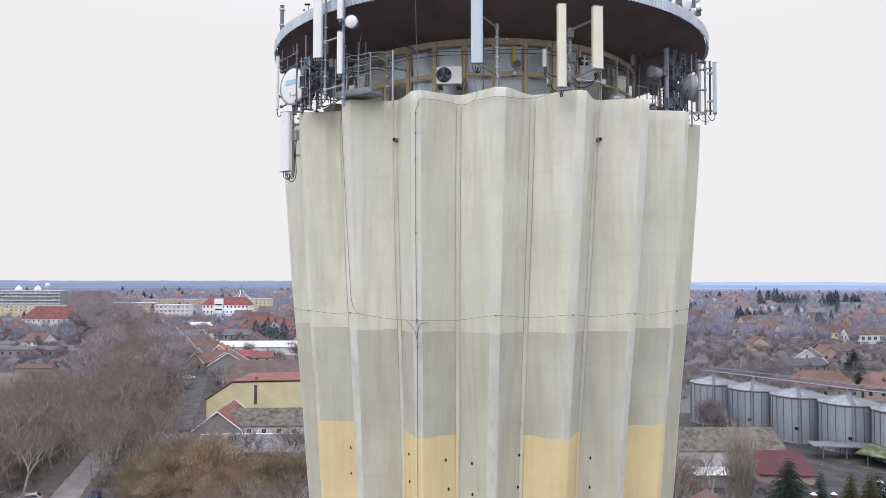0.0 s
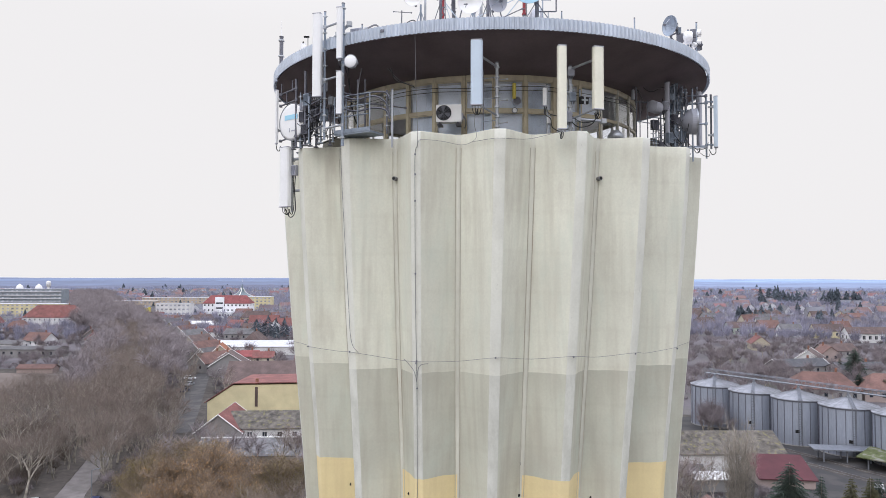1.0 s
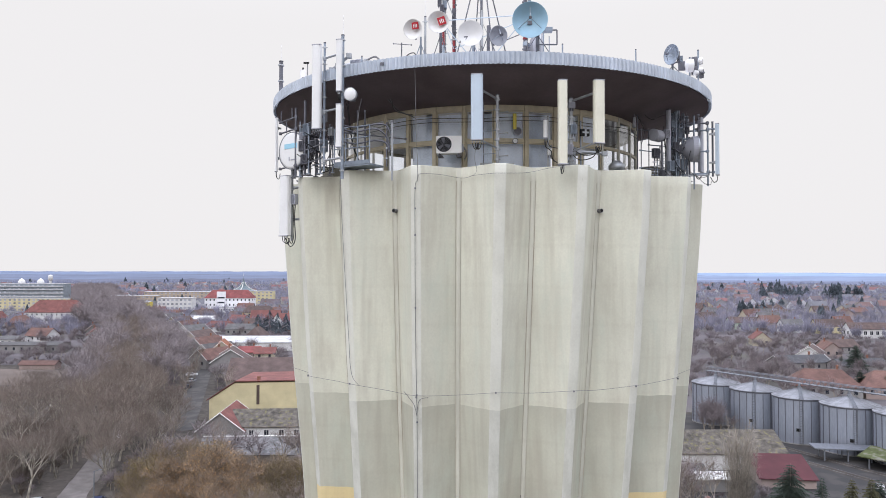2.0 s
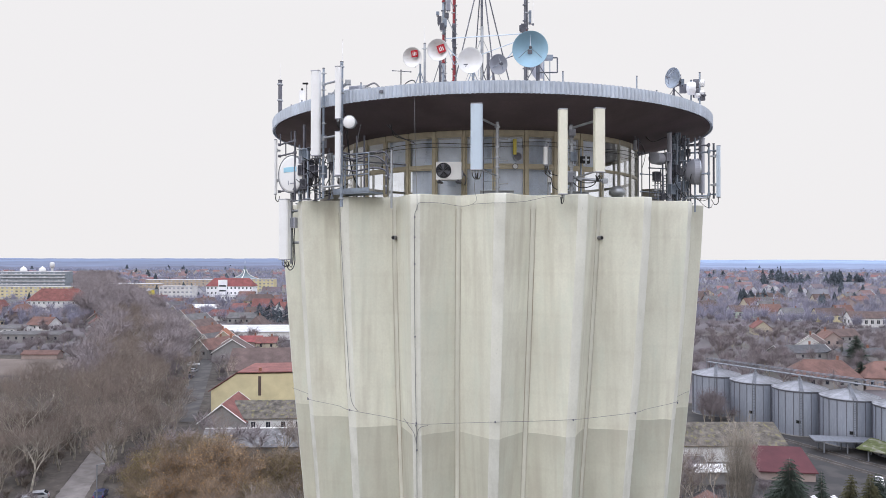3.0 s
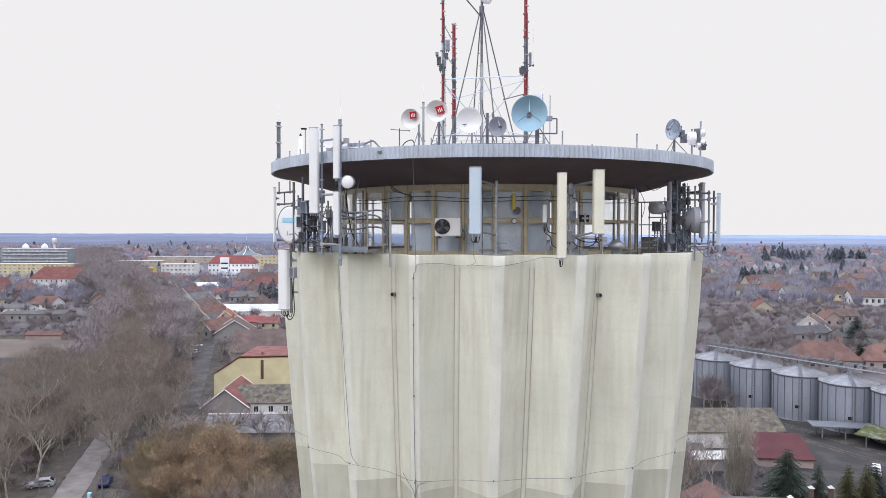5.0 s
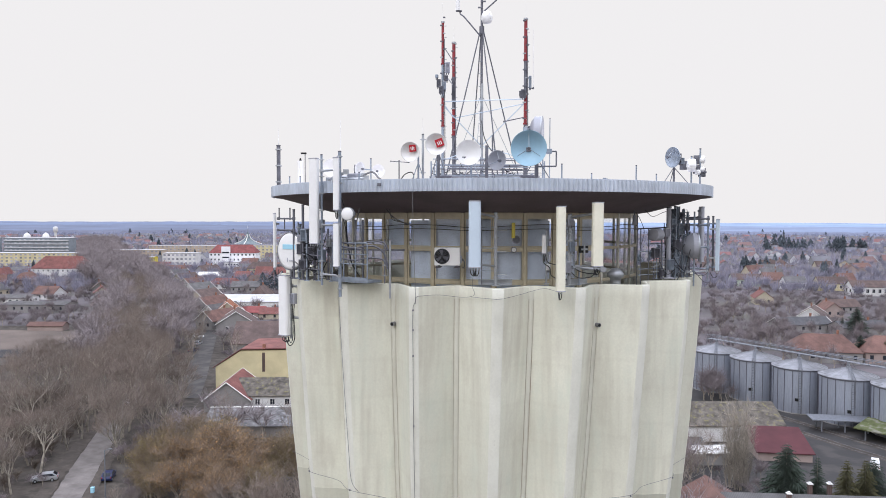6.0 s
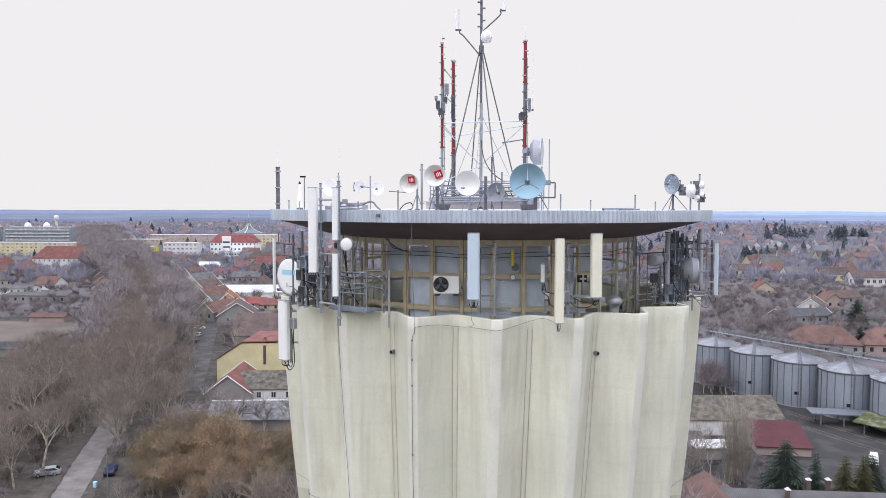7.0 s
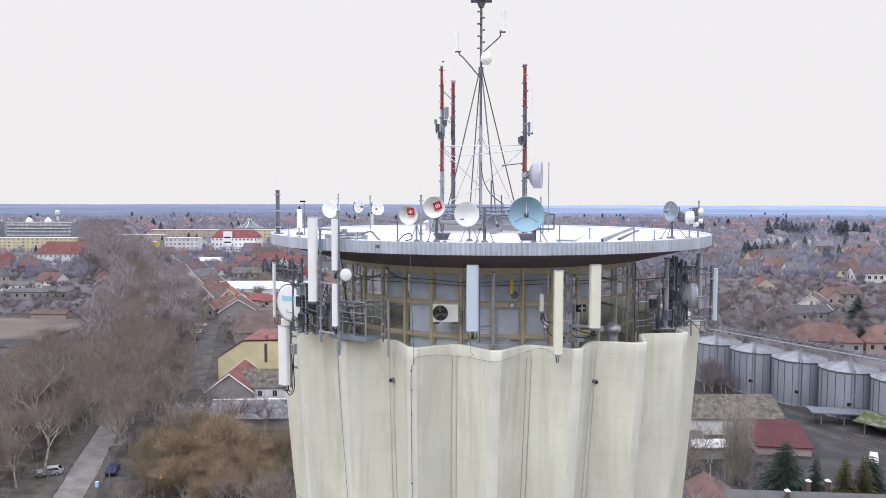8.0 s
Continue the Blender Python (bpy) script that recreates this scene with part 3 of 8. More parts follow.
METALROOF = material("pale_metal_roof", (0.55, 0.55, 0.57), 0.5, 0.3, vary=0.1, scale=0.3, fine=3, bump=0.02)
WINDOW = material("dark_window_glass", (0.03, 0.035, 0.045), 0.12, vary=0.1, bump=0)
TRIMWHITE = material("white_painted_trim", (0.70, 0.69, 0.67), 0.7, vary=0.06, bump=0)
BRICK = material("chimney_brick", (0.27, 0.13, 0.09), 0.95, vary=0.2, scale=2, fine=9, bump=0.05)

window_mesh = mesh_of(box(bmesh.new(), (0, 0, 0), (1.0, 0.10, 1.3)), "window")
window_mesh.materials.append(WINDOW)
frame_bm = bmesh.new()
for sx in (-1, 1):
    box(frame_bm, (sx * 0.55, 0, 0), (0.1, 0.16, 1.5))
for sz in (-1, 1):
    box(frame_bm, (0, 0, sz * 0.7), (1.0, 0.16, 0.1))
box(frame_bm, (0, 0, 0.0), (0.06, 0.13, 1.3))
wframe_mesh = mesh_of(frame_bm, "frame")
wframe_mesh.materials.append(TRIMWHITE)


def house(x, y, turn, length, width, eave, ridge, wall, roofing, label, hip=0.0, windows=1, chimney=True, category="house", group="houses of the town", over=0.4, rows=1, trim=None, frames=False, name="house", wscale=1.0):
    """A house with its ridge along its own x axis. hip: how far the ridge's ends are drawn in."""
    h = thing(name, pose(x, y, 0, 0, 0, turn), label, category, group)
    L, W = length / 2, width / 2
    bm = bmesh.new()
    prof = [(-W, 0), (W, 0), (W, eave), (0, ridge - 0.12 if hip == 0 else eave), (-W, eave)]
    ends = [[bm.verts.new((sx * L, py, pz)) for py, pz in prof] for sx in (-1, 1)]
    for k in range(5):
        bm.faces.new((ends[0][k], ends[1][k], ends[1][(k + 1) % 5], ends[0][(k + 1) % 5]))
    bm.faces.new(ends[0][::-1])
    bm.faces.new(ends[1])
    part("wall", fix(bm), wall, h)
    bm = bmesh.new()
    slope = (ridge - eave) / W
    oz = eave - slope * over
    Lr = L + (over if hip == 0 else -hip)
    for dz in (0.0, -0.16):
        A = [bm.verts.new((sx * (L + over), sy * (W + over), oz + dz)) for sx, sy in ((-1, -1), (1, -1), (1, 1), (-1, 1))]
        B = [bm.verts.new((sx * Lr, 0, ridge + dz)) for sx in (-1, 1)]
        bm.faces.new((A[0], A[1], B[1], B[0]))
        bm.faces.new((A[2], A[3], B[0], B[1]))
        if hip:
            bm.faces.new((A[1], A[2], B[1]))
            bm.faces.new((A[3], A[0], B[0]))
        if dz == 0:
            top = A, B
        else:
            ring_t = [top[0][0], top[0][1], top[0][2], top[0][3]]
            if hip:
                pairs = [(0, 1), (1, 2), (2, 3), (3, 0)]
                for i, j in pairs:
                    bm.faces.new((top[0][i], top[0][j], A[j], A[i]))
            else:
                for i, j in ((0, 1), (2, 3)):
                    bm.faces.new((top[0][i], top[0][j], A[j], A[i]))
                for i, e in ((0, 0), (3, 0), (1, 1), (2, 1)):
                    bm.faces.new((top[0][i], top[1][e], B[e], A[i]))
    rf = part("roof", fix(bm), roofing, h)
    if chimney:
        b = box(bmesh.new(), (L * 0.45, W * 0.15, ridge + 0.25), (0.6, 0.6, 1.7))
        box(b, (L * 0.45, W * 0.15, ridge + 1.12), (0.75, 0.75, 0.12))
        part("chimney", b, BRICK, rf)
    if trim:
        for sx in (-1, 1):
            for sy in (-1, 1):
                part("verge_board", tube(bmesh.new(), (sx * (L + over + 0.02), sy * (W + over), oz - 0.05), (sx * (L + over + 0.02), 0, ridge - 0.05), 0.14, 4), trim, h)
    if windows:
        spots = []
        for r in range(rows):
            z = eave * (r + 0.55) / rows
            n = max(1, int(length / 3.4)) if windows > 0 else 0
            spots += [((i + 0.5) / n * length - L, -W, z, 0) for i in range(n)]
            spots += [(sx * L, sy * W * 0.45, z, 90) for sx in (-1, 1) for sy in (-1, 1)]
        for px, py, pz, rz in spots:
            w = part("window", window_mesh, None, h)
            w.matrix_basis = pose(px, py, pz, 0, 0, rz) @ Matrix.Diagonal((wscale, 1, wscale, 1))
            if frames:
                part("frame", wframe_mesh, None, w)
    return h


# grain silos
SILOMETAL = material("galvanised_silo_sheet", (0.30, 0.325, 0.38), 0.45, 0.45, vary=0.16, scale=0.5, fine=6, bump=0.0, stretch=(1, 1, 0.15), piece=0.08)
SILOROOF = material("galvanised_silo_roof", (0.25, 0.255, 0.275), 0.6, 0.3, vary=0.22, scale=0.5, fine=6, bump=0.0)


def silo():
    s = thing("grain_silo", pose(0, 0, 0), "round galvanised grain silo with a conical roof, on the dark yard", "silo", "row of grain silos")
    R, E, A = 5.85, 10.4, 12.0
    n = 20
    b = bmesh.new()
    sheet_rows = [(R, 0.3)]
    for k in range(1, 12):
        z = 0.3 + (E - 0.3) * k / 11
        sheet_rows += [(R + 0.008, z - 0.04), (R, z)]
    prof = sheet_rows
    lathe(b, prof, 4, a0=0, a1=360 / n)
    me = mesh_of(b, "wall_sheet")
    for i in range(n):
        part("wall_sheet", me, SILOMETAL, s).matrix_basis = pose(0, 0, 0, 0, 0, 360 / n * i)
    b = box(bmesh.new(), (0, -R - 0.05, E / 2 + 0.1), (0.11, 0.16, E - 0.1))
    me = mesh_of(b, "stiffener")
    for i in range(n):
        part("stiffener", me, DARKSTEEL, s).matrix_basis = pose(0, 0, 0, 0, 0, 360 / n * i)
    part("base", fix(lathe(bmesh.new(), [(0, 0.0), (R + 0.2, 0.0), (R + 0.2, 0.3), (0, 0.3)], 40)), P_GREY, s)
    rf = part("roof", fix(lathe(bmesh.new(), [(R + 0.25, E - 0.12), (R + 0.25, E), (0.5, A), (0.5, A + 0.35), (0, A + 0.4)], 48)), SILOROOF, s)
    rib = tube(bmesh.new(), (0, -R - 0.2, E + 0.04), (0, -0.5, A + 0.04), 0.03, 4)
    me = mesh_of(rib, "roof_rib")
    for i in range(24):
        part("roof_rib", me, SILOROOF, rf).matrix_basis = pose(0, 0, 0, 0, 0, 15 * i)
    b = bmesh.new()
    for sx in (-0.25, 0.25):
        tube(b, (sx * 1.4, -R - 0.3, 0.3), (sx * 1.4, -R - 0.3, E + 0.2), 0.07, 4)
        tube(b, (sx * 1.4, -R - 0.3, E + 0.25), (sx * 1.4, -0.6, A + 0.35), 0.07, 4)
    for k in range(26):
        tube(b, (-0.35, -R - 0.3, 0.5 + k * 0.38), (0.35, -R - 0.3, 0.5 + k * 0.38), 0.035, 4)
        tube(b, (-0.35, -R * (1 - k / 27) - 0.5, E + 0.28 + (A - E) * k / 27), (0.35, -R * (1 - k / 27) - 0.5, E + 0.28 + (A - E) * k / 27), 0.035, 4)
    # added dark ring that stands in for the shadow line under the eave
    part("eave_band", fix(lathe(bmesh.new(), [(R + 0.03, E - 0.42), (R + 0.12, E - 0.42), (R + 0.12, E - 0.14), (R + 0.03, E - 0.14)], 40, close=True)), DARKSTEEL, s)
    part("ladder", b, GALV_DARK, s).matrix_basis = pose(0, 0, 0, 0, 0, -20)
    b = box(bmesh.new(), (0, -R - 0.06, 0), (0.9, 0.12, 0.7), bevel=0.02)
    part("hatch", b, BLACK, s).matrix_basis = pose(0, 0, 3.4, 0, 0, -26)
    return s


GALV_DARK = material("dull_grey_steel", (0.20, 0.21, 0.235), 0.5, 0.4, vary=0.12, scale=2, fine=12, bump=0)
first = silo()
SILOS = [(66.0, 166.0), (72.25, 155.85), (78.5, 145.7), (84.75, 135.5), (91.0, 125.4), (97.25, 115.2)]
first.matrix_world = pose(*SILOS[0], 0)
for i, (x, y) in enumerate(SILOS[1:]):
    copy_thing(first, pose(x, y, 0, 0, 0, (i * 37) % 11 - 5))

# ---------------------------------------------------------------- strips, spouts, holes and cables on the shell
spout = tube(bmesh.new(), (0, 0.15, 0), (0, -0.16, 0), 0.065, 14)
spout_mesh = mesh_of(spout, "spout")
bore_mesh = mesh_of(tube(bmesh.new(), (0, -0.1, 0), (0, -0.163, 0), 0.05, 12), "bore")
for az in (-26.2, 26.0):
    s = part("spout", spout_mesh, GREYCABLE, tower, "short drain spout in the valley")
    s.matrix_basis = round_tower(az + 0.3, surface(az, 41.6), 41.62)
    part("bore", bore_mesh, BLACK, s)

hole_mesh = mesh_of(lathe(bmesh.new(), [(0.052, 0.0), (0.045, 0.012), (0, 0.012)], 12, Matrix.Rotation(radians(90), 4, "X")), "weep_hole")
for az, z in ((-48.6, 31.38), (-48.9, 30.5), (-24.2, 31.6), (-24.0, 30.73), (-13.9, 31.5), (-13.4, 30.57), (-6.4, 31.47), (-6.3, 30.5), (6.6, 32.66), (6.3, 31.66), (6.0, 30.65), (27.4, 31.46), (27.4, 30.52)):
    r = surface(az, z)
    part("weep_hole", hole_mesh, BLACK, tower, "round dark weep hole").matrix_basis = round_tower(az, r + 0.004, z)


def on_shell(az, z, out=0.03):
    r = surface(az, z) + out
    a = radians(az)
    return (r * math.sin(a), -r * math.cos(a), z)


def cable(points, r, label, mat=RUBBER, name="cable"):
    ob = thing(name, pose(0, 0, 0), label, "cable", "cables on the tower")
    part("sheath", pipe(bmesh.new(), points, r, 5), mat, ob)
    return ob


def conductor_az(z):
    return float(np.interp(z, [20, 30.6, 35.4, 39, 42], [-21, -19.8, -18.7, -18.3, -17.8]))


# lightning conductor: from the rim down the ridge
lc = cable([(-2.50, -8.06, 45.8), (-2.47, -7.95, 44.2), (-2.42, -7.9, 42.6)] + [on_shell(conductor_az(z), z) for z in np.arange(42.2, 20, -1.4)], 0.008,
           "thin dark lightning conductor down a ridge of the tower", GREYCABLE, "lightning_conductor")
clamp = mesh_of(box(bmesh.new(), (0, 0, 0), (0.045, 0.04, 0.05), bevel=0.008), "clamp")
for z in (42.2, 41.6, 40.8, 38.6, 35.94, 35.1):
    part("clamp", clamp, DARKSTEEL, lc).matrix_basis = Matrix.Translation(on_shell(conductor_az(z), z, 0.02))
# the horizontal wire that hangs from ridge to ridge
WIRE_Z = 36.1
pts = []
for k in range(-4, 5):
    pts.append(on_shell(strayed(18 * k, 36.1), WIRE_Z + 0.03 * k * (k > 0) / 2 - (0.17 if k == -1 else 0), 0.08))
    if k < 4:
        za = WIRE_Z - (0.17 if k in (-1, -2) else 0.09)
        a, c = Vector(pts[-1]), Vector(on_shell(strayed(18 * (k + 1), 36.1), WIRE_Z, 0.12))
        m = (a + c) / 2
        rr = surface(strayed(18 * k + 9, za), za) + 0.08
        h = (Vector((m.x, m.y)).length + rr) / 2
        n = Vector((m.x, m.y)).normalized() * h
        pts.append((n.x, n.y, za))
wire = cable(pts, 0.006, "thin sagging wire strung round the tower from ridge to ridge", GREYCABLE, "wire")
for k in range(-3, 4):
    part("clamp", clamp, DARKSTEEL, wire).matrix_basis = Matrix.Translation(on_shell(strayed(18 * k, 36.1), WIRE_Z - (0.22 if k == -1 else 0), 0.08))
# two strands that join the conductor below
cable([on_shell(-23.9, 35.92, 0.1), on_shell(-21.2, 35.83, 0.1), on_shell(-19.3, 35.62), on_shell(-18.75, 35.3)], 0.008, "short dark wire joining the lightning conductor", GREYCABLE, "wire")
cable([on_shell(-16.2, 35.86, 0.1), on_shell(-17.8, 35.81), on_shell(-18.5, 35.57), on_shell(-18.7, 35.3)], 0.008, "short dark wire joining the lightning conductor", GREYCABLE, "wire")
# a cable that wanders down from the gallery
cable([on_shell(-38.7, 42.9), on_shell(-37.3, 42.3), on_shell(-37.0, 40.7), on_shell(-36.9, 39.1), on_shell(-36.7, 37.4), on_shell(-36.7, 36.7), on_shell(-36.1, 36.3), on_shell(-34.9, 36.08, 0.06)], 0.007,
      "dark cable hanging from the gallery down the tower", GREYCABLE)
# thin cables looped along the top of the wall
cable([on_shell(-17.2, 42.4, 0.02), on_shell(-16.9, 42.6, 0.03), on_shell(-15.8, 42.64, 0.06), on_shell(-12.7, 42.64, 0.12), on_shell(-8.6, 42.56, 0.12), on_shell(-5.9, 42.6, 0.12), on_shell(-4.7, 42.72, 0.25), (-0.72, -8.33, 43.0), (-0.68, -8.38, 43.5)], 0.006, "grey cable looped along the wall's top", GREYCABLE)
cable([on_shell(-5.9, 42.6, 0.12), on_shell(-1.4, 42.6, 0.06), on_shell(0.9, 42.6, 0.04), on_shell(5.6, 42.68, 0.1), on_shell(8.6, 42.76, 0.14), on_shell(11.4, 42.84, 0.1), (1.83, -8.22, 42.8)], 0.006, "grey cable looped along the wall's top", GREYCABLE)

# ---------------------------------------------------------------- equipment kinds
def panel_antenna(m, w, d, h, mat, label, tails=3, arms=(0.25, 0.8), reach=0.2):
    """A sector aerial whose front faces -y; m is the middle of its foot."""
    a = thing("panel_antenna", m, label, "antenna", "panel antennas on the tower")
    b = bmesh.new()
    ring = [(-w / 2, d * 0.45), (-w / 2, -d * 0.2), (-w * 0.42, -d * 0.42), (-w * 0.25, -d * 0.52), (w * 0.25, -d * 0.52), (w * 0.42, -d * 0.42), (w / 2, -d * 0.2), (w / 2, d * 0.45)]
    lo, hi = [[b.verts.new((x, y, z)) for x, y in ring] for z in (0.03, h - 0.03)]
    for k in range(8):
        b.faces.new((lo[k], lo[(k + 1) % 8], hi[(k + 1) % 8], hi[k]))
    b.faces.new(lo[::-1])
    b.faces.new(hi)
    rad = part("radome", fix(b), mat, a)
    for z in (0.015, h - 0.015):
        part("end_cap", box(bmesh.new(), (0, -0.01, z), (w * 0.96, d * 0.94, 0.03), bevel=0.006), GREYDISH, a)
    for z in arms:
        part("bracket", box(box(bmesh.new(), (0, d * 0.45 + reach / 2, h * z), (0.07, reach, 0.06), bevel=0.006), (0, d * 0.45 + 0.02, h * z), (w * 0.6, 0.04, 0.1), bevel=0.006), GALV, a)
    for k in range(tails):
        x = (k - (tails - 1) / 2) * w * 0.25
        b = tube(bmesh.new(), (x, 0, 0.01), (x, 0, -0.07), 0.02, 8)
        part("connector", b, GALV, a)
        part("tail", pipe(bmesh.new(), [(x, 0, -0.06), (x * 0.8, 0.01, -0.18), (x * 0.3, d * 0.5 + 0.05, -0.24), (0, d * 0.5 + reach * 0.8, -0.05)], 0.013, 5), RUBBER, a)
    return a


def standing_pole(m, h, r, label, mat=GALV, foot=True, pegs=0, name="antenna_pole", whip=0.0):
    p = thing(name, m, label, "pole", "antenna poles")
    part("tube", tube(bmesh.new(), (0, 0, 0), (0, 0, h), r, 12), mat, p, smooth=False)
    part("cap", tube(bmesh.new(), (0, 0, h - 0.01), (0, 0, h + 0.02), r * 1.12, 10), DARKSTEEL, p)
    if foot:
        part("foot_plate", box(bmesh.new(), (0, 0, 0.015), (r * 5, r * 5, 0.03), bevel=0.004), mat, p)
    if whip:
        part("whip", tube(bmesh.new(), (0, 0, h), (0, 0, h + whip), 0.011, 5, 0.006), WHITEP, p)
    for k in range(pegs):
        z = 0.25 + k * (h - 0.4) / max(1, pegs - 1)
        part("peg", box(tube(bmesh.new(), (-0.09, 0, z), (0.09, 0, z), 0.012, 6), (0, -0.0, z), (r * 2.6, r * 2.6, 0.05), bevel=0.005), GALV, p)
    return p


def arm_between(a, b, r=0.03, mat=GALV, label="galvanised steel arm holding an antenna", name="mounting_arm"):
    t = thing(name, Matrix.Translation(a), label, "bracket", "mounting arms")
    d = Vector(b) - Vector(a)
    part("tube", tube(bmesh.new(), (0, 0, 0), d, r, 8), mat, t)
    for p in (Vector((0, 0, 0)), d):
        part("clamp", box(bmesh.new(), p, (r * 3.2, r * 3.2, r * 3.0), bevel=0.006), mat, t)
    return t


def dish(m, r, mat, label, depth=0.22, feed=True, arm=0.0, back=GALV, offset=False):
    """An open dish that faces -y; m is the middle of its rim."""
    d = thing("satellite_dish", m, label, "dish", "dishes on the tower")
    rot = Matrix.Rotation(radians(90), 4, "X")
    dep = r * depth * 2
    n = 8
    front = [(r * k / n, -dep * (1 - (k / n) ** 2)) for k in range(n + 1)]
    prof = front + [(r + 0.012, 0.008), (r + 0.012, -0.012)] + [(r * k / n, -dep * (1 - (k / n) ** 2) - 0.02) for k in range(n, -1, -1)]
    part("reflector", fix(lathe(bmesh.new(), prof, 40, rot)), mat, d, smooth=True)
    if feed:
        tip = Vector((0, -r * 0.62, 0))
        f = part("feed", tube(tube(bmesh.new(), tip + Vector((0, 0.09, 0)), tip, 0.03, 10), tip, tip - Vector((0, 0.04, 0)), 0.045, 10), DARKSTEEL, d)
        for k, a in enumerate((90, 215, 325) if not offset else (270,)):
            c, s = math.cos(radians(a)) * r * 0.8, math.sin(radians(a)) * r * 0.8
            part("strut", tube(bmesh.new(), (c, dep * 0.36, s), tip, 0.009, 6), GALV if k == 0 else MIDSTEEL, d)
    part("hub", tube(bmesh.new(), (0, dep, 0), (0, dep + 0.14, 0), min(0.12, r * 0.3), 12), back, d)
    part("mount", box(box(bmesh.new(), (0, dep + 0.17, 0), (0.10, 0.08, 0.26), bevel=0.01), (0, dep + 0.17, -0.16), (0.05, 0.06, 0.2), bevel=0.006), DARKSTEEL, d)
    return d


def drum(m, r, deep, label, face=WHITEP, side=GREYDISH, bars=False, cone=0.3, ring=True):
    """A shrouded microwave dish that faces -y; m is the middle of its front."""
    d = thing("microwave_dish", m, label, "dish", "dishes on the tower")
    rot = Matrix.Rotation(radians(90), 4, "X")
    part("radome", fix(lathe(bmesh.new(), [(0, 0.035), (r * 0.5, 0.028), (r * 0.85, 0.012), (r * 0.985, 0.0), (r * 0.985, -0.02), (0, -0.02)], 40, rot)), face, d, smooth=True)
    part("shroud", fix(lathe(bmesh.new(), [(r, 0.004), (r, -deep), (r * 0.97, -deep), (r * 0.97, 0.004)], 40, rot, close=True)), side, d, smooth=False)
    part("back", fix(lathe(bmesh.new(), [(r * 0.99, -deep), (r * 0.62, -deep - cone * 0.7), (r * 0.24, -deep - cone), (0, -deep - cone)], 40, rot)), side, d, smooth=True)
    if ring:
        part("rim", fix(lathe(bmesh.new(), [(r + 0.012, 0.01), (r + 0.012, -0.04), (r - 0.003, -0.04), (r - 0.003, 0.01)], 40, rot, close=True)), GALV, d)
    part("mount", box(box(bmesh.new(), (0, deep + cone + 0.08, 0), (0.14, 0.22, 0.3), bevel=0.01), (0.1, deep + cone + 0.1, 0), (0.14, 0.06, 0.06), bevel=0.006), DARKSTEEL, d)
    if bars:
        part("lettering", box(bmesh.new(), (0.0, -0.036, r * 0.24), (r * 1.0, 0.012, r * 0.26)), LOGOBLUE, d, "plain sky-blue bar of lettering")
        part("lettering", box(box(bmesh.new(), (-0.08, -0.036, -r * 0.45), (0.035, 0.012, 0.14)), (0.1, -0.036, -r * 0.5), (0.2, 0.012, 0.035)), GREYDISH, d, "small grey bars of lettering")
    return d


def radio_unit(m, w, d, h, mat, label="grey outdoor radio unit with cooling fins", fins=7):
    u = thing("radio_unit", m, label, "radio unit", "radio units on the tower")
    part("case", box(bmesh.new(), (0, 0, h / 2), (w, d, h), bevel=min(w, d) * 0.08), mat, u)
    fin = mesh_of(box(bmesh.new(), (0, -d / 2 - 0.012, h / 2), (0.008, 0.026, h * 0.86)), "fin")
    for k in range(fins):
        part("fin", fin, mat, u).matrix_basis = pose((k - (fins - 1) / 2) * w * 0.8 / fins, 0, 0)
    for k in range(2):
        part("cable_gland", tube(bmesh.new(), ((k - 0.5) * w * 0.4, 0, 0), ((k - 0.5) * w * 0.4, 0, -0.07), 0.018, 8), DARKSTEEL, u)
    return u


def loose(points, r=0.014, mat=RUBBER, label="black feeder cable slung between the antennas"):
    return cable(points, r, label, mat)


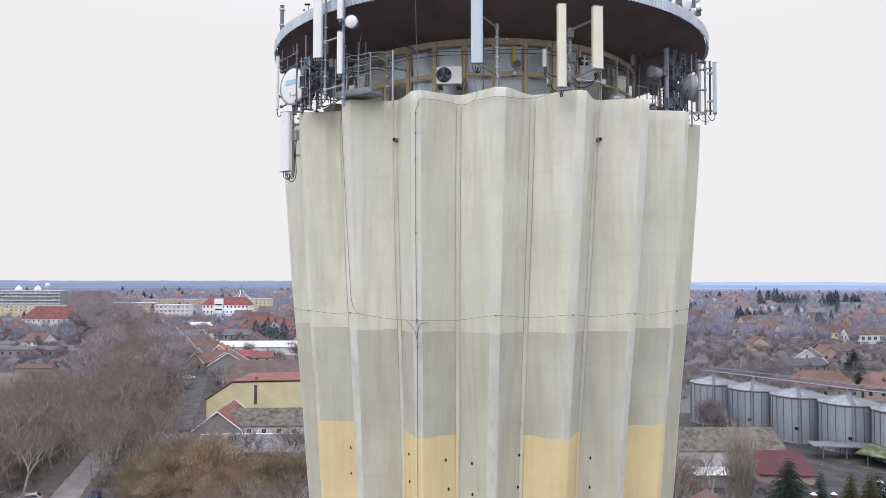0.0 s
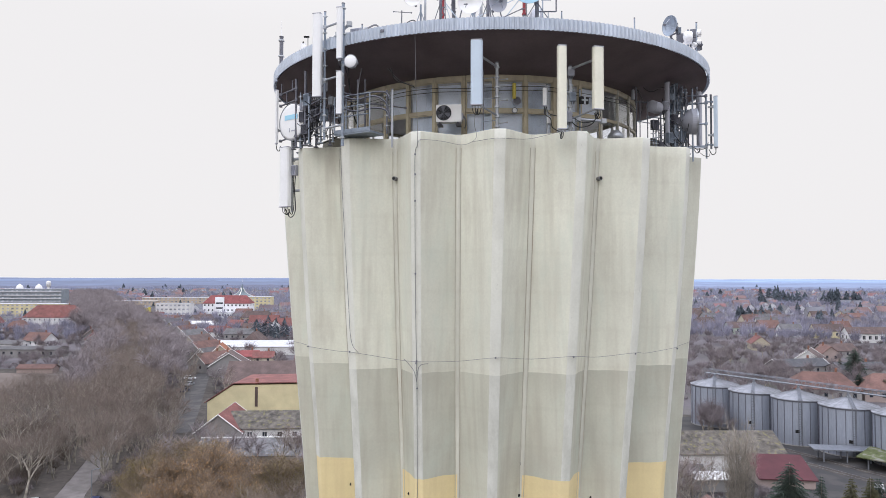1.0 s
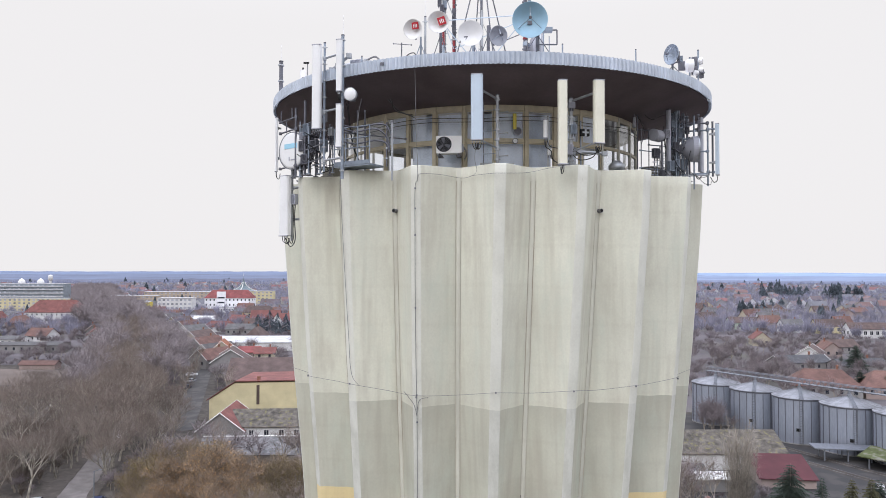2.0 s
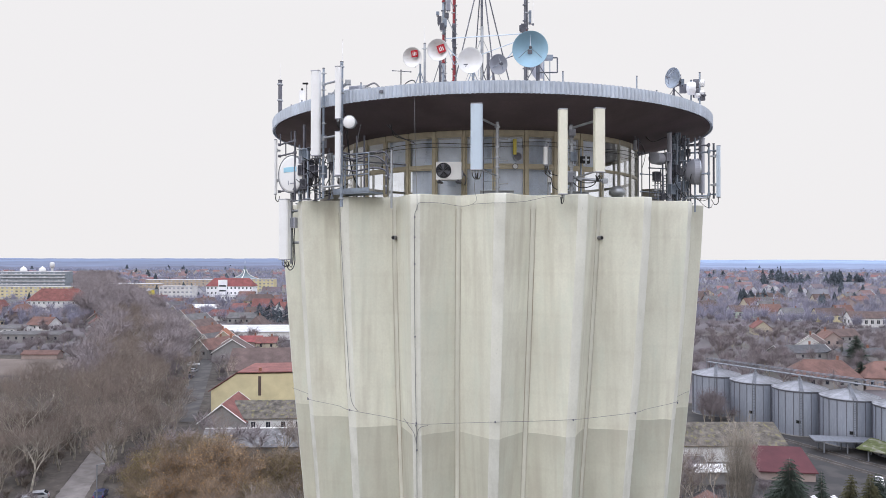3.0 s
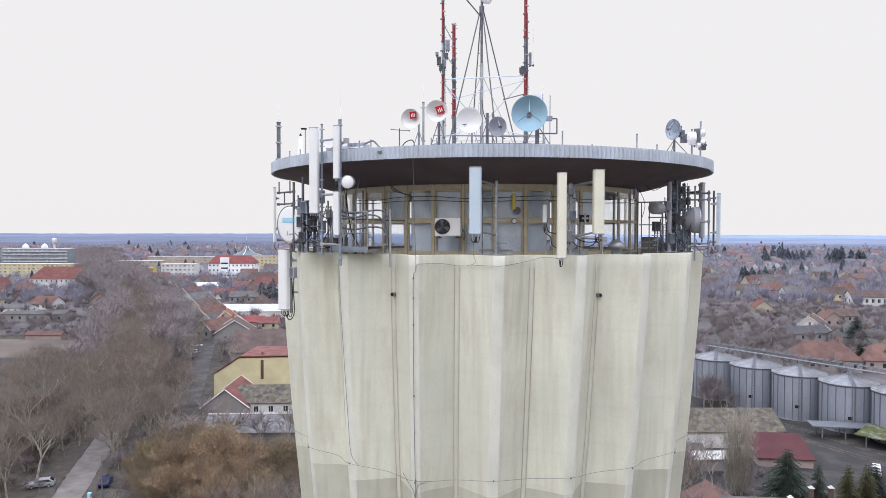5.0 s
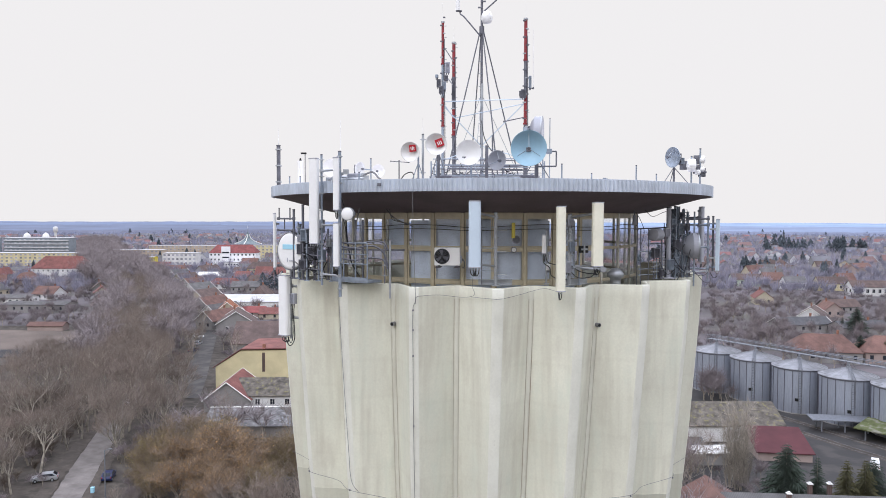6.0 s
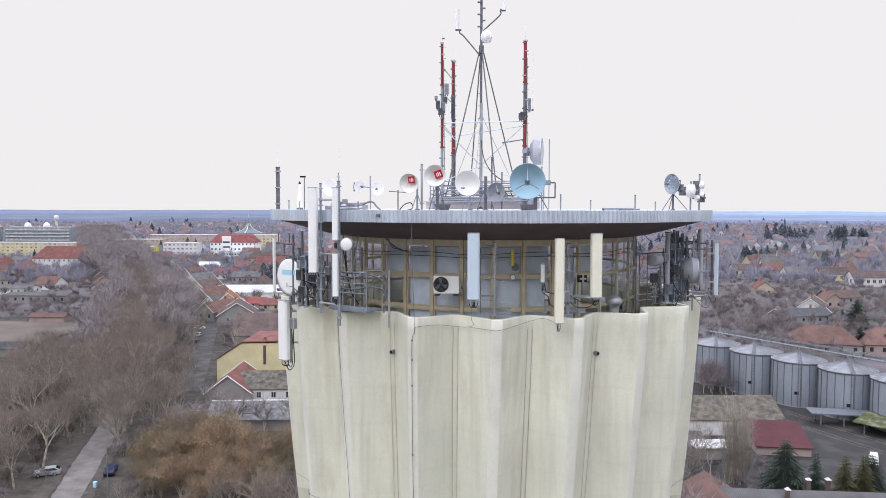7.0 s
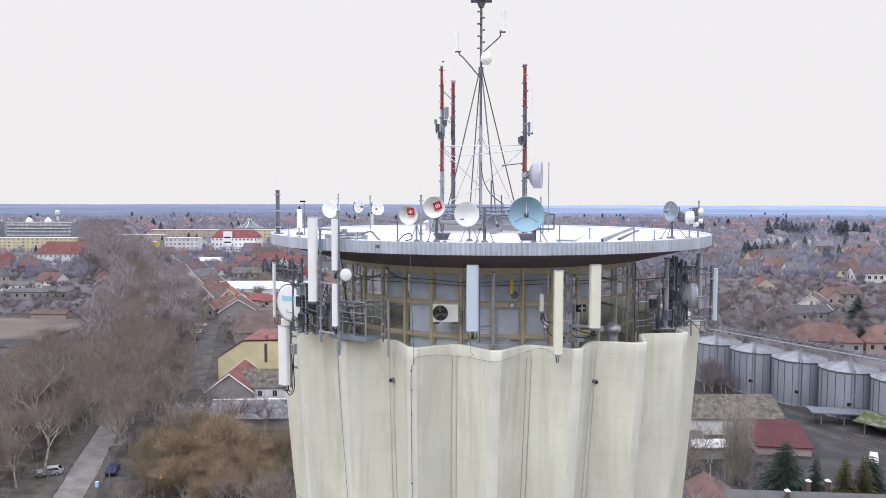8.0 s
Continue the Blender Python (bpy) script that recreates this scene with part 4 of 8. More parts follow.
# ---------------------------------------------------------------- the air conditioner
def air_conditioner(m):
    a = thing("air_conditioner", m, "white outdoor air conditioner unit with a black round fan grille", "air conditioner")
    part("casing", box(bmesh.new(), (0, 0, 0.29), (0.82, 0.30, 0.57), bevel=0.02), SIGNWHITE, a)
    rot = Matrix.Rotation(radians(90), 4, "X")
    c = Matrix.Translation((-0.16, -0.152, 0.30))
    well = part("fan_well", lathe(bmesh.new(), [(0.245, 0.0), (0.235, 0.012), (0, 0.012)], 32, c @ rot), BLACK, a)
    g = bmesh.new()
    for rr in (0.05, 0.09, 0.13, 0.17, 0.21, 0.243):
        lathe(g, [(rr - 0.004, 0.02), (rr + 0.004, 0.02), (rr + 0.004, 0.028), (rr - 0.004, 0.028)], 28, c @ rot, close=True)
    for k in range(8):
        an = radians(k * 45)
        p = Vector((-0.16, -0.176, 0.30))
        tube(g, p, p + Vector((0.24 * math.cos(an), 0, 0.24 * math.sin(an))), 0.004, 4)
    part("fan_grille", g, DARKSTEEL, a)
    blade = bmesh.new()
    blade.faces.new([blade.verts.new(v) for v in ((0.03, 0, -0.02), (0.2, -0.006, -0.07), (0.22, 0, 0.05), (0.04, 0.006, 0.03))])
    bm_mesh = mesh_of(blade, "blade")
    for k in range(3):
        part("blade", bm_mesh, DARKSTEEL, well).matrix_basis = Matrix.Translation((-0.16, -0.168, 0.30)) @ Matrix.Rotation(radians(120 * k + 20), 4, "Y")
    for x in (-0.30, 0.30):
        b = box(bmesh.new(), (x, 0.08, -0.02), (0.045, 0.56, 0.04))
        box(b, (x, 0.1, -0.055), (0.16, 0.5, 0.03))
        part("bracket", b, DARKSTEEL, a)
    part("valve_cover", box(bmesh.new(), (0.43, 0.02, 0.2), (0.05, 0.16, 0.22), bevel=0.012), GREYDISH, a)
    for k in range(2):
        part("hose", pipe(bmesh.new(), [(0.45, 0.02, 0.18 + 0.06 * k), (0.53, 0.06, 0.12), (0.52, 0.2, -0.05), (0.46, 0.36, -0.1)], 0.018, 6), GREYCABLE, a)
    return a


air_conditioner(round_tower(-13.4, 6.45, 43.46, 9))

# ---------------------------------------------------------------- front of the gallery
standing_pole(pose(0.0, -7.2, 42.9), 2.25, 0.05, "galvanised pole with pegs standing on the tower's wall", pegs=7)
beam = thing("base_beam", pose(0.0, -7.05, 42.9), "galvanised steel base beam lying on the wall's top", "beam", "base beams")
part("web", box(bmesh.new(), (0, 0.12, 0.075), (1.05, 0.03, 0.15)), GALV, beam)
part("flange", box(bmesh.new(), (0, 0.12, 0.01), (1.05, 0.2, 0.02)), GALV, beam)
part("flange", box(bmesh.new(), (0, 0.12, 0.16), (1.05, 0.2, 0.02)), GALV, beam)
copy_thing(beam, pose(2.45, -6.72, 42.9, 0, 0, 18))
panel_antenna(pose(-0.66, -8.42, 43.53, 0, 0, -6), 0.35, 0.16, 1.95, BLUEP, "tall pale blue panel antenna on a galvanised arm", 4)
arm_between((0, -7.2, 45.02), (-0.62, -8.2, 45.12), 0.035)
arm_between((0, -7.2, 43.5), (-0.62, -8.2, 43.62), 0.03)
panel_antenna(pose(1.85, -8.32, 42.83, 0, 0, 8), 0.27, 0.16, 2.5, CREAMP, "long yellowed panel antenna in front of the wall", 2)
panel_antenna(pose(3.01, -7.78, 43.53, 0, 0, 16), 0.34, 0.16, 1.93, CREAMP, "tall yellowed panel antenna on a galvanised arm", 3)
arm_between((2.29, -6.95, 45.0), (2.95, -7.6, 45.12), 0.04)
arm_between((2.29, -6.95, 43.42), (2.95, -7.6, 43.6), 0.03)
arm_between((2.2, -6.95, 44.9), (1.85, -8.15, 44.95), 0.03)
arm_between((2.2, -6.95, 43.3), (1.85, -8.15, 43.3), 0.03)
arm_between((2.55, -6.85, 43.45), (3.35, -6.85, 43.38), 0.05)
standing_pole(pose(2.3, -6.93, 42.9), 2.2, 0.055, "galvanised pole with pegs standing on the tower's wall", pegs=9)
standing_pole(pose(2.12, -6.9, 42.9), 2.1, 0.04, "galvanised pole beside the panel antennas", GALV)
standing_pole(pose(2.62, -6.8, 42.9), 1.5, 0.025, "thin grey pole beside the panel antennas", MIDSTEEL)
for x, y, z, w, d, h, mt in ((2.22, -7.1, 43.3, 0.2, 0.14, 0.35, GREYDISH), (2.35, -7.1, 43.95, 0.18, 0.12, 0.3, MIDSTEEL), (2.12, -7.05, 44.4, 0.14, 0.1, 0.25, GALV), (2.3, -7.08, 44.75, 0.2, 0.12, 0.2, GREYDISH)):
    radio_unit(pose(x, y, z, 0, 0, 10), w, d, h, mt)
standing_pole(pose(1.62, -6.62, 42.9), 1.7, 0.03, "thin galvanised pole beside a small antenna", GALV)
panel_antenna(pose(1.52, -6.82, 43.87, 0, 0, -14), 0.13, 0.09, 0.6, WHITEP, "small white panel antenna", 2, reach=0.1)
radio_unit(pose(1.66, -6.75, 43.35), 0.13, 0.1, 0.2, WHITEP, "small white radio box")
for k, pts in enumerate((((1.5, -6.85, 43.85), (1.5, -6.95, 43.6), (1.68, -6.95, 43.45), (1.75, -6.85, 43.2), (2.0, -6.85, 43.05)),
                         ((1.56, -6.85, 43.85), (1.62, -6.98, 43.62), (1.82, -6.95, 43.55), (2.1, -6.98, 43.5)),
                         ((2.3, -7.05, 43.35), (2.55, -7.1, 43.15), (2.9, -7.35, 43.2), (3.0, -7.7, 43.45)),
                         ((2.35, -7.0, 43.5), (2.65, -7.0, 43.32), (2.95, -7.3, 43.3), (3.05, -7.7, 43.42)),
                         ((1.85, -8.2, 42.78), (1.86, -8.0, 42.7), (2.0, -7.4, 42.98), (2.2, -7.0, 43.1)))):
    loose(pts, 0.016)
# black floodlight with a pale bracket
fl = thing("floodlight", pose(2.72, -6.95, 44.02, 0, 0, 20), "small black floodlight on a thin pole", "floodlight")
part("housing", box(bmesh.new(), (0, 0, 0), (0.3, 0.1, 0.22), bevel=0.015), BLACK, fl)
part("bracket", box(box(bmesh.new(), (0, -0.06, 0), (0.05, 0.03, 0.3)), (0, -0.06, 0.0), (0.22, 0.03, 0.05)), GALV, fl)
arm_between((2.62, -6.8, 44.02), (2.72, -6.88, 44.02), 0.02)
# thin rods with little arms left of the middle pole
standing_pole(pose(-0.42, -7.0, 42.9), 2.05, 0.016, "thin black rod standing on the wall", DARKSTEEL, foot=False, name="rod_antenna")
for z in (43.25, 43.95, 44.6):
    arm_between((0.0, -7.2, z), (0.3, -7.35, z), 0.015, GALV)
    arm_between((0.0, -7.2, z + 0.1), (-0.42, -7.0, z + 0.1), 0.012, MIDSTEEL)
# yellow tube, vent and dial on the panes
yt = thing("yellow_lamp", round_tower(6.0, 5.98, 44.33), "small yellow tubular lamp on the window frame", "lamp")
part("tube", tube(bmesh.new(), (0, 0, 0), (0, 0, 0.5), 0.06, 14), YELLOWP, yt)
part("clip", box(bmesh.new(), (0, 0.06, 0.25), (0.05, 0.12, 0.05)), GALV, yt)
dial = thing("dial", round_tower(6.2, 5.93, 43.95), "small round white dial on the window frame", "dial")
part("face", lathe(bmesh.new(), [(0.0, 0.03), (0.075, 0.03), (0.075, 0.0)], 24, Matrix.Rotation(radians(90), 4, "X")), SIGNWHITE, dial)
part("rim", fix(lathe(bmesh.new(), [(0.075, 0.04), (0.095, 0.04), (0.095, 0.0), (0.075, 0.0)], 24, Matrix.Rotation(radians(90), 4, "X"), close=True)), DARKSTEEL, dial)
vent = thing("wall_vent", round_tower(7.1, 5.88, 44.28), "round dark extractor vent in a window pane", "vent")
part("ring", fix(lathe(bmesh.new(), [(0.12, 0.03), (0.14, 0.03), (0.14, 0.0), (0.12, 0.0)], 24, Matrix.Rotation(radians(90), 4, "X"), close=True)), GREYDISH, vent)
part("grille", lathe(bmesh.new(), [(0, 0.015), (0.12, 0.015)], 24, Matrix.Rotation(radians(90), 4, "X")), DARKSTEEL, vent)
# a mushroom vent behind the wall
mv = thing("roof_cowl", pose(4.0, -5.55, FLOOR), "galvanised ventilation cowl on a round pipe", "vent")
part("pipe", tube(bmesh.new(), (0, 0, 0), (0, 0, 1.35), 0.17, 20), GALV, mv, smooth=False)
part("cowl", fix(lathe(bmesh.new(), [(0.17, 1.3), (0.18, 1.42), (0.26, 1.46), (0.27, 1.58), (0.2, 1.66), (0.12, 1.74), (0, 1.76)], 28)), GALV, mv, smooth=True)
# cables along the head of the windows
for z, s in ((44.72, 0.05), (44.6, 0.03)):
    loose([(5.98 * math.sin(radians(a)), -5.98 * math.cos(radians(a)), z - s * math.sin(k * 1.9)) for k, a in enumerate(range(-55, 66, 12))], 0.011, RUBBER, "black cable along the head of the windows")

# ---------------------------------------------------------------- left of the gallery
panel_antenna(pose(-5.66, -6.9, 44.16, 0, 0, -12), 0.30, 0.16, 2.68, WHITEP, "very tall white panel antenna rising past the roof's rim", 4)
standing_pole(pose(-5.45, -6.72, 42.85), 4.1, 0.036, "tall grey pole rising past the roof's rim", MIDSTEEL, foot=False, pegs=8)
standing_pole(pose(-4.78, -7.3, 42.55), 4.45, 0.05, "tall grey pole rising past the roof's rim", MIDSTEEL, foot=False, pegs=6)
panel_antenna(pose(-4.86, -7.5, 45.2, 0, 0, -10), 0.18, 0.11, 1.62, WHITEP, "slim white panel antenna clamped to a tall pole", 2, reach=0.1)
panel_antenna(pose(-4.86, -7.5, 43.48, 0, 0, -10), 0.18, 0.11, 1.35, WHITEP, "slim white panel antenna clamped to a tall pole", 2, reach=0.1)
for z in (46.45, 44.75, 43.2):
    arm_between((-5.45, -6.72, z), (-4.80, -7.3, z), 0.035)
drum(pose(-4.5, -7.62, 45.1, 0, 0, -8), 0.19, 0.16, "small round white microwave dish on a tall pole", WHITEP, GREYDISH, cone=0.03)
arm_between((-4.80, -7.3, 45.05), (-4.6, -7.3, 45.08), 0.03)
drum(pose(-6.93, -4.8, 43.83, 0, 0, -36), 0.64, 0.5, "large white microwave dish with a blue bar, standing over the wall", WHITEP, DARKSTEEL, bars=True, cone=0.22)
standing_pole(pose(-6.75, -4.05, 42.85), 1.9, 0.06, "grey pole carrying the large white dish", MIDSTEEL)
panel_antenna(pose(-7.2, -4.55, 40.9, 0, 0, -35), 0.44, 0.2, 2.1, WHITEP, "wide white panel antenna hanging outside the wall", 3, reach=0.14)
standing_pole(pose(-7.02, -4.28, 40.75), 2.5, 0.045, "galvanised pole hanging outside the wall", GALV, foot=False)
for z in (41.5, 42.6):
    arm_between((-7.02, -4.28, z), (-6.5, -4.6, z), 0.045)
radio_unit(pose(-6.9, -4.55, 42.0, 0, 0, -30), 0.28, 0.16, 0.36, GREYDISH)
loose([(-7.2, -4.5, 40.85), (-7.0, -4.6, 40.55), (-6.85, -4.5, 40.8), (-6.9, -4.4, 41.6), (-6.85, -4.4, 42.3)], 0.018)
loose([(-7.1, -4.5, 40.85), (-6.95, -4.6, 40.65), (-6.9, -4.5, 41.0), (-6.95, -4.4, 42.0)], 0.014)
panel_antenna(pose(-7.65, -4.0, 43.2, 0, 0, -60), 0.13, 0.09, 1.95, WHITEP, "slim white antenna standing off on a fork of dark arms", 2, reach=0.12)
standing_pole(pose(-6.75, -4.95, 42.9), 2.35, 0.04, "dark steel pole on the tower's wall", DARKSTEEL)
for z in (44.95, 44.55, 43.3):
    arm_between((-6.75, -4.95, z), (-7.5, -4.05, z), 0.03, DARKSTEEL, "dark steel arm of an antenna fork")
for dx, z in ((-7.45, 44.95), (-7.2, 44.55), (-6.95, 44.95)):
    standing_pole(pose(dx, -4.15 - (dx + 7.45) * 1.0, z - 0.05), 0.4, 0.022, "short dark dipole rod on a fork of arms", DARKSTEEL, foot=False, name="rod_antenna")
# racks and clutter between the big dish and the tall panels
for x, y, h, r, mt in ((-6.35, -5.35, 2.5, 0.045, DARKSTEEL), (-6.05, -5.0, 2.1, 0.03, DARKSTEEL), (-5.75, -5.75, 2.3, 0.035, MIDSTEEL), (-6.15, -5.7, 1.6, 0.03, MIDSTEEL), (-5.5, -5.4, 1.7, 0.025, DARKSTEEL)):
    standing_pole(pose(x, y, 42.9 if math.hypot(x, y) > 7.2 else FLOOR), h if math.hypot(x, y) > 7.2 else h + 1.3, r, "dark steel pole of the antenna rack", mt)
for x, y, z, w, d, h, mt in ((-6.25, -5.55, 44.2, 0.24, 0.16, 0.4, MIDSTEEL), (-5.95, -5.75, 43.6, 0.26, 0.16, 0.42, DARKSTEEL), (-6.3, -5.5, 43.25, 0.3, 0.18, 0.34, DARKSTEEL), (-5.6, -6.3, 44.5, 0.3, 0.18, 0.42, GREYDISH),
                             (-5.55, -6.2, 43.55, 0.22, 0.16, 0.4, MIDSTEEL), (-6.5, -5.1, 43.75, 0.2, 0.16, 0.35, DARKSTEEL), (-5.3, -6.35, 44.05, 0.16, 0.12, 0.26, GALV)):
    radio_unit(pose(x, y, z, 0, 0, -30), w, d, h, mt)
for z in (43.3, 43.75, 44.2, 44.6):
    arm_between((-6.35, -5.35, z), (-5.5, -6.6, z + 0.02), 0.022, DARKSTEEL, "dark steel crossbar of the antenna rack")
rng = random.Random(5)
for k in range(12):
    a = Vector((-6.5 + rng.random() * 1.1, -5.0 - rng.random() * 1.3, 43.0 + rng.random() * 1.6))
    c = Vector((-6.2 + rng.random() * 1.4, -5.2 - rng.random() * 1.5, 43.0 + rng.random() * 1.4))
    mid = (a + c) / 2 - Vector((0, 0, 0.25 + rng.random() * 0.3))
    mid.z = max(mid.z, 43.12)
    loose([a, (a * 0.6 + mid * 0.4), mid, c], 0.012 + 0.006 * rng.random())
# steel platform with rails
pf = thing("service_platform", pose(0, 0, 0), "galvanised steel service platform with a tube railing on the wall", "platform")
P0, P1 = Vector((-4.95, -6.35, 43.0)), Vector((-3.75, -7.05, 43.0))
dirx = (P1 - P0).normalized()
rotp = Matrix.Rotation(math.atan2(dirx.y, dirx.x), 4, "Z")
part("deck", box(bmesh.new(), (P0 + P1) / 2, ((P1 - P0).length, 0.75, 0.06), rotp), MIDSTEEL, pf)
part("toe_board", box(bmesh.new(), (P0 + P1) / 2 + rotp @ Vector((0, -0.38, 0.08)), ((P1 - P0).length, 0.02, 0.12), rotp), MIDSTEEL, pf)
for k in range(4):
    p = P0.lerp(P1, k / 3) + rotp @ Vector((0, -0.36, 0))
    part("post", tube(bmesh.new(), p, p + Vector((0, 0, 1.2)), 0.022, 8), MIDSTEEL, pf)
for z in (0.55, 0.85, 1.2):
    a, c = P0 + rotp @ Vector((0, -0.36, z)), P1 + rotp @ Vector((0, -0.36, z))
    part("rail", tube(bmesh.new(), a, c, 0.02, 8), MIDSTEEL, pf)
standing_pole(pose(-3.24, -7.28, 42.5), 1.8, 0.035, "galvanised post clamped outside the wall", GALV, foot=False)
standing_pole(pose(-3.42, -7.15, 42.95), 1.35, 0.025, "dark post behind the wall", DARKSTEEL, foot=False, pegs=4)
for z0, z1 in ((44.25, 44.2), (44.12, 43.7), (43.75, 43.6)):
    loose([(-4.85, -7.2, z0), (-4.4, -7.1, z0 - 0.08), (-3.8, -7.2, z0 + 0.0), (-3.45, -7.2, (z0 + z1) / 2), (-3.32, -7.22, z1 - 0.2)], 0.028, DARKSTEEL, "dark bent conduit between the poles")
bar = arm_between((-4.8, -7.2, 44.0), (-2.9, -6.3, 43.95), 0.022, DARKSTEEL, "long dark steel bar across the windows")
for k in range(2):
    loose([(-4.75, -7.2, 45.6 - k * 0.5), (-4.65, -7.15, 45.2 - k * 0.45), (-4.6, -7.0, 44.4 - k * 0.2), (-4.5, -6.8, 43.6 - k * 0.05), (-4.3, -6.4, 43.1)], 0.014)
for sx in (-1, 1):
    standing_pole(pose(-4.35 + 0.12 * sx, -6.15, FLOOR), 3.3, 0.03, "dark cable ladder pole before the windows", DARKSTEEL, foot=False)
loose([(-4.35, -6.1, 45.3), (-4.4, -6.3, 44.9), (-4.45, -6.5, 44.3), (-4.6, -7.0, 43.5)], 0.018, GREYCABLE)
# bundle under the soffit
for k in range(4):
    loose([(-3.35 - 0.05 * k, -6.3, 45.25), (-3.3 + 0.05 * k, -6.05, 44.95), (-3.05 + 0.1 * k, -6.0, 44.85 - 0.03 * k), (-2.7 + 0.03 * k, -6.0, 44.8 - 0.04 * k)], 0.010, GREYCABLE if k % 2 else RUBBER)

# ---------------------------------------------------------------- right of the gallery
def lattice(m, h, w, label, mat=MIDSTEEL):
    t = thing("lattice_mast", m, label, "mast", "lattice masts")
    cs = [(-w / 2, -w / 2), (w / 2, -w / 2), (0, w * 0.6)]
    for x, y in cs:
        part("leg", tube(bmesh.new(), (x, y, 0), (x, y, h), 0.024, 8), mat, t)
    n = int(h / (w * 1.1))
    for k in range(n):
        z0, z1 = h * k / n, h * (k + 1) / n
        b = bmesh.new()
        for i in range(3):
            p, q = cs[i], cs[(i + 1) % 3]
            tube(b, (*p, z0 if k % 2 else z1), (*q, z1 if k % 2 else z0), 0.012, 5)
            tube(b, (*p, z0 + 0.01), (*q, z0 + 0.01), 0.010, 5)
        part("bracing", b, mat, t)
    return t


lattice(pose(6.28, -3.75, 42.9), 2.4, 0.3, "grey lattice mast standing on the wall")
lattice(pose(6.75, -3.3, 42.9), 2.15, 0.22, "grey lattice mast standing on the wall", DARKSTEEL)
for x, y, h, r, mt in ((6.14, -4.0, 2.45, 0.085, GREYDISH), (6.5, -3.5, 2.5, 0.05, MIDSTEEL), (6.9, -3.2, 2.0, 0.05, DARKSTEEL), (5.85, -4.2, 1.6, 0.03, DARKSTEEL), (7.05, -3.4, 1.6, 0.03, DARKSTEEL)):
    standing_pole(pose(x, y, 42.9), h, r, "grey steel pole of the antenna rack", mt)
for x, y, z, w, d, h, mt in ((6.2, -4.05, 43.2, 0.22, 0.16, 0.36, MIDSTEEL), (6.42, -3.9, 43.9, 0.2, 0.14, 0.34, DARKSTEEL), (6.05, -4.1, 44.35, 0.2, 0.14, 0.3, GREYDISH), (6.6, -3.7, 44.4, 0.2, 0.16, 0.4, MIDSTEEL), (5.85, -4.2, 43.0, 0.16, 0.14, 0.22, DARKSTEEL),
                             (6.75, -3.65, 43.3, 0.24, 0.16, 0.4, MIDSTEEL)):
    radio_unit(pose(x, y, z, 0, 0, 30), w, d, h, mt)
drum(pose(5.50, -4.4, 44.42, 0, 0, -44), 0.21, 0.42, "small grey shrouded microwave dish on the antenna rack", GREYDISH, GREYDISH, cone=0.08, ring=False)
arm_between((5.7, -4.0, 44.42), (6.2, -3.85, 44.42), 0.035, MIDSTEEL)
drum(pose(7.22, -3.75, 44.02, 0, 0, 84), 0.45, 0.20, "large grey microwave dish seen from its side, on the wall", GREYDISH, GREYDISH, cone=0.34)
panel_antenna(pose(7.78, -2.4, 43.38, 0, 0, 50), 0.26, 0.14, 2.04, GREYDISH, "grey-blue panel antenna on the edge of the wall", 2)
standing_pole(pose(7.68, -3.45, 42.75), 2.3, 0.032, "thin grey pole on the edge of the wall", MIDSTEEL, foot=False)
panel_antenna(pose(7.98, -3.55, 43.12, 0, 0, 70), 0.24, 0.14, 1.85, BLUEP, "grey-blue panel antenna outside the wall's edge", 2)
standing_pole(pose(7.87, -3.4, 43.1), 1.95, 0.035, "dark pole behind a panel antenna", DARKSTEEL, foot=False)
for z in (43.2, 44.75):
    arm_between((6.9, -3.2, z), (7.68, -3.45, z), 0.03, MIDSTEEL)
    arm_between((7.68, -3.45, z + 0.05), (7.9, -3.4, z + 0.05), 0.025, MIDSTEEL)
arm_between((6.75, -3.3, 45.0), (7.3, -3.6, 45.02), 0.03, DARKSTEEL)
arm_between((7.3, -3.6, 44.7), (7.3, -3.6, 45.25), 0.025, DARKSTEEL)
# the crowded rack of channels, clamps and rungs under the rim
for x, y, h, w, mt in ((6.2, -3.72, 2.45, 0.11, MIDSTEEL), (6.36, -3.68, 2.42, 0.06, MIDSTEEL), (6.55, -3.72, 2.5, 0.09, MIDSTEEL), (6.74, -3.66, 2.4, 0.09, MIDSTEEL), (6.9, -3.62, 2.3, 0.05, MIDSTEEL)):
    ch = thing("rack_channel", pose(x, y, 42.9, 0, 0, 28), "grey steel channel post of the crowded antenna rack", "post", "posts of the antenna rack")
    part("web", box(bmesh.new(), (0, 0.03, h / 2), (w, 0.012, h)), mt, ch)
    for s in (-1, 1):
        part("flange", box(bmesh.new(), (s * w / 2, 0, h / 2), (0.012, 0.06, h)), mt, ch)
    for k in range(7):
        part("clamp", box(bmesh.new(), (0.02 * (-1) ** k, -0.02, 0.2 + k * 0.33), (w * 1.5, 0.05, 0.05)), GALV if k % 2 else mt, ch)
for k in range(9):
    z = 43.1 + k * 0.26
    arm_between((6.15, -3.74, z), (6.92, -3.64, z + 0.02 * (-1) ** k), 0.014, MIDSTEEL, "thin rung between the rack's posts", "rung")
for k in range(6):
    z = 43.05 + k * 0.38
    arm_between((6.55, -3.76, z), (6.74, -3.7, z + 0.36), 0.012, DARKSTEEL, "thin diagonal brace of the antenna rack", "brace")
for z, mt in ((44.95, DARKSTEEL), (43.95, MIDSTEEL), (43.1, GALV)):
    arm_between((6.9, -3.64, z), (7.62, -3.6, z + 0.02), 0.03, mt)
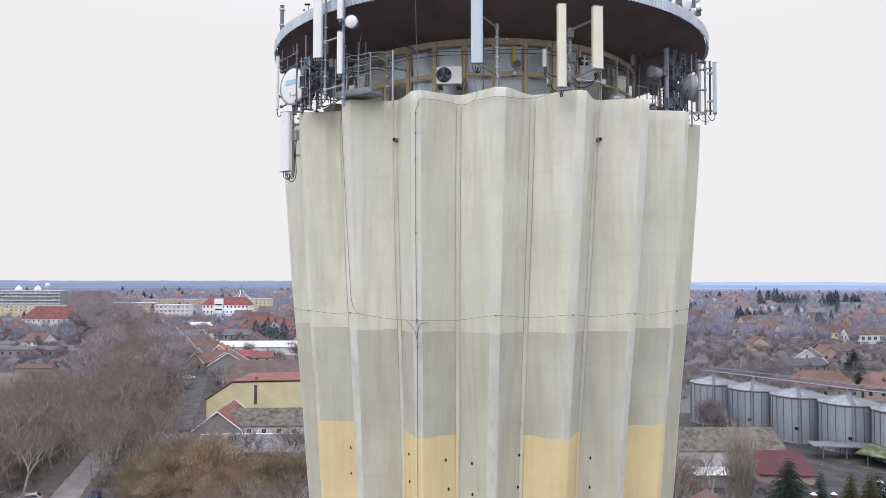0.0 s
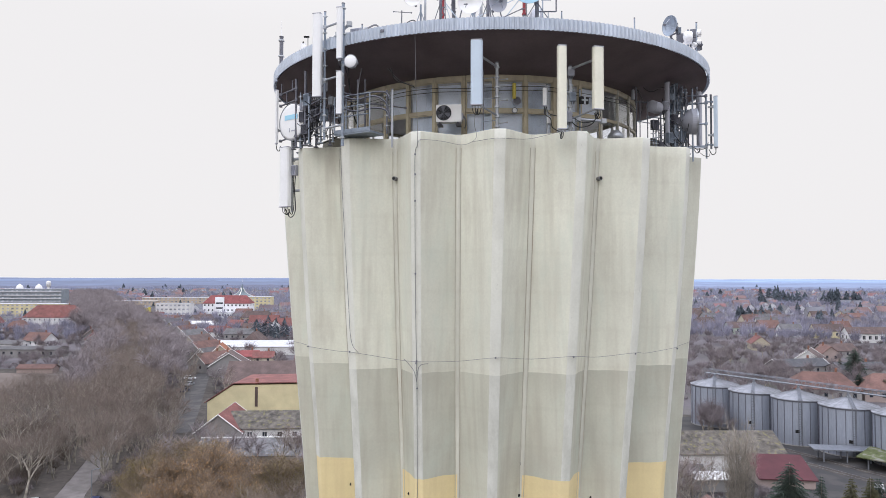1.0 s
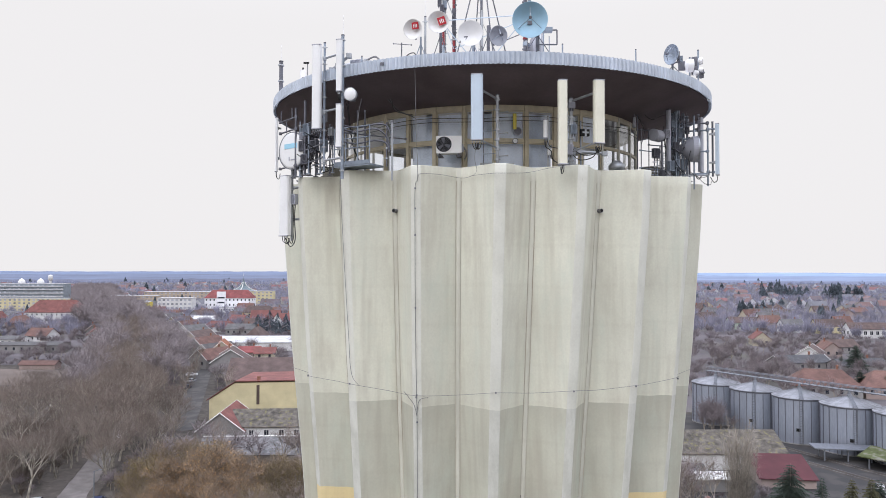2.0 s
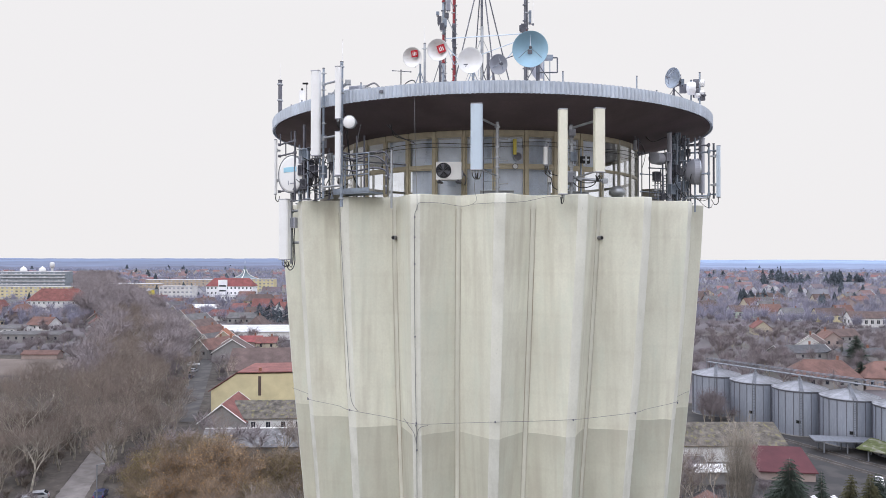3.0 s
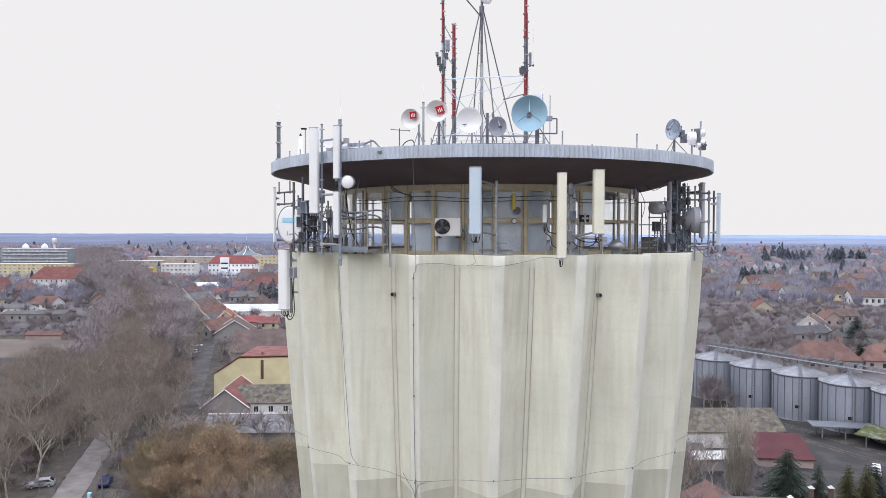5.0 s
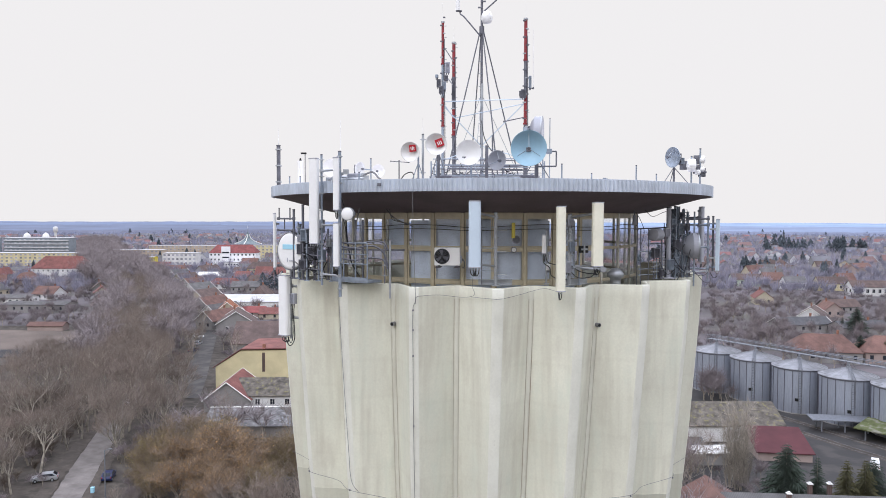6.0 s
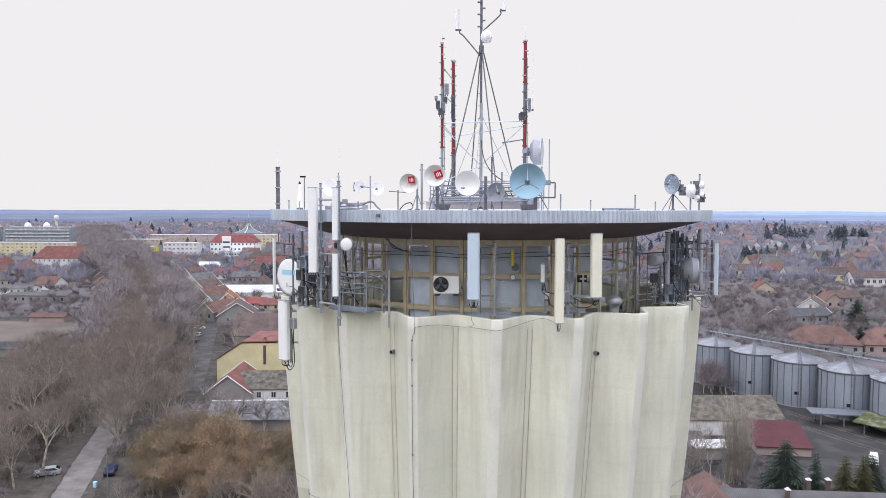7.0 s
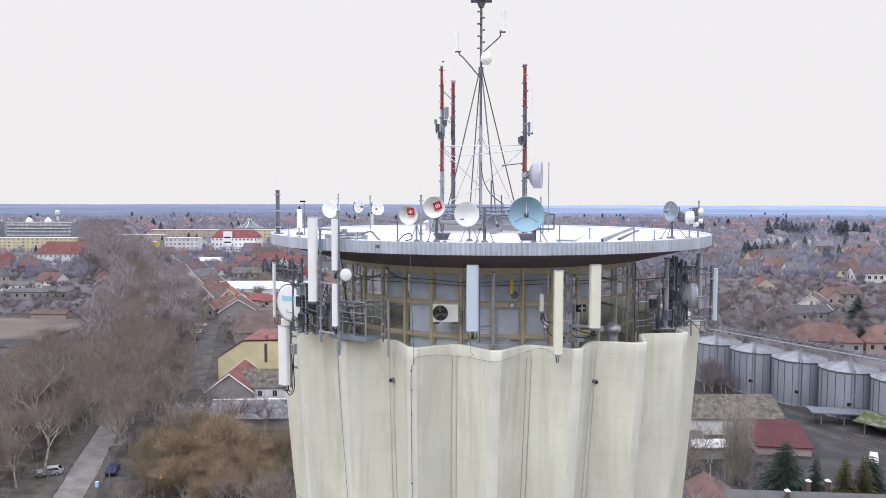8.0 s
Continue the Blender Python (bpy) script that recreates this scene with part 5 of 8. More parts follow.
for x, y, z, w, h in ((6.3, -3.95, 44.75, 0.14, 0.2), (6.85, -3.8, 44.55, 0.12, 0.26), (6.45, -3.9, 43.35, 0.16, 0.28), (6.65, -3.85, 45.0, 0.12, 0.18)):
    radio_unit(pose(x, y, z, 0, 0, 20), w, 0.1, h, MIDSTEEL if w > 0.13 else DARKSTEEL, fins=4)
for k in range(6):
    x = 6.1 + 0.14 * k
    loose([(x, -3.85, 45.3), (x + 0.05, -3.9, 44.8), (x - 0.04, -3.92, 44.2), (x + 0.06, -3.9, 43.6), (x + 0.02, -3.85, 43.0)], 0.010, GREYCABLE)
standing_pole(pose(7.1, -3.75, 42.6), 2.6, 0.03, "thin grey pole on the edge of the wall", MIDSTEEL, foot=False)
standing_pole(pose(5.0, -4.25, 42.0), 3.1, 0.02, "thin dark pipe beside the windows", DARKSTEEL, foot=False)
arm_between((5.0, -4.25, 44.62), (6.15, -3.75, 44.66), 0.022, DARKSTEEL)
arm_between((5.4, -4.2, 44.1), (6.15, -3.75, 44.12), 0.02, MIDSTEEL)
# the forked arms and pole clutter behind the tall white panels
for z in (43.2, 43.95, 44.4):
    arm_between((-6.95, -4.5, z), (-5.75, -5.75, z + 0.03), 0.018, DARKSTEEL if z > 44 else MIDSTEEL, "thin dark rail of the antenna rack", "rail")
for x, y, h, r in ((-6.9, -4.6, 1.6, 0.03), (-6.6, -4.95, 1.9, 0.028), (-6.2, -5.25, 1.5, 0.035), (-5.9, -5.5, 1.9, 0.03), (-5.3, -6.0, 1.5, 0.022)):
    standing_pole(pose(x, y, 42.9), h, r, "dark steel pole of the antenna rack", DARKSTEEL if r > 0.029 else MIDSTEEL, pegs=4)
for x, y, z, w, h in ((-6.5, -5.1, 44.15, 0.16, 0.26), (-6.1, -5.4, 43.9, 0.14, 0.34), (-5.85, -5.65, 44.15, 0.16, 0.3), (-5.3, -6.1, 43.8, 0.16, 0.28), (-6.85, -4.7, 43.7, 0.14, 0.26)):
    radio_unit(pose(x, y, z, 0, 0, -40), w, 0.12, h, DARKSTEEL if h > 0.27 else GREYDISH, fins=4)
for k in range(8):
    u = k / 7
    x, y = -6.9 + 1.6 * u, -4.65 - 1.45 * u
    loose([(x, y, 44.4), (x - 0.06, y - 0.08, 44.3), (x + 0.08, y - 0.05, 44.1), (x - 0.03, y - 0.1, 43.5), (x + 0.05, y, 43.0)], 0.010 + 0.003 * (k % 3), GREYCABLE if k % 3 else RUBBER)
for z in (43.85, 43.25, 43.05):
    arm_between((5.0, -4.6, z), (6.1, -3.9, z), 0.018, MIDSTEEL, "thin steel rail between the racks", "rail")
for x, y in ((5.05, -4.55), (5.35, -4.4)):
    standing_pole(pose(x, y, 42.4), 2.2, 0.018, "thin dark pipe beside the windows", DARKSTEEL, foot=False)
for k, pts in enumerate((((5.4, -3.6, 45.3), (5.6, -3.9, 45.05), (6.0, -3.9, 45.2), (6.5, -3.6, 45.3)), ((5.0, -4.0, 45.2), (5.1, -4.3, 44.9), (5.2, -4.4, 44.5), (5.05, -4.5, 44.0)),
                         ((5.75, -4.4, 43.5), (5.85, -4.5, 43.2), (6.1, -4.2, 43.05), (6.4, -3.9, 43.2)), ((6.9, -3.7, 43.3), (7.2, -3.9, 43.0), (7.5, -3.9, 43.05), (7.7, -3.6, 43.3)),
                         ((7.1, -3.8, 43.15), (7.35, -4.0, 42.8), (7.6, -3.9, 42.75), (7.75, -3.6, 42.9)))):
    loose(pts, 0.010)
rng = random.Random(9)
for k in range(9):
    a = Vector((6.0 + rng.random() * 1.0, -4.1 + rng.random() * 0.6, 43.0 + rng.random() * 2))
    c = Vector((6.0 + rng.random() * 1.0, -4.1 + rng.random() * 0.6, 43.0 + rng.random() * 1.8))
    mid = (a + c) / 2 - Vector((0, 0.1, 0.2 + rng.random() * 0.3))
    loose([a, a * 0.6 + mid * 0.4, mid, c], 0.012 + 0.005 * rng.random())
radio_unit(pose(5.62, -4.3, 43.62, 0, 0, 25), 0.26, 0.16, 0.34, DARKSTEEL)
for k in range(5):
    x = 5.55 + 0.13 * k
    standing_pole(pose(x, -4.35 + 0.12 * k, 42.9), 0.9 + 0.12 * (k % 3), 0.02, "thin steel upright of the antenna rack", MIDSTEEL if k % 2 else DARKSTEEL, pegs=4)
hl = thing("bulkhead_lamp", pose(4.95, -4.0, 44.75, 0, 0, 45), "grey hanging lamp at the roof's underside", "lamp")
part("body", tube(bmesh.new(), (0, 0, 0), (0, 0, 0.35), 0.07, 12, 0.05), GREYDISH, hl)
part("stem", tube(bmesh.new(), (0, 0, 0.35), (0, 0, 0.55), 0.015, 6), DARKSTEEL, hl)
CABINET = material("olive_grey_cabinet_paint", (0.25, 0.235, 0.19), 0.6, vary=0.12, scale=2, fine=20, bump=0.02)


def cabinet(m, w, d, h, label):
    c = thing("equipment_cabinet", m, label, "cabinet", "equipment cabinets in the gallery")
    part("body", box(bmesh.new(), (0, 0, h / 2), (w, d, h), bevel=0.02), CABINET, c)
    dr = part("door", box(bmesh.new(), (0, -d / 2 - 0.012, h / 2), (w * 0.92, 0.024, h * 0.9), bevel=0.006), CABINET, c)
    part("handle", box(bmesh.new(), (w * 0.36, -d / 2 - 0.04, h * 0.55), (0.03, 0.03, 0.16)), DARKSTEEL, dr)
    part("lid", box(bmesh.new(), (0, 0, h + 0.02), (w * 1.05, d * 1.05, 0.04), bevel=0.008), CABINET, c)
    return c


cabinet(pose(5.72, -3.35, FLOOR, 0, 0, 58), 0.8, 0.5, 1.78, "dark olive equipment cabinet standing in the gallery")
cabinet(pose(-5.6, -3.6, FLOOR, 0, 0, -57), 1.0, 0.6, 1.75, "dark olive equipment cabinet standing in the gallery")
cabinet(pose(-5.95, -2.6, FLOOR, 0, 0, -66), 0.8, 0.6, 1.6, "dark olive equipment cabinet standing in the gallery")

# ---------------------------------------------------------------- on the roof
RZ = RIM_TOP - 0.04


def tripod(m, h, label, spread=0.4, mat=MIDSTEEL, r=0.03):
    t = thing("dish_stand", m, label, "stand", "dish stands on the roof")
    part("post", tube(bmesh.new(), (0, 0, 0), (0, 0, h), r, 10), mat, t)
    for a in (90, 210, 330):
        c, s = spread * math.cos(radians(a)), spread * math.sin(radians(a))
        part("strut", tube(bmesh.new(), (c, s, 0.02), (0, 0, h * 0.75), 0.014, 6), mat, t)
        part("foot", box(bmesh.new(), (c, s, 0.015), (0.1, 0.1, 0.03)), mat, t)
    part("base", tube(bmesh.new(), (0, 0, 0), (0, 0, 0.08), 0.12, 12, 0.06), DARKSTEEL, t)
    return t


def logo_plate(d, x, z, s, turn, y):
    """A red square with a plain white sign on it, fixed to a dish."""
    m = Matrix.Translation((x, y, z)) @ Matrix.Rotation(radians(turn), 4, "Y")
    pl = part("logo", box(bmesh.new(), (0, 0, 0), (s, 0.012, s)), LOGORED, d, "red square sign with a white mark")
    pl.matrix_basis = m
    b = bmesh.new()
    for k in (-1, 0, 1):
        box(b, (k * s * 0.22, -0.008, -0.04 * s * k * k), (s * 0.12, 0.008, s * (0.55 - 0.1 * k * k)))
    part("mark", b, SIGNWHITE, pl)


d = dish(pose(-2.56, -8.1, 46.92, 8, 0, -12), 0.28, WHITEP, "small white dish with a red square sign", feed=False)
logo_plate(d, 0.07, 0.10, 0.20, -4, 0.02)
tripod(pose(-2.35, -7.6, RZ), 0.75, "slim steel stand of a small dish", 0.2)
standing_pole(pose(-2.22, -7.5, RZ), 1.4, 0.035, "grey pole with a whip antenna on the roof", GALV, whip=0.5, pegs=2)
d = dish(pose(-1.80, -8.05, 47.15, 6, 0, 6), 0.31, WHITEP, "white dish with a tilted red square sign", feed=False)
logo_plate(d, 0.10, 0.04, 0.23, -20, 0.03)
tripod(pose(-1.75, -7.4, RZ), 1.2, "dark steel stand of a white dish", 0.3, DARKSTEEL, 0.045)
d = dish(pose(-0.84, -7.65, 46.94, 8, 0, -10), 0.37, WHITEP, "round white dish low on the roof", feed=False)
part("feed", box(tube(bmesh.new(), (-0.15, 0.05, -0.18), (-0.1, -0.14, -0.14), 0.012, 6), (-0.12, -0.13, -0.13), (0.12, 0.04, 0.03)), DARKSTEEL, d)
tripod(pose(-0.75, -7.05, RZ), 1.0, "steel stand of a white dish", 0.3)
dish(pose(-0.02, -8.25, 46.66, 10, 0, 24), 0.28, GREYDISH, "small pale grey dish with its feed on struts")
tripod(pose(-0.3, -7.7, RZ), 1.05, "dark steel stand of a grey dish", 0.3, DARKSTEEL, 0.05)
dish(pose(0.86, -8.75, 46.96, 8, 0, -4), 0.50, BLUEDISH, "large pale blue dish over the roof's rim")
tripod(pose(1.15, -7.9, RZ), 0.95, "dark steel stand of the blue dish", 0.45, DARKSTEEL, 0.045)
arm_between((0.87, -8.50, 46.94), (1.15, -7.9, 46.8), 0.04, DARKSTEEL)
# black square frame with a small box
fr = thing("frame_stand", pose(1.2, -7.85, RZ), "black square steel frame beside the blue dish", "frame")
for a, c in (((0, 0, 0.42), (0.55, 0, 0.42)), ((0.55, 0, 0.42), (0.55, 0, 0.86)), ((0, 0, 0.86), (0.55, 0, 0.86))):
    part("bar", tube(bmesh.new(), a, c, 0.022, 6), DARKSTEEL, fr)
part("post", tube(bmesh.new(), (0, 0, 0), (0, 0, 1.1), 0.028, 8), DARKSTEEL, fr)
part("box", box(bmesh.new(), (0.26, 0, 0.86), (0.3, 0.2, 0.14), bevel=0.012), MIDSTEEL, fr)
standing_pole(pose(1.42, -7.2, RZ), 1.35, 0.02, "thin whip antenna on the roof", MIDSTEEL, whip=0.6)
for x, y, h in ((1.95, -7.6, 0.5), (4.3, -7.0, 0.5), (3.2, -5.5, 0.35), (5.2, -5.9, 0.3), (-4.2, -7.2, 0.28), (-4.9, -6.7, 0.2), (-7.2, -3.6, 0.35), (-6.6, -4.6, 0.3)):
    standing_pole(pose(x, y, RZ), h, 0.022, "short grey vent pipe on the roof", MIDSTEEL, name="vent_pipe")
# grey dish at the right
dish(pose(5.93, -5.1, 47.0, 2, 0, -62), 0.33, MIDSTEEL, "grey dish on a stand near the roof's rim")
tripod(pose(6.05, -4.85, RZ), 0.8, "dark steel stand of a grey dish", 0.5, DARKSTEEL, 0.035)
radio_unit(pose(6.3, -4.9, 46.8), 0.14, 0.12, 0.2, MIDSTEEL)
arm_between((6.05, -4.85, 46.75), (6.3, -4.9, 46.85), 0.025, DARKSTEEL)
# pole with several small white dishes
standing_pole(pose(7.06, -4.4, RZ), 1.25, 0.03, "grey pole with several small white dishes", MIDSTEEL)
for x, y, z, t, r in ((7.2, -4.4, 46.98, 70, 0.13), (7.19, -4.4, 46.66, 74, 0.09), (6.93, -4.45, 46.55, -62, 0.09)):
    drum(pose(x, y, z, 0, 0, t), r, 0.1, "small white dish clamped to a pole near the rim", WHITEP, WHITEP, cone=0.06, ring=False)
drum(pose(6.85, -4.5, 46.78, 0, 0, 84), 0.22, 0.2, "pale shrouded dish seen from its side near the rim", WHITEP, WHITEP, cone=0.1, ring=False)
standing_pole(pose(6.78, -4.36, RZ), 1.0, 0.03, "grey pole of a white dish", MIDSTEEL)
standing_pole(pose(2.3, -1.4, RZ), 2.7, 0.018, "tall thin rod beside the blue dish", MIDSTEEL, name="rod_antenna")
# left rim
standing_pole(pose(-8.0, -2.0, RZ), 1.62, 0.075, "thick dark pole with a whip antenna at the rim", DARKSTEEL, whip=0.65, pegs=3)
cy = thing("omni_antenna", pose(-6.9, -3.2, RZ), "white cylindrical antenna with a dark top on the roof", "antenna")
part("cylinder", tube(bmesh.new(), (0, 0, 0.1), (0, 0, 0.95), 0.1, 20), WHITEP, cy)
part("base", tube(bmesh.new(), (0, 0, 0), (0, 0, 0.1), 0.12, 16), DARKSTEEL, cy)
part("top", box(tube(bmesh.new(), (0, 0, 0.95), (0, 0, 1.05), 0.05, 10, 0.02), (0.12, 0, 1.22), (0.2, 0.05, 0.06)), BLACK, cy)
standing_pole(pose(-6.75, -3.1, RZ), 1.2, 0.015, "thin dark rod beside a cylindrical antenna", DARKSTEEL, name="rod_antenna")
dish(pose(-6.35, -0.2, 47.0, 6, 0, -20), 0.34, WHITEP, "round white dish on the far half of the roof", feed=False)
tripod(pose(-6.2, 0.15, RZ), 0.75, "steel stand of a white dish", 0.3)
standing_pole(pose(-6.05, 0.1, RZ), 1.5, 0.03, "grey pole on the roof", MIDSTEEL, pegs=3)
standing_pole(pose(-5.0, 2.0, RZ), 1.45, 0.03, "grey pole with two white dishes on the roof", MIDSTEEL)
dish(pose(-5.45, 1.8, 47.1, 10, 0, 50), 0.27, WHITEP, "white dish turned aside on a shared pole", feed=True, offset=True)
dish(pose(-4.65, 1.8, 47.0, 6, 0, -12), 0.27, WHITEP, "white dish on a shared pole", feed=True, offset=True)
arm_between((-5.35, 2.0, 47.1), (-4.65, 2.0, 47.02), 0.025, MIDSTEEL)
standing_pole(pose(-5.0, -5.8, RZ), 0.9, 0.016, "thin whip antenna near the rim", MIDSTEEL, whip=1.15)
standing_pole(pose(-2.95, -7.4, RZ), 0.62, 0.018, "thin T-shaped rod on the roof", DARKSTEEL, name="rod_antenna")
arm_between((-3.2, -7.4, 46.7), (-2.65, -7.4, 46.66), 0.012, DARKSTEEL)
loose([(-2.9, -7.5, RZ + 0.03), (-2.75, -7.6, RZ + 0.2), (-2.55, -7.6, RZ + 0.26), (-2.5, -7.5, RZ + 0.1), (-2.7, -7.4, RZ + 0.03)], 0.016)
# mounting gear that carries the tall panels at the rim
for k, (a, c) in enumerate((((-5.0, -6.9, RZ + 0.06), (-4.0, -7.0, RZ + 0.12)), ((-4.9, -6.6, RZ + 0.16), (-4.1, -6.9, RZ + 0.2)), ((-5.3, -6.3, RZ + 0.1), (-4.6, -7.2, RZ + 0.3)))):
    arm_between(a, c, 0.05, GALV, "galvanised steel beam of the rim's antenna mount", "mounting_beam")
radio_unit(pose(-4.4, -6.8, RZ + 0.05, 0, 0, -20), 0.4, 0.25, 0.22, GREYDISH)
loose([(-4.1, -7.0, RZ + 0.2), (-3.8, -7.1, RZ + 0.3), (-3.6, -7.2, RZ + 0.12), (-3.5, -7.25, RZ + 0.05)], 0.03, GREYCABLE)
fb = thing("fascia_bolt", round_tower(-24.3, 8.5, 45.97), "dark bolt head on the roof's corrugated rim", "bolt")
part("head", tube(bmesh.new(), (0, 0, 0), (0, -0.06, 0), 0.05, 8), DARKSTEEL, fb)
part("washer", box(bmesh.new(), (0.0, -0.035, 0.0), (0.13, 0.012, 0.09)), DARKSTEEL, fb)
# low white house of the lift, steel grillage, ballast and channels on the deck
lift = thing("lift_house", pose(-0.2, 1.2, RZ), "low white plant housing on the deck under the masts", "plant house")
part("wall", box(bmesh.new(), (0, 0, 0.17), (4.6, 2.4, 0.34), bevel=0.02), DECK, lift)
part("roof_slab", box(bmesh.new(), (0, 0, 0.37), (4.8, 2.6, 0.06), bevel=0.01), DECK, lift)
gr = thing("steel_grillage", pose(-0.2, 0.3, 46.45), "galvanised steel grillage under the masts", "steel frame")
for k in range(7):
    part("beam", box(bmesh.new(), (0, -1.9 + k * 0.62, 0.07), (4.2, 0.07, 0.12)), MIDSTEEL if k % 2 else GALV, gr)
for k in range(5):
    part("beam", box(bmesh.new(), (-1.8 + k * 0.9, 0, 0.16), (0.07, 3.9, 0.12)), MIDSTEEL, gr)
for sx in (-1, 1):
    part("leg", box(bmesh.new(), (sx * 1.9, -1.8, -0.14), (0.12, 0.12, 0.34)), MIDSTEEL, gr)
    part("leg", box(bmesh.new(), (sx * 1.9, 1.8, 0.0), (0.12, 0.12, 0.1)), MIDSTEEL, gr)
rng = random.Random(21)
for k in range(10):
    a = Vector((-1.85 + 0.9 * rng.randrange(5) - 0.2 + 0.0, -1.5 + rng.random() * 3.0, 46.6))
    standing_pole(Matrix.Translation(a), 0.25 + rng.random() * 0.5, 0.02, "short steel upright on the grillage", MIDSTEEL, foot=False, name="upright")
rk = thing("cable_rack", pose(0, 0, RZ), "crowded rack of thin steel rails round the masts' feet", "cable rack")
for x, y in ((-2.2, -2.3), (2.0, -2.3), (-2.2, 0.4), (2.0, 0.4)):
    part("leg", tube(bmesh.new(), (x, y, 0), (x, y, 1.0), 0.03, 8), MIDSTEEL, rk)
for k in range(8):
    z, y = 0.4 + 0.07 * k, -2.3 if k % 2 else 0.4
    part("rail", tube(bmesh.new(), (-2.2, y, z), (2.0, y + rng.random() * 0.1, z + rng.random() * 0.1 - 0.05), 0.008 + 0.006 * rng.random(), 6), MIDSTEEL if k % 3 else DARKSTEEL, rk)
for k in range(16):
    z, y = 0.34 + 0.05 * k, -2.6 + 0.35 * (k % 7)
    part("rail", tube(bmesh.new(), (-2.2 + rng.random() * 1.2, y, z), (2.0 - rng.random() * 1.2, y + 0.1, z + rng.random() * 0.12 - 0.06), 0.012 + 0.008 * rng.random(), 6), DARKSTEEL if k % 3 else MIDSTEEL, rk)
for k in range(14):
    a = Vector((-2.3 + rng.random() * 4.0, -2.0 + rng.random() * 1.5, 46.66 + rng.random() * 0.3))
    c = a + Vector((rng.random() * 1.4 - 0.7, rng.random() * 0.6 - 0.3, rng.random() * 0.3 - 0.1))
    loose([a, a.lerp(c, 0.35) - Vector((0, 0, 0.1)), a.lerp(c, 0.7) - Vector((0, 0, 0.08)), c], 0.016)
for x, y in ((-1.62, -6.3), (1.05, -6.5)):
    bl = thing("ballast_block", pose(x, y, RZ), "grey concrete ballast block on the white deck", "ballast block", "ballast blocks")
    b = bmesh.new()
    tube(b, (0, 0, 0), (0, 0, 0.2), 0.24, 4, 0.36)
    part("block", b, DARKSTEEL, bl).matrix_basis = pose(0, 0, 0, 0, 0, 45)
    part("lid", box(bmesh.new(), (0, 0, 0.21), (0.54, 0.54, 0.03)), DARKSTEEL, bl)
for x, y, L, t, w, h, mt in ((3.4, -2.0, 10.2, 76.6, 0.62, 0.05, BLUEP), (4.85, -2.3, 10.4, 72.5, 0.08, 0.1, MIDSTEEL), (5.15, -2.6, 7.6, 72.5, 0.07, 0.06, DARKSTEEL)):
    ch = thing("cable_channel", pose(x, y, RZ, 0, 0, t), "pale metal cable channel across the white deck", "cable channel", "cable channels")
    part("lid", box(bmesh.new(), (0, 0, h), (L, w, 0.03)), mt, ch)
    for s in (-1, 1):
        part("side", box(bmesh.new(), (0, s * w * 0.45, h / 2), (L, 0.02, h)), mt, ch)

# ---------------------------------------------------------------- the masts
CX, CY = -0.28, 0.2
cm = thing("centre_mast", pose(CX, CY, RZ), "tall grey steel mast on splayed legs in the roof's middle", "mast")
part("tube", tube(bmesh.new(), (0, 0, 0.4), (0, 0, 9.2), 0.05, 12), DARKSTEEL, cm)
part("base", tube(bmesh.new(), (0, 0, 0), (0, 0, 0.5), 0.25, 16, 0.1), DARKSTEEL, cm)
part("ladder_rail", tube(bmesh.new(), (0.02, -0.09, 0.9), (0.02, -0.09, 4.3), 0.05, 8), GALV, cm)
for k in range(9):
    part("peg", tube(bmesh.new(), (-0.12, -0.06, 1.2 + k * 0.5), (0.02, -0.06, 1.2 + k * 0.5), 0.014, 5), MIDSTEEL, cm)
for x, y in ((-1.42, -1.0), (-0.45, 1.3), (0.62, -1.25), (1.62, 0.9)):
    part("leg", tube(bmesh.new(), (x, y, 0.45), (0.04 * x, 0.04 * y, 6.45), 0.026, 8), DARKSTEEL, cm)
part("collar", tube(bmesh.new(), (0, 0, 6.3), (0, 0, 6.6), 0.1, 12), DARKSTEEL, cm)
part("platform", box(tube(bmesh.new(), (0, 0, 8.95), (0, 0, 9.2), 0.1, 10, 0.2), (0, 0, 9.25), (0.85, 0.5, 0.1)), DARKSTEEL, cm)
part("top_box", box(bmesh.new(), (0, 0, 9.5), (0.4, 0.4, 0.4), bevel=0.02), DARKSTEEL, cm)
for k in range(8):
    z = 7.1 + k * 0.24
    part("bracket", box(bmesh.new(), (0.06 * (-1) ** k, -0.05, z), (0.2, 0.06, 0.05)), DARKSTEEL, cm)
part("radome", fix(lathe(bmesh.new(), [(0, -0.26), (0.16, -0.24), (0.23, -0.1), (0.22, 0.06), (0.15, 0.2), (0, 0.26)], 24, Matrix.Translation((0.2, -0.1, 6.95)))), WHITEP, cm, "small white dome", smooth=True)
for sx, pts, z0 in ((-1, [(0, 0, 6.15), (-0.68, 0, 6.95), (-0.86, 0, 7.1), (-0.87, 0, 7.25)], 7.22), (1, [(0.08, 0, 7.2), (0.72, 0, 7.78), (0.76, 0, 7.95), (0.78, 0, 8.05)], 7.98)):
    part("arm", pipe(bmesh.new(), pts, 0.028, 8), DARKSTEEL, cm)
    x = -0.97 if sx < 0 else 0.9
    part("seat", box(bmesh.new(), (x + 0.05 * -sx, 0, z0), (0.24, 0.08, 0.05)), DARKSTEEL, cm)
    part("omni", tube(bmesh.new(), (x, 0, z0 + 0.02), (x, 0, z0 + 0.82), 0.085, 18), WHITEP, cm, "white cylindrical antenna")
for a in (20, 140, 260):
    part("stay", tube(bmesh.new(), (1.5 * math.cos(radians(a)), 1.4 * math.sin(radians(a)), 0.95), (0, 0, 3.9), 0.012, 5), GALV, cm)


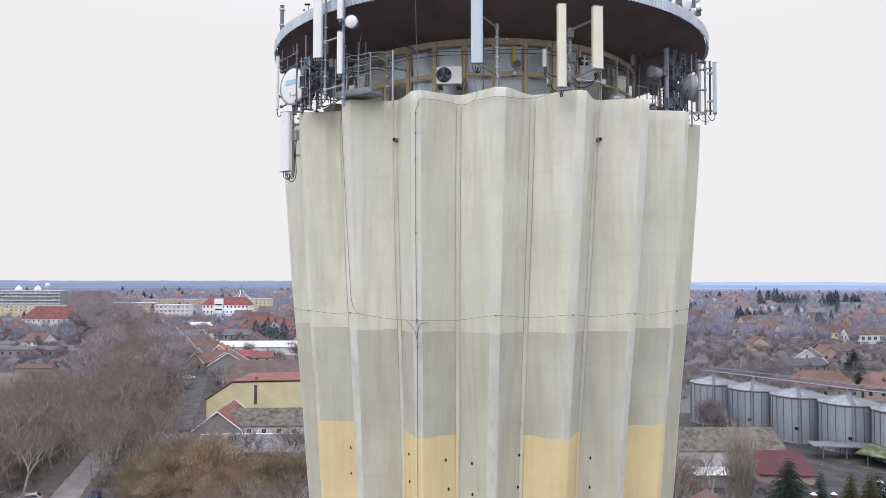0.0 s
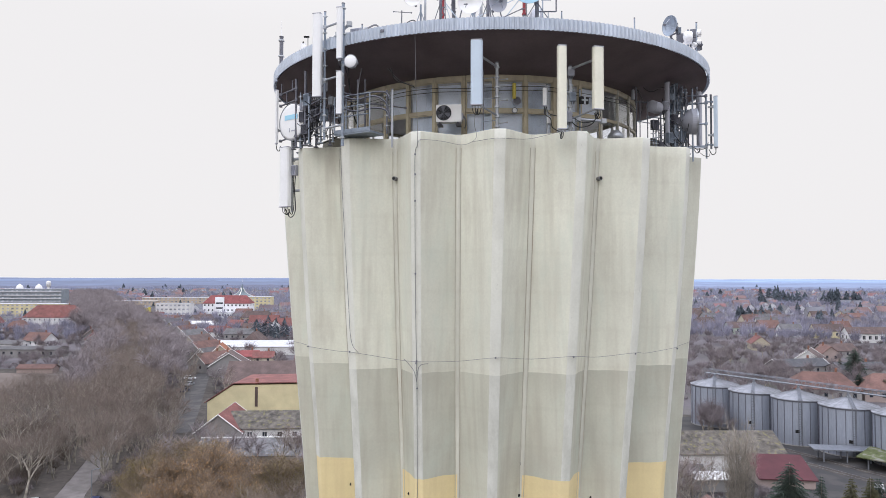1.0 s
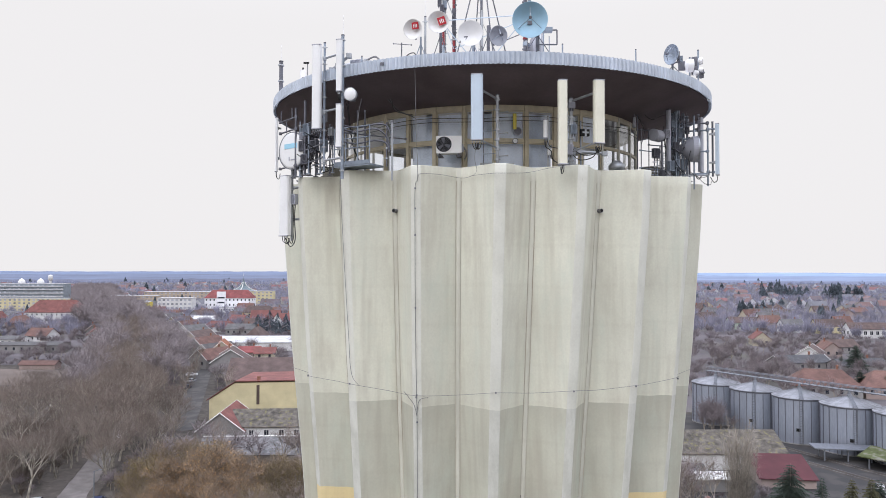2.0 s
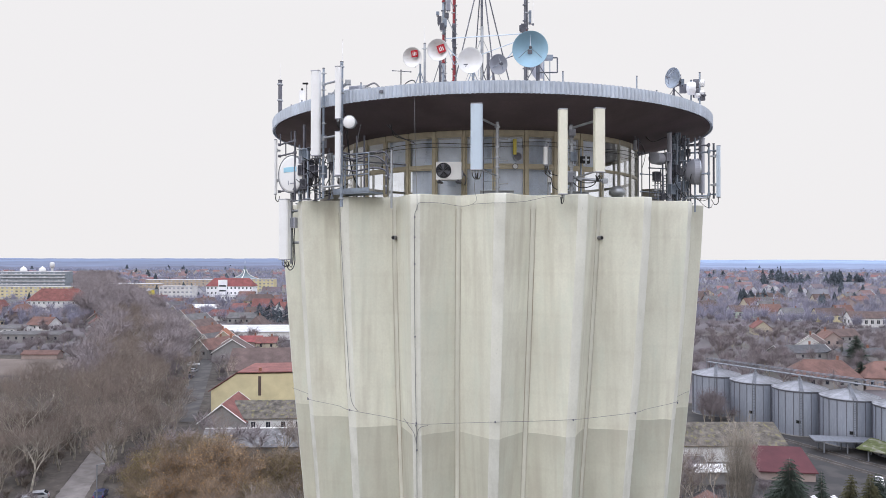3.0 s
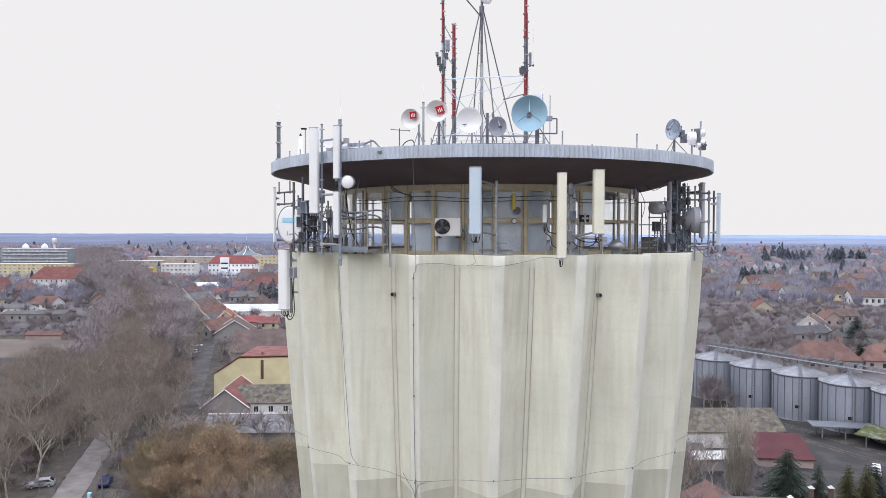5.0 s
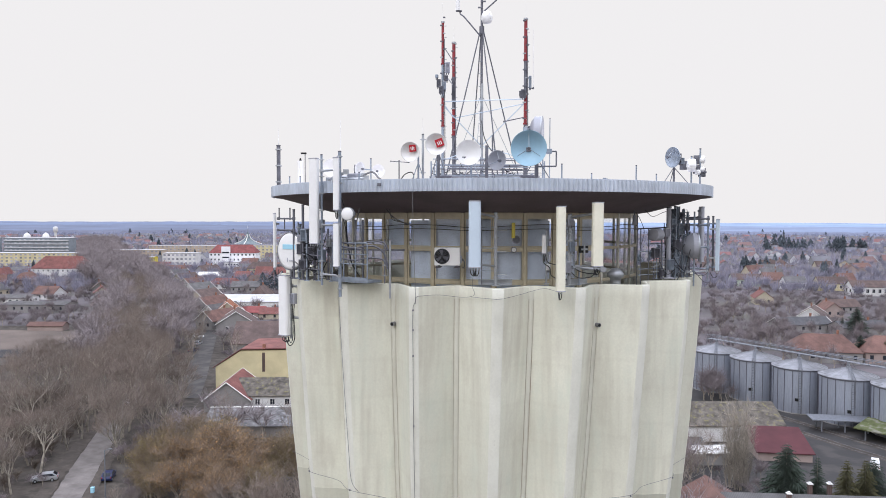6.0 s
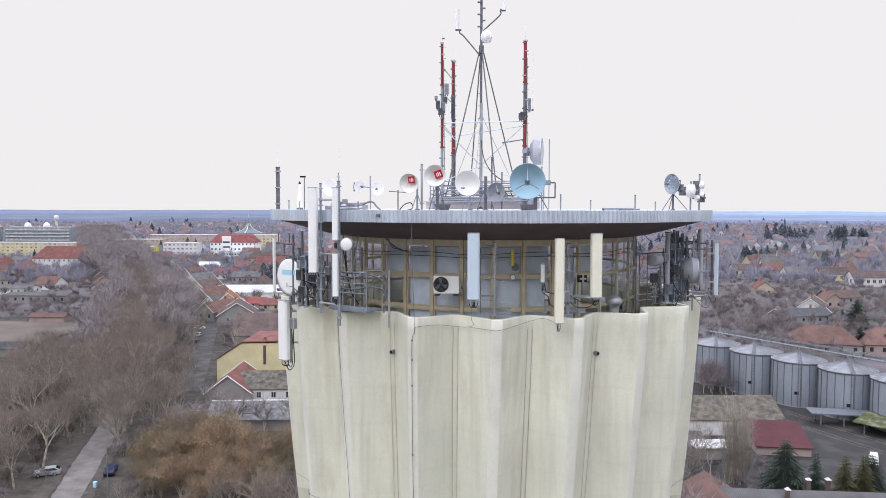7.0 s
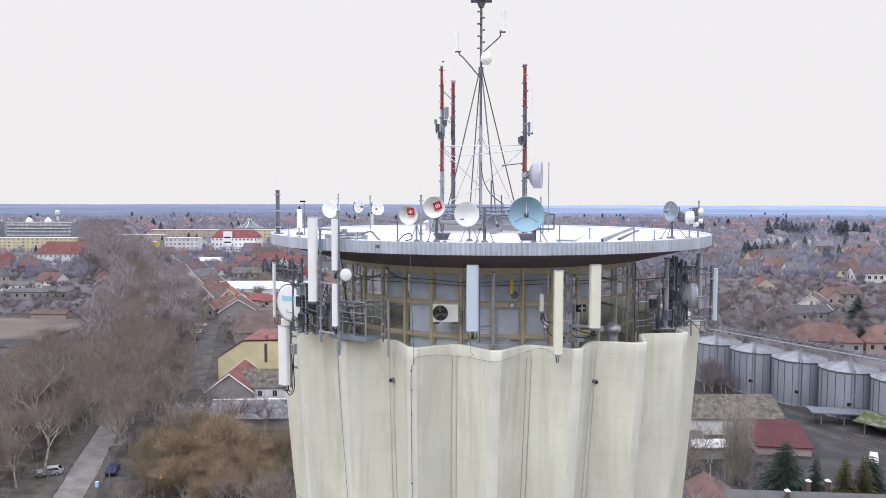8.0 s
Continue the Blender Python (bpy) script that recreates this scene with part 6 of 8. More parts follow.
def red_mast(x, y, z0, z1, label, gear, r=0.055):
    m = thing("red_mast", pose(x, y, z0), label, "mast", "red masts on the roof")
    h = z1 - z0
    cuts = [0, 48.5 - z0, 49.6 - z0, 50.85 - z0, h]
    for k in range(4):
        mt = (REDP if k in (1, 3) else MIDSTEEL) if gear != "mid" else (REDP if k in (1, 3) else DARKSTEEL)
        part("section", tube(bmesh.new(), (0, 0, cuts[k]), (0, 0, cuts[k + 1]), r, 12), mt, m, "red painted length" if mt is REDP else "")
        part("flange", tube(bmesh.new(), (0, 0, cuts[k + 1] - 0.03), (0, 0, cuts[k + 1] + 0.03), r * 1.4, 12), GALV if k % 2 else REDP, m)
    part("whip", tube(bmesh.new(), (0, 0, h), (0, 0, h + 0.75), 0.008, 5, 0.004), WHITEP, m)
    for k in range(int(h / 0.42)):
        part("peg", tube(bmesh.new(), (0, -0.02, 0.3 + k * 0.42), (0.15, -0.02, 0.3 + k * 0.42), 0.011, 5), GALV, m)
    for k in range(int(h / 0.3)):
        part("clamp", box(bmesh.new(), (0.05 * (-1) ** k, -0.04, 0.5 + k * 0.3), (r * 1.9, 0.07, 0.04)), DARKSTEEL if k % 3 else GALV, m)
    part("cable_run", pipe(bmesh.new(), [(0.07, -0.05, 0.1), (0.09, -0.05, h * 0.3), (0.07, -0.06, h * 0.6), (0.06, -0.05, h * 0.9)], 0.02, 5), GREYCABLE, m)
    return m


red_mast(-1.80, -1.5, RZ, 52.42, "slim red and grey mast with radio gear halfway up", "L", 0.05)
red_mast(-1.42, 1.5, 46.4, 52.35, "slim red and dark mast behind the others", "mid", 0.07)
red_mast(1.30, -2.1, RZ, 52.36, "slim red and dark mast with a grey dish beside it", "mid", 0.062)
for x, y, z, w, d, h, mt in ((-1.95, -1.6, 49.95, 0.16, 0.14, 0.3, DARKSTEEL), (-2.02, -1.62, 50.3, 0.12, 0.12, 0.12, MIDSTEEL), (-1.85, -1.7, 49.7, 0.18, 0.14, 0.26, DARKSTEEL), (-1.62, -1.55, 50.5, 0.18, 0.14, 0.4, GREYDISH), (-1.66, -1.55, 50.2, 0.13, 0.12, 0.2, DARKSTEEL),
                             (-1.72, -1.62, 49.85, 0.1, 0.1, 0.3, MIDSTEEL), (-1.42, 1.35, 49.9, 0.17, 0.14, 1.0, DARKSTEEL), (1.22, -2.2, 49.45, 0.2, 0.14, 0.3, DARKSTEEL), (1.46, -2.2, 49.8, 0.1, 0.1, 0.45, MIDSTEEL), (1.12, -2.2, 49.5, 0.12, 0.1, 0.2, DARKSTEEL)):
    radio_unit(pose(x, y, z), w, d, h, mt)
for a, c in (((-1.8, -1.5, 51.55), (-1.42, 1.5, 51.55)), ((-1.8, -1.5, 50.55), (-1.42, 1.5, 50.55))):
    arm_between(a, c, 0.02, GALV, "thin steel tie between the masts", "mast_tie")
for a, c, r in (((-1.8, -1.5, 49.42), (1.3, -2.1, 49.42), 0.02), ((-1.42, 1.5, 49.2), (1.3, -2.1, 49.25), 0.018), ((-1.8, -1.5, 49.4), (-1.42, 1.5, 49.2), 0.018), ((1.3, -2.1, 49.3), (CX, CY, 47.9), 0.018), ((-1.8, -1.5, 49.3), (CX, CY, 47.9), 0.018),
                ((CX, CY, 47.9), (-1.75, -1.5, 47.2), 0.018), ((CX, CY, 47.9), (1.25, -2.1, 47.2), 0.018)):
    arm_between(a, c, r, BLUEP, "pale painted tie bar between the masts", "mast_tie")
arm_between((0.55, -1.2, 48.7), (1.3, -2.1, 48.75), 0.02, DARKSTEEL, "dark steel tie between the masts", "mast_tie")
drum(pose(1.98, -1.75, 48.32, 0, 0, 78), 0.50, 0.28, "large grey dish seen from its side behind the red mast", GREYDISH, GREYDISH, cone=0.2)
arm_between((1.3, -2.1, 48.3), (1.62, -1.75, 48.3), 0.05, MIDSTEEL)
standing_pole(pose(1.62, -1.75, 49.85), 0.05, 0.02, "short stub on the mast's side arm", MIDSTEEL, foot=False, whip=2.2, name="whip_antenna")
arm_between((1.3, -2.1, 49.85), (1.62, -1.75, 49.87), 0.02, DARKSTEEL)
standing_pole(pose(0.1, -1.7, 46.1), 2.0, 0.03, "dark pole on the roof's middle", DARKSTEEL)
standing_pole(pose(0.5, -1.4, 46.1), 1.45, 0.025, "dark pole under a small dish", DARKSTEEL)
loose([(CX, CY - 0.05, 49.0), (CX + 0.1, CY - 0.6, 48.2), (CX + 0.4, CY - 1.0, 47.6), (CX + 0.9, CY - 1.2, 47.2)], 0.02)

# ---------------------------------------------------------------- trees
BARK = material("grey_brown_bark", (0.30, 0.26, 0.215), 0.95, vary=0.25, scale=1.0, fine=12, bump=0.05, piece=0.2)
TWIG = material("bare_twigs", (0.19, 0.15, 0.127), 0.95, vary=0.2, scale=0.3, fine=6, bump=0, piece=0.25, island=0.25)
PALETWIG = material("pale_bare_twigs", (0.31, 0.275, 0.235), 0.95, vary=0.2, scale=0.3, fine=6, bump=0, piece=0.2, island=0.25)
RUSTLEAF = material("rusty_winter_leaves", (0.33, 0.152, 0.062), 0.9, vary=0.3, scale=0.25, fine=5, bump=0, island=0.6, tint=(0.30, 0.19, 0.08))
RUSTTWIG = material("warm_brown_twigs", (0.22, 0.168, 0.125), 0.95, vary=0.2, scale=0.3, fine=6, bump=0, island=0.3)
OLIVELEAF = material("olive_winter_leaves", (0.225, 0.175, 0.066), 0.9, vary=0.25, scale=0.4, fine=5, bump=0, island=0.4)
NEEDLE = material("dark_fir_needles", (0.040, 0.056, 0.042), 0.9, vary=0.25, scale=0.5, fine=5, bump=0, piece=0.2, island=0.35)


def grow(seed, height, spread, forks, lean=0.35, trunk=0.28, droop=0.0):
    """The limbs of a bare tree: (start, end, radius at start, radius at end, level)."""
    rg = random.Random(seed)
    segs = []

    def branch(p, d, length, r, level):
        steps = 2 if level < 3 else 1
        q = p
        for k in range(steps):
            d = (d + Vector((rg.gauss(0, 0.12), rg.gauss(0, 0.12), rg.gauss(0, 0.06)))).normalized()
            e = q + d * length / steps
            segs.append((q, e, r, r * 0.78, level))
            r *= 0.78
            q = e
        if level + 1 < len(forks) + 1:
            n = forks[level]
            base = rg.random() * 6.28
            for k in range(n):
                az = base + 6.283 * k / n + rg.gauss(0, 0.35)
                tilt = spread * (0.6 + 0.7 * rg.random())
                side = Vector((math.cos(az), math.sin(az), 0))
                up = Vector((0, 0, 0.35 - droop * level))
                nd = (d * math.cos(tilt) + side * math.sin(tilt) + up * 0.35).normalized()
                at = q if k < 2 else q.lerp(p, rg.random() * 0.6)
                branch(at, nd, length * (0.62 + 0.22 * rg.random()), r * 0.72, level + 1)
    branch(Vector((0, 0, -0.1)), Vector((rg.gauss(0, 0.05), rg.gauss(0, 0.05), 1)).normalized(), height * trunk, height * 0.0135, 0)
    return segs


def segs_mesh(segs, name, sides, mat, thin=1.0):
    verts, faces = [], []
    for a, b, r0, r1, lv in segs:
        d = (b - a).normalized()
        u = d.orthogonal().normalized()
        v = d.cross(u)
        i = len(verts)
        n = sides if lv < 2 else 3
        for p, r in ((a, r0), (b, r1)):
            for k in range(n):
                an = 6.28318 * k / n
                verts.append(tuple(p + (u * math.cos(an) + v * math.sin(an)) * r * (thin if lv > 1 else 0.85)))
        for k in range(n):
            faces.append((i + k, i + (k + 1) % n, i + n + (k + 1) % n, i + n + k))
    me = bpy.data.meshes.new(name)
    me.from_pydata(verts, [], faces)
    me.materials.append(mat)
    return me


def twig_mesh(segs, name, mat, seed, per=3, length=1.1, width=0.035, level=3):
    """Fine twigs: slim three-sided spikes that stand off the outer limbs."""
    rg = random.Random(seed)
    verts, faces = [], []
    for a, b, r0, r1, lv in segs:
        if lv < level:
            continue
        d = (b - a).normalized()
        for k in range(per):
            p = a.lerp(b, rg.random())
            nd = (d * 0.6 + Vector((rg.gauss(0, 0.55), rg.gauss(0, 0.55), rg.gauss(0.25, 0.4)))).normalized()
            u = nd.orthogonal().normalized()
            v = nd.cross(u)
            w, L = width * (0.6 + 0.8 * rg.random()), length * (0.5 + rg.random())
            i = len(verts)
            for an in (0, 2.094, 4.189):
                verts.append(tuple(p + (u * math.cos(an) + v * math.sin(an)) * w))
            verts.append(tuple(p + nd * L))
            faces += [(i, i + 1, i + 3), (i + 1, i + 2, i + 3), (i + 2, i, i + 3)]
    me = bpy.data.meshes.new(name)
    me.from_pydata(verts, [], faces)
    me.materials.append(mat)
    return me


def leaf_mesh(segs, name, mat, seed, per=8, size=0.16, scatter=0.6, level=3):
    rg = random.Random(seed)
    verts, faces = [], []
    for a, b, r0, r1, lv in segs:
        if lv < level:
            continue
        for k in range(per):
            p = a.lerp(b, rg.random()) + Vector((rg.gauss(0, scatter), rg.gauss(0, scatter), rg.gauss(0, scatter)))
            u = Vector((rg.gauss(0, 1), rg.gauss(0, 1), rg.gauss(0, 1))).normalized()
            v = u.orthogonal().normalized()
            s = size * (0.6 + 0.8 * rg.random())
            i = len(verts)
            verts += [tuple(p - u * s), tuple(p + v * s * 0.5), tuple(p + u * s), tuple(p - v * s * 0.5)]
            faces.append((i, i + 1, i + 2, i + 3))
    me = bpy.data.meshes.new(name)
    me.from_pydata(verts, [], faces)
    me.materials.append(mat)
    return me


class Kind:
    """One kind of tree: its meshes are shared by all that stand. nominal: its height in metres at scale 1."""
    def __init__(self, label, trunk, crown, extra=None, nominal=15.0):
        self.label, self.trunk, self.crown, self.extra, self.nominal = label, trunk, crown, extra, nominal
        self.own = max(v.co.z for me in (trunk, crown) for v in me.vertices)

    def plant(self, x, y, turn, scale, group="street trees", lean=0.0):
        t = thing("tree", pose(x, y, 0, lean, 0, turn) @ Matrix.Scale(scale * self.nominal / self.own, 4), self.label, "tree", group)
        part("trunk", self.trunk, None, t)
        part("crown", self.crown, None, t)
        if self.extra:
            part("leaves", self.extra, None, t)
        return t


def thicket(name, label, spots, category="trees"):
    """Many trees joined into one growth: spots of (kind, x, y, turn, scale)."""
    vs, fs, mats, idx, base = [], [], [], [], 0
    for kind, x, y, turn, scale in spots:
        m = pose(x, y, 0, 0, 0, turn) @ Matrix.Scale(scale * kind.nominal / kind.own, 4)
        for me in (kind.trunk, kind.crown):
            co = np.empty(len(me.vertices) * 3)
            me.vertices.foreach_get("co", co)
            co = co.reshape(-1, 3) @ np.array(m.to_3x3()).T + np.array(m.translation)
            vs.append(co)
            if me.materials[0] not in mats:
                mats.append(me.materials[0])
            k = mats.index(me.materials[0])
            for p in me.polygons:
                fs.append([base + v for v in p.vertices])
                idx.append(k)
            base += len(co)
    me = bpy.data.meshes.new(name)
    me.from_pydata(np.concatenate(vs).tolist(), [], fs)
    for m in mats:
        me.materials.append(m)
    me.polygons.foreach_set("material_index", idx)
    ob = new(name, me)
    return tagged(ob, label, category, kind="stuff")


bare = []
for s in range(4):
    g = grow(100 + s, 15, 0.47, (4, 3, 3, 3), trunk=0.2)
    bare.append(Kind("tall bare street tree with dense brown winter twigs", segs_mesh([q for q in g if q[4] < 4], "trunk", 6, BARK, 1.45),
                     twig_mesh(g, "crown", TWIG, s, per=3, length=1.5, width=0.015)))
pale = []
for s in range(2):
    g = grow(300 + s, 14, 0.5, (3, 3, 3, 3), trunk=0.3)
    pale.append(Kind("bare tree with pale upright limbs", segs_mesh(g, "trunk", 6, PALETWIG, 1.6), twig_mesh(g, "crown", TWIG, s, per=3, length=1.2, width=0.018), nominal=14))
PLANEBARK = material("pale_peeling_bark", (0.30, 0.268, 0.222), 0.95, vary=0.3, scale=1.4, fine=9, bump=0.05, piece=0.25)
plane = []
for s in range(5):
    g = grow(700 + s, 19, 0.52, (4, 3, 3, 3, 2), trunk=0.16)
    plane.append(Kind("tall bare plane tree with pale spreading limbs", segs_mesh(g, "trunk", 6, PLANEBARK, 1.3), twig_mesh(g, "crown", TWIG, 40 + s, per=3, length=1.8, width=0.011, level=4), nominal=18))
# greyer and paler than TWIG: haze down the avenue put into the colour
AVENUETWIG = material("hazed_avenue_twigs", (0.255, 0.22, 0.225), 0.95, vary=0.2, scale=0.3, fine=6, bump=0, island=0.25)
low = []
for s in range(3):
    g = grow(200 + s, 12, 0.6, (4, 3, 3), trunk=0.25)
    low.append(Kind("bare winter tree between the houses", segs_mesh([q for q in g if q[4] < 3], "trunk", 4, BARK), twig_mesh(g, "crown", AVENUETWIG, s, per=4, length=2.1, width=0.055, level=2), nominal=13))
# both garden twig colours carry some painted haze, paler and more violet
GARDENTWIG = material("hazed_garden_twigs", (0.265, 0.237, 0.262), 0.95, vary=0.2, scale=0.3, fine=6, bump=0, piece=0.2, island=0.25)
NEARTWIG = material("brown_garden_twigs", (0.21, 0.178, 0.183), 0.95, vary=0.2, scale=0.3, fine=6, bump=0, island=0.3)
tiny, near_tiny = [], []
for s in range(4):
    g = grow(500 + s, 11, 0.65, (4, 4), trunk=0.28)
    tiny.append(Kind("bare garden tree with a round brown crown, tinted by haze", segs_mesh([q for q in g if q[4] < 2], "trunk", 3, BARK), twig_mesh(g, "crown", GARDENTWIG, s, per=6, length=2.6, width=0.06, level=1), nominal=13))
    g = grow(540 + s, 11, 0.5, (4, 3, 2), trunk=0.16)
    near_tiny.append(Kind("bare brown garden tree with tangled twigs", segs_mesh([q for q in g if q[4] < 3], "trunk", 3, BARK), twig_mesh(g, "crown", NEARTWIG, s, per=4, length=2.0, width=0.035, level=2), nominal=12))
g = grow(401, 15, 0.62, (5, 4, 4, 3), trunk=0.2)
rusty = Kind("broad tree still holding rusty orange leaves", segs_mesh([q for q in g if q[4] < 4], "trunk", 5, BARK), twig_mesh(g, "crown", RUSTTWIG, 7, per=7, length=1.3, width=0.02, level=3), leaf_mesh(g, "leaves", RUSTLEAF, 4, per=17, size=0.075, scatter=0.45, level=4))
g = grow(405, 13, 0.62, (5, 4, 4, 2), trunk=0.2)
olive = Kind("broad tree with thin olive-brown foliage", segs_mesh([q for q in g if q[4] < 4], "trunk", 5, BARK), twig_mesh(g, "crown", RUSTTWIG, 8, per=5, length=1.3, width=0.02, level=3), leaf_mesh(g, "leaves", OLIVELEAF, 5, per=30, size=0.065, scatter=0.45, level=3))
# a poplar: many steep stems from the ground, each with short upright side shoots
def steep_stems(seed, count, height):
    rp = random.Random(seed)
    segs = []
    for k in range(count):
        az, out = rp.random() * math.tau, 1.25 * math.sqrt(rp.random())
        p = Vector((math.cos(az) * out * 0.5, math.sin(az) * out * 0.5, 0.0))
        top = height * (0.55 + 0.45 * rp.random()) * (1 - 0.22 * out)
        d = Vector((math.cos(az) * out * 0.13, math.sin(az) * out * 0.13, 1)).normalized()
        r = 0.085
        for step in range(7):
            d = (d + Vector((rp.gauss(0, 0.035), rp.gauss(0, 0.035), 0.02))).normalized()
            e = p + d * top / 7
            segs.append((p, e, r, r * 0.8, 1))
            for shoot in range(3 if step else 1):
                a = p.lerp(e, rp.random())
                sd = (d + Vector((rp.gauss(0, 0.22), rp.gauss(0, 0.22), 0.0))).normalized()
                c = a + sd * (1.2 + 1.6 * rp.random())
                segs.append((a, c, r * 0.45, 0.012, 3))
            p, r = e, r * 0.8
    return segs


g = steep_stems(77, 13, 17)
poplar = Kind("slender bare poplar with steep pale branches", segs_mesh(g, "trunk", 5, PALETWIG, 0.8), twig_mesh(g, "crown", PALETWIG, 9, per=6, length=1.2, width=0.017, level=3), nominal=17)


def fir_kind(seed, height, radius, tiers, label):
    rg = random.Random(seed)
    trunk = segs_mesh([(Vector((0, 0, 0)), Vector((0, 0, height * 0.97)), height * 0.018, 0.02, 0)], "trunk", 7, BARK)
    verts, faces = [], []
    for k in range(tiers):
        f = k / tiers
        z = height * (0.06 + 0.92 * f)
        R = radius * (1 - f) ** 0.72 + 0.12
        n = int(12 + 11 * (1 - f))
        for j in range(n):
            a = 6.283 * j / n + rg.random() * 0.6
            L = R * (0.55 + 0.6 * rg.random())
            droop = 0.15 + 0.45 * rg.random()
            z = height * (0.06 + 0.92 * f) + rg.gauss(0, 0.06) * height * (1 - f)
            c, s = math.cos(a), math.sin(a)
            for m in range(6):
                u0 = m / 6
                base = Vector((c * L * u0, s * L * u0, z - droop * L * u0 * u0 + 0.1 * L * u0))
                for side in (-1, 1):
                    w = L * 0.30 * (1 - u0 * 0.75)
                    tip = base + Vector((c * L * 0.30 - side * s * w, s * L * 0.30 + side * c * w, -0.10 * L - 0.05))
                    back = base + Vector((c * L * 0.16, s * L * 0.16, 0.03))
                    i = len(verts)
                    verts += [tuple(base), tuple(back), tuple(tip)]
                    faces.append((i, i + 1, i + 2))
    me = bpy.data.meshes.new("crown")
    me.from_pydata(verts, [], faces)
    me.materials.append(NEEDLE)
    return Kind(label, trunk, me, nominal=height)


firs = [fir_kind(1, 12, 5.0, 24, "dark green fir tree with drooping branches"), fir_kind(2, 12, 2.5, 22, "slim dark green fir tree")]
YEW = material("olive_green_conifer", (0.070, 0.066, 0.030), 0.9, vary=0.25, scale=0.5, fine=5, bump=0, piece=0.15, island=0.35)
thuja = fir_kind(3, 10, 2.6, 24, "olive green conifer with a loose crown")
thuja.crown.materials[0] = YEW

# ---------------------------------------------------------------- the street
PLANES = [(-68.4, 109.5, 0.86), (-77.3, 136.6, 1.0), (-95, 145, 1.0), (-74.6, 86.3, 0.66), (-88.9, 117.4, 0.9), (-77.8, 109.3, 0.7), (-82.2, 95.9, 0.75), (-96.3, 135.4, 0.95), (-86.5, 135.7, 0.9), (-102.7, 155.5, 0.95), (-70.8, 136.2, 0.85), (-89.5, 156, 0.9), (-113.2, 155, 0.85), (-105, 135, 0.9), (-63.5, 122, 0.7), (-65.4, 104.5, 0.6)]
street = np.array(ROAD, float)


def on_road(y):
    return float(np.interp(y, street[:, 1], street[:, 0]))


rg = random.Random(31)
joined = []
# the great bare trees near the tower, each in its own place
for k, (x, y, size) in enumerate(PLANES):
    plane[k % 5].plant(x, y, k * 67, size, lean=(k * 37) % 9 - 3)
spots = [(x, y) for x, y, size in PLANES]
tries = 0
while tries < 1500:
    tries += 1
    x, y = rg.uniform(-172, -52), rg.uniform(80, 196)
    off = x - on_road(y)
    if off > 14 or -5.2 < off < 4.6 or (off > 0 and y < 116) or (x < -104 and y > 172) or (y > 150 and off > 5.5):
        continue
    # a clearing before the tarred shed
    if abs((x + 143) * 0.84 + (y - 193) * 0.543) < 8 and y > 150:
        continue
    if any((x - p) ** 2 + (y - q) ** 2 < ((14 + 30 * rg.random()) if x < -74 else 44) for p, q in spots):
        continue
    spots.append((x, y))
    kind = rg.choice(plane) if rg.random() < 0.45 else rg.choice(bare)
    kind.plant(x, y, rg.random() * 360, 0.52 + 0.4 * rg.random(), lean=rg.gauss(0, 5))
# their crowns meet over the road
for k, (y, off, size) in enumerate(((107, 3.9, 0.62), (112, 4.2, 0.74), (117, 3.8, 0.72), (121, -4.4, 0.8), (122, 4.2, 0.8), (116, -4.6, 0.7))):
    plane[(k + 2) % 5].plant(on_road(y) + off, y, k * 77 + 15, size, lean=-4)
for k, y in enumerate((127, 131, 136, 140, 145, 150, 155, 160, 166)):
    plane[k % 5].plant(on_road(y) + (3.6 if k % 2 else -3.7), y, k * 101, 0.86 + 0.08 * (k % 3))
y = 172.0
while y < 430:
    x = on_road(y)
    for off in [-11, -4.9] + ([-17] if y < 300 else []) + [4.8, 10, 16] + ([] if y < 215 else [21]):
        if 150 < y < 290 and off > 8 and abs(x + off - float(np.interp(y, [p[1] for p in SIDE], [p[0] for p in SIDE]))) < 7.5:
            continue
        px, py = x + off + rg.gauss(0, 1.4), y + rg.gauss(0, 1.8)
        size = (0.82 + 0.3 * rg.random()) * (0.8 if off > 12 else 1)
        if y < 260 and off in (-4.9, 4.8, -11):
            rg.choice(plane + bare).plant(px, py, rg.random() * 360, size * 0.85)
        elif off in (-4.9, 4.8):
            rg.choice(bare).plant(px, py, rg.random() * 360, size)
        else:
            joined.append((rg.choice(low), px, py, rg.random() * 360, size * 1.22))
    y += 7.5
tall_far = []
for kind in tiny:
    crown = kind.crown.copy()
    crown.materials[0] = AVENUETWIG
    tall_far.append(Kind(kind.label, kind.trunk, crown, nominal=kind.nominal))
y = 430.0
while y < 1250:
    x = on_road(y)
    for off in (-24, -16, -8, 7, 14, 22):
        joined.append((tall_far[rg.randrange(4)], x + off + rg.gauss(0, 2), y + rg.gauss(0, 3), rg.random() * 360, 1.25 + 0.35 * rg.random()))
    y += 14
thicket("avenue_trees", "bare trees crowding along the avenue into the distance", joined)
